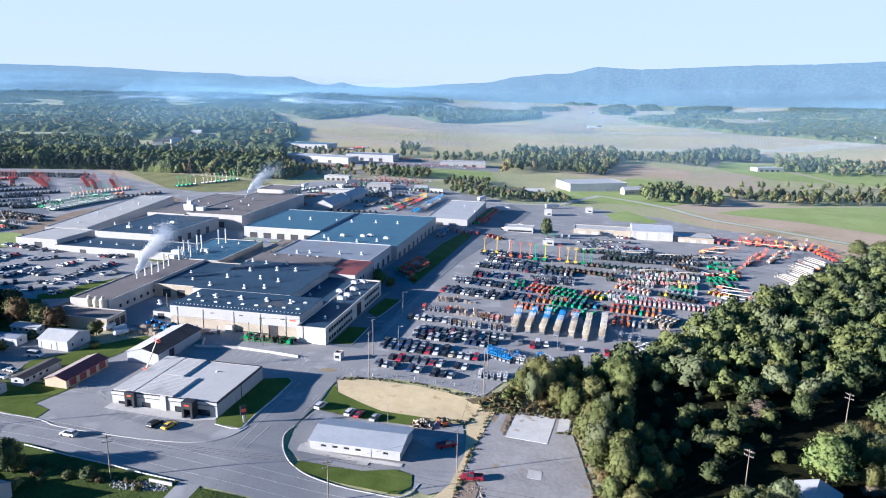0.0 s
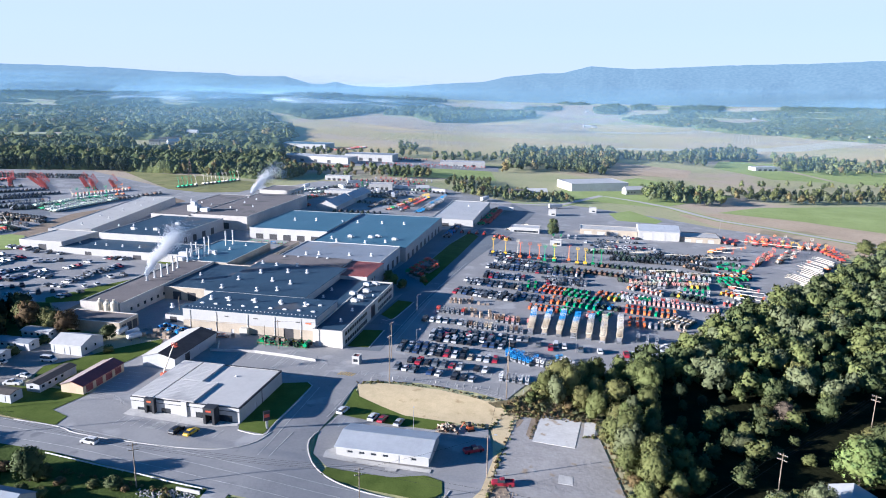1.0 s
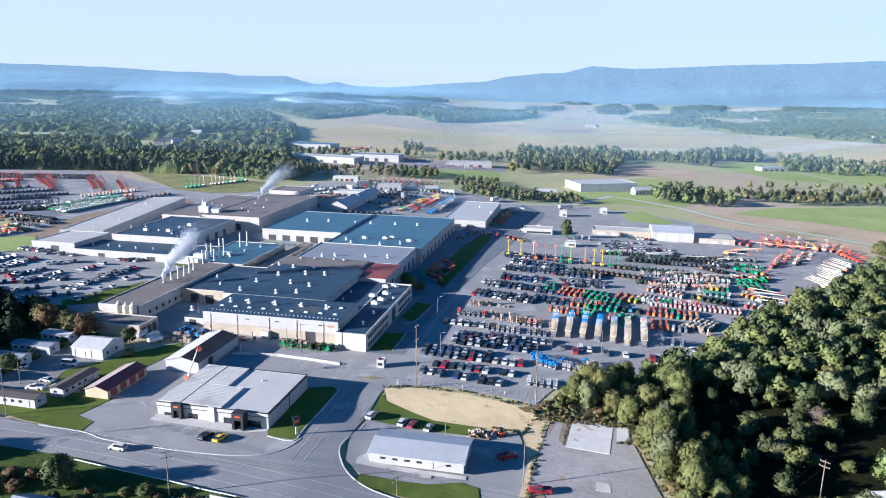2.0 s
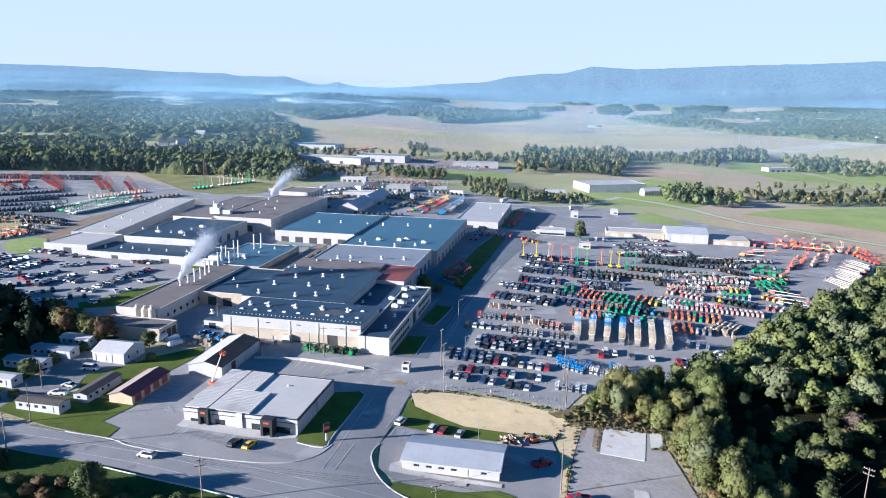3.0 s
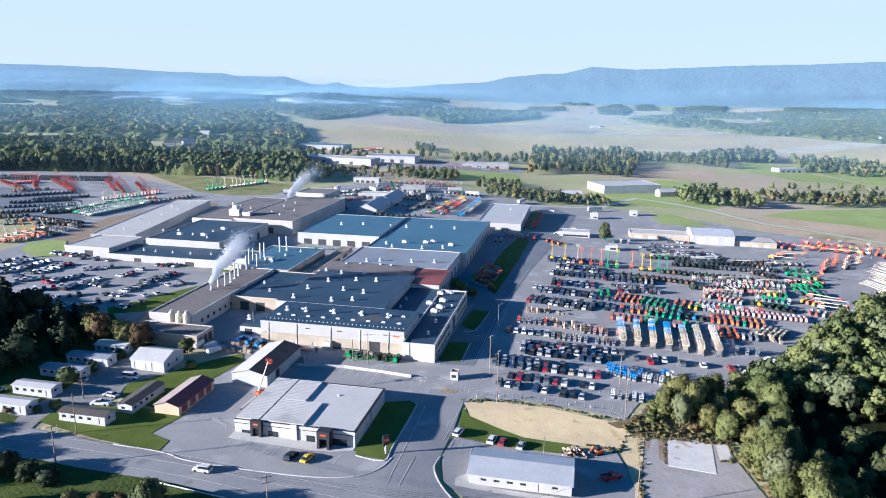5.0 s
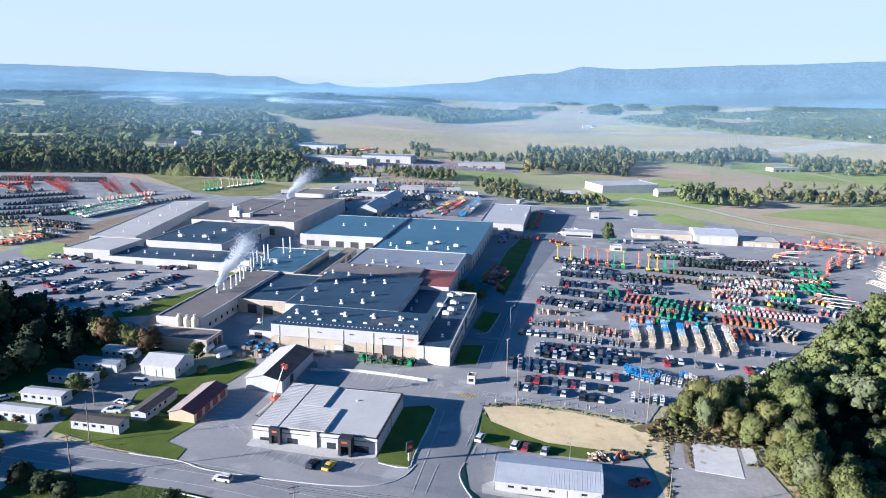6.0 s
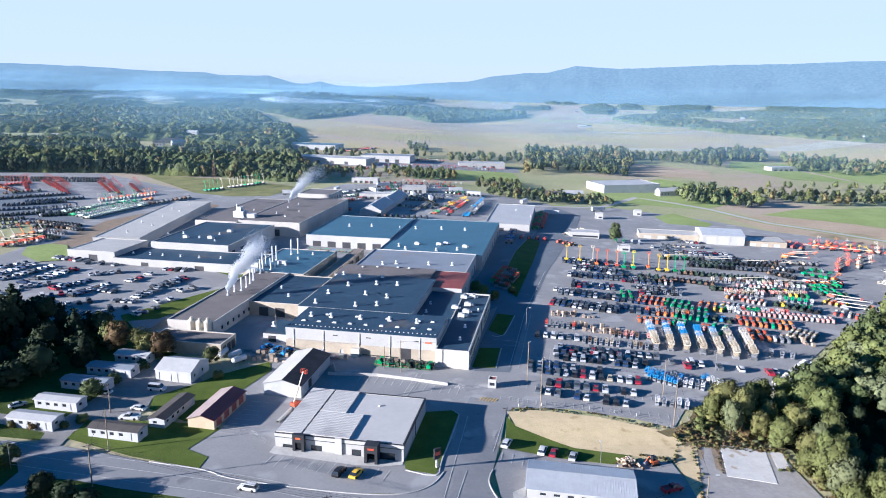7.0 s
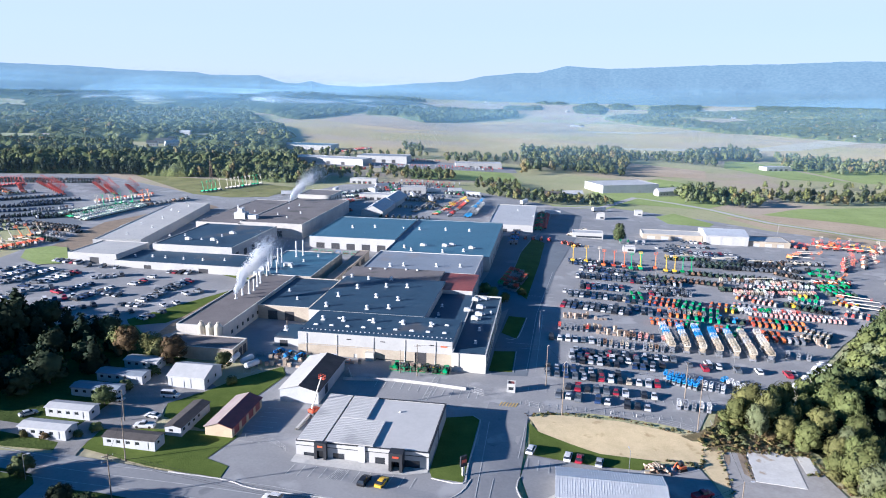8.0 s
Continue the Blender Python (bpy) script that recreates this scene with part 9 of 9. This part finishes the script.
for k, (x, y, t) in enumerate(((-430, 1030, 10), (-405, 1040, 40), (-440, 1120, -10), (-415, 1150, 20), (-385, 1135, 0), (185, 690, 15), (60, 640, -12), (80, 650, 5), (560, 1010, 20), (600, 900, 0), (1027, 1852, 20), (1039, 1788, 10), (1062, 1732, -10), (1090, 1745, 5), (867, 2436, 0), (896, 2408, 20), (902, 2204, 15), (441, 2108, 5), (471, 2124, 0), (644, 3036, 10), (0, 3500, 20), (-186, 3500, 0), (1650, 3216, 5), (354, 3600, 0), (-1131, 2488, 10), (-456, 1260, 0), (-433, 1075, 15), (1200, 2650, 0), (760, 2520, 10), (700, 2600, 0))):
    gable("farmhouse", "distant white house with a pale gabled roof" if k % 2 else "distant white house with a dark gabled roof", "house", 0, 14 + k % 3 * 5, 0, 9, 5, 8, WHITE_WALL, (WHITE_ROOF, WHITE_ROOF) if k % 2 else (SHINGLE, SHINGLE), "u", {"e": windows(2, 3, 3.5, 1.4, 1.5, 3)} if y < 1400 else {}, turn=t, at=(x, y))
gable("farmhouse", "white-roofed house under the big tree", "house", 0, 10, 0, 9, 3.6, 5.6, WHITE_WALL, (HOUSE_WHITE, HOUSE_WHITE), "v", turn=-35, at=(83.3, 145.2))
gable("farmhouse", "pale blue-roofed house at the meadow edge", "house", 0, 10, 0, 8, 3.5, 5.5, WHITE_WALL, (GREY_ROOF, GREY_ROOF), "u", turn=-15, at=(-108, 134))


def rocks(label, x0, x1, y0, y1, n, seed, mtl=None):
    rng = random.Random(seed)
    verts, faces = [], []
    for _ in range(n):
        x, y, r = rng.uniform(x0, x1), rng.uniform(y0, y1), rng.uniform(0.15, 0.4)
        ico = bmesh.new()
        bmesh.ops.create_icosphere(ico, subdivisions=1, radius=r)
        i = len(verts)
        z = gz(x, y)
        for v in ico.verts:
            v.co *= rng.uniform(0.7, 1.2)
            verts.append((x + v.co.x, y + v.co.y, z + v.co.z * 0.7 + r * 0.2))
        ico.verts.ensure_lookup_table()
        faces += [tuple(i + v.index for v in f.verts) for f in ico.faces]
        ico.free()
    me = bpy.data.meshes.new("rocks")
    me.from_pydata(verts, [], faces)
    me.materials.append(mtl or CONCRETE)
    tagged(new("rocks", me), label, "rocks", kind="stuff")


rocks("grey broken stone round the culvert", -77, -63, 143, 147, 220, 2, GRAVEL)
rocks("pale broken concrete heap behind the west wing", -236, -222, 412, 470, 500, 3)
retaining_wall([(-68.5, 146.8), (-62.5, 145.2)], 0.9, "concrete culvert headwall")


# ---- racks, fences, trailers ----
def rack_parts(colour):
    bm = bmesh.new()
    for x in (-1.2, 1.2):
        for y in (-0.6, 0.6):
            tube(bm, (x, y, 0), (x, y, 1.5), 0.06, n=4)
    for z in (0.15, 1.45):
        for y in (-0.6, 0.6):
            tube(bm, (-1.2, y, z), (1.2, y, z), 0.06, n=4)
        for x in (-1.2, 1.2):
            tube(bm, (x, -0.6, z), (x, 0.6, z), 0.06, n=4)
    load = bmesh.new()
    for k in range(4):
        tube(load, (-1.3, -0.4 + 0.27 * k, 0.4), (1.3, -0.4 + 0.27 * k, 0.45 + 0.1 * (k % 2)), 0.13, n=6)
    return [("rack_frame", mesh_of("rack_frame", bm, PAINTS[colour]), Matrix(), None), ("load", mesh_of("load", load, PAINTS["brown" if colour == "green" else "steel"]), Matrix(), None)]


def rack_row(colours, x0, y0, x1, y1, pitch):
    def one_rack(x, y, k, rng):
        c = rng.choice(colours)
        set_down(("rack", c), lambda: rack_parts(c), "steel_rack", pose(x, y, gz(x, y) + 0.07, 0, 0, TURN_UV + rng.uniform(-8, 8)), f"{MACHINE_WORDS[c]} steel rack loaded with bars", "rack", "racks by the halls")
    row(one_rack, x0, y0, x1, y1, pitch, 0.95)


rack_row(("green",), -72, 241.5, -56, 238.5, 2.2)
rack_row(("green", "yellow"), -70, 243.5, -58, 241, 2.6)
rack_row(("green", "orange", "brown"), -103, 250, -88, 246.5, 2.6)
rack_row(("steel", "blue"), -116, 256, -106, 254, 2.8)
rack_row(("steel", "brown"), -118, 252, -106, 249, 2.8)
rack_row(("yellow", "orange"), -128, 372, -108, 368, 3)
rack_row(("blue", "green"), -118, 408, -92, 402, 4)
rack_row(("blue", "steel"), -150, 392, -132, 388, 3)


def box_trailer(x, y, turn, length=12.5, label="white box trailer parked on the asphalt"):
    t = thing("box_trailer", pose(x, y, gz(x, y) + 0.07, 0, 0, turn), label, "trailer", "box trailers")
    part("box", boxes((-length / 2, length / 2, -1.25, 1.25, 1.1, 3.9)), PAINTS["white"], t)
    part("chassis", boxes((-length / 2 + 0.2, length / 2 - 0.2, -0.5, 0.5, 0.8, 1.1), (length / 2 - 3, length / 2 - 2.8, -0.6, 0.6, 0.0, 0.8)), PAINTS["grey"], t)
    for s in (-length / 2 + 1.2, -length / 2 + 2.5):
        ob = new("axle", TRAILER_AXLE)
        ob.parent = t
        ob.matrix_local = pose(s, 0, 0.5)


TRAILER_AXLE = axle_mesh(0.5, 0.5, 0.95)
for x, y, t in ((-60, 655, 10), (-40, 650, 15), (-95, 640, -60), (-20, 660, 5), (-88, 676, 20), (-128, 640, 80), (-5, 640, -10), (-150, 606, 0), (-165, 612, 5), (-60, 620, 100), (-45, 600, 95), (36, 610, 60), (96, 590, 20), (50, 560, -15)):
    box_trailer(x, y, t)
box_trailer(-94, 244.5, -10, 6, "cream site container beside the hall")


def fence(line, h, label, gap=2.5):
    """A wire fence: posts, rails and thin wires."""
    f = thing("fence", Matrix(), label, "fence")
    pts = dense(line, gap)
    bm = bmesh.new()
    for (x, y), (x2, y2) in zip(pts, pts[1:]):
        for z in (h, h * 0.66, h * 0.33, 0.1):
            tube(bm, (x, y, gz(x, y) + z), (x2, y2, gz(x2, y2) + z), 0.016, n=4)
    part("rail", bm, STEEL, f)
    for x, y in pts:
        bm = bmesh.new()
        tube(bm, (x, y, gz(x, y) - 0.1), (x, y, gz(x, y) + h + 0.05), 0.04, n=6)
        part("post", bm, STEEL, f)


fence([(-49, 227), (-44.5, 222), (-40, 224)], 1.8, "grey wire fence beside the gate")
fence([(-32.5, 216), (-27.5, 213.5), (-14, 211), (4, 205), (13, 200.5)], 1.6, "grey wire fence along the top of the bank", 3.5)
fence([(-113, 196), (-104, 193.5), (-99, 188.8)], 1.4, "low grey fence with gate beside the showroom")
fence([(-120, 237), (-112, 240.5), (-107, 243)], 1.5, "pale board fence behind the grass")
for x, y in ((-29, 211.8), (-22, 212.5), (-15, 212), (-8, 210.5), (-1, 208.5), (5, 206.5)):
    bm = bmesh.new()
    tube(bm, (0, 0, 0), (0, 0, 0.9), 0.14, 0.11, 8)
    b = thing("bollard", pose(x, y, gz(x, y) + 0.06), "short pale concrete bollard beside the lot", "bollard", "bollards")
    part("post", bm, CONCRETE, b)
drape("dirt_patch", [(17.6, 180.5), (20.6, 190.5), (23.4, 192), (19.0, 177.5)], DIRT, 0.1, 2, "brown weedy dirt along the bare slab", "dirt")
drape("dirt_patch", [(15.4, 184.5), (15.2, 190.5), (17.0, 191.3), (18.2, 189.6), (16.6, 186)], DIRT, 0.1, 2, "patch of brown dirt in the old lot", "dirt")
drape("dirt_patch", [(3.5, 146), (4.5, 152), (8, 158), (10, 150), (8, 142), (4, 140)], DIRT, 0.18, 4, "bare brown dirt beside the pickup", "dirt")
BROWN_WEEDS = mat("brown_weeds", (0.22, 0.17, 0.1), (0.12, 0.105, 0.055), 1.0, 1.4, 0.15, 0.9, spec=0.03, wear=((0.1, 0.11, 0.045), 0.3, 0.56))
drape("weed_bed", [(8, 198.5), (14, 192.5), (16, 192), (38.6, 188.8), (42, 191), (50, 214), (44, 217), (24, 211), (20, 204), (14, 200)], BROWN_WEEDS, 0.17, 4, "brown weedy ground between the bare slab and the yard", "weeds")
drape("dirt_patch", [(-160, 268), (-154.5, 274), (-144.8, 317), (-147.5, 325), (-158, 284)], DIRT, 0.17, 8, "bare brown slope beside the paint shop", "dirt")
drape("grass_mound", [(-264, 381), (-271, 400), (-262, 408), (-252, 405), (-240, 380), (-240, 371), (-249, 368)], FIELD_GREEN, 0.4, 4, "bright grassy mound by the car park", "grass")
rocks("broken brown rubble along the lot edge", 4, 12, 142, 152, 60, 8, DIRT)
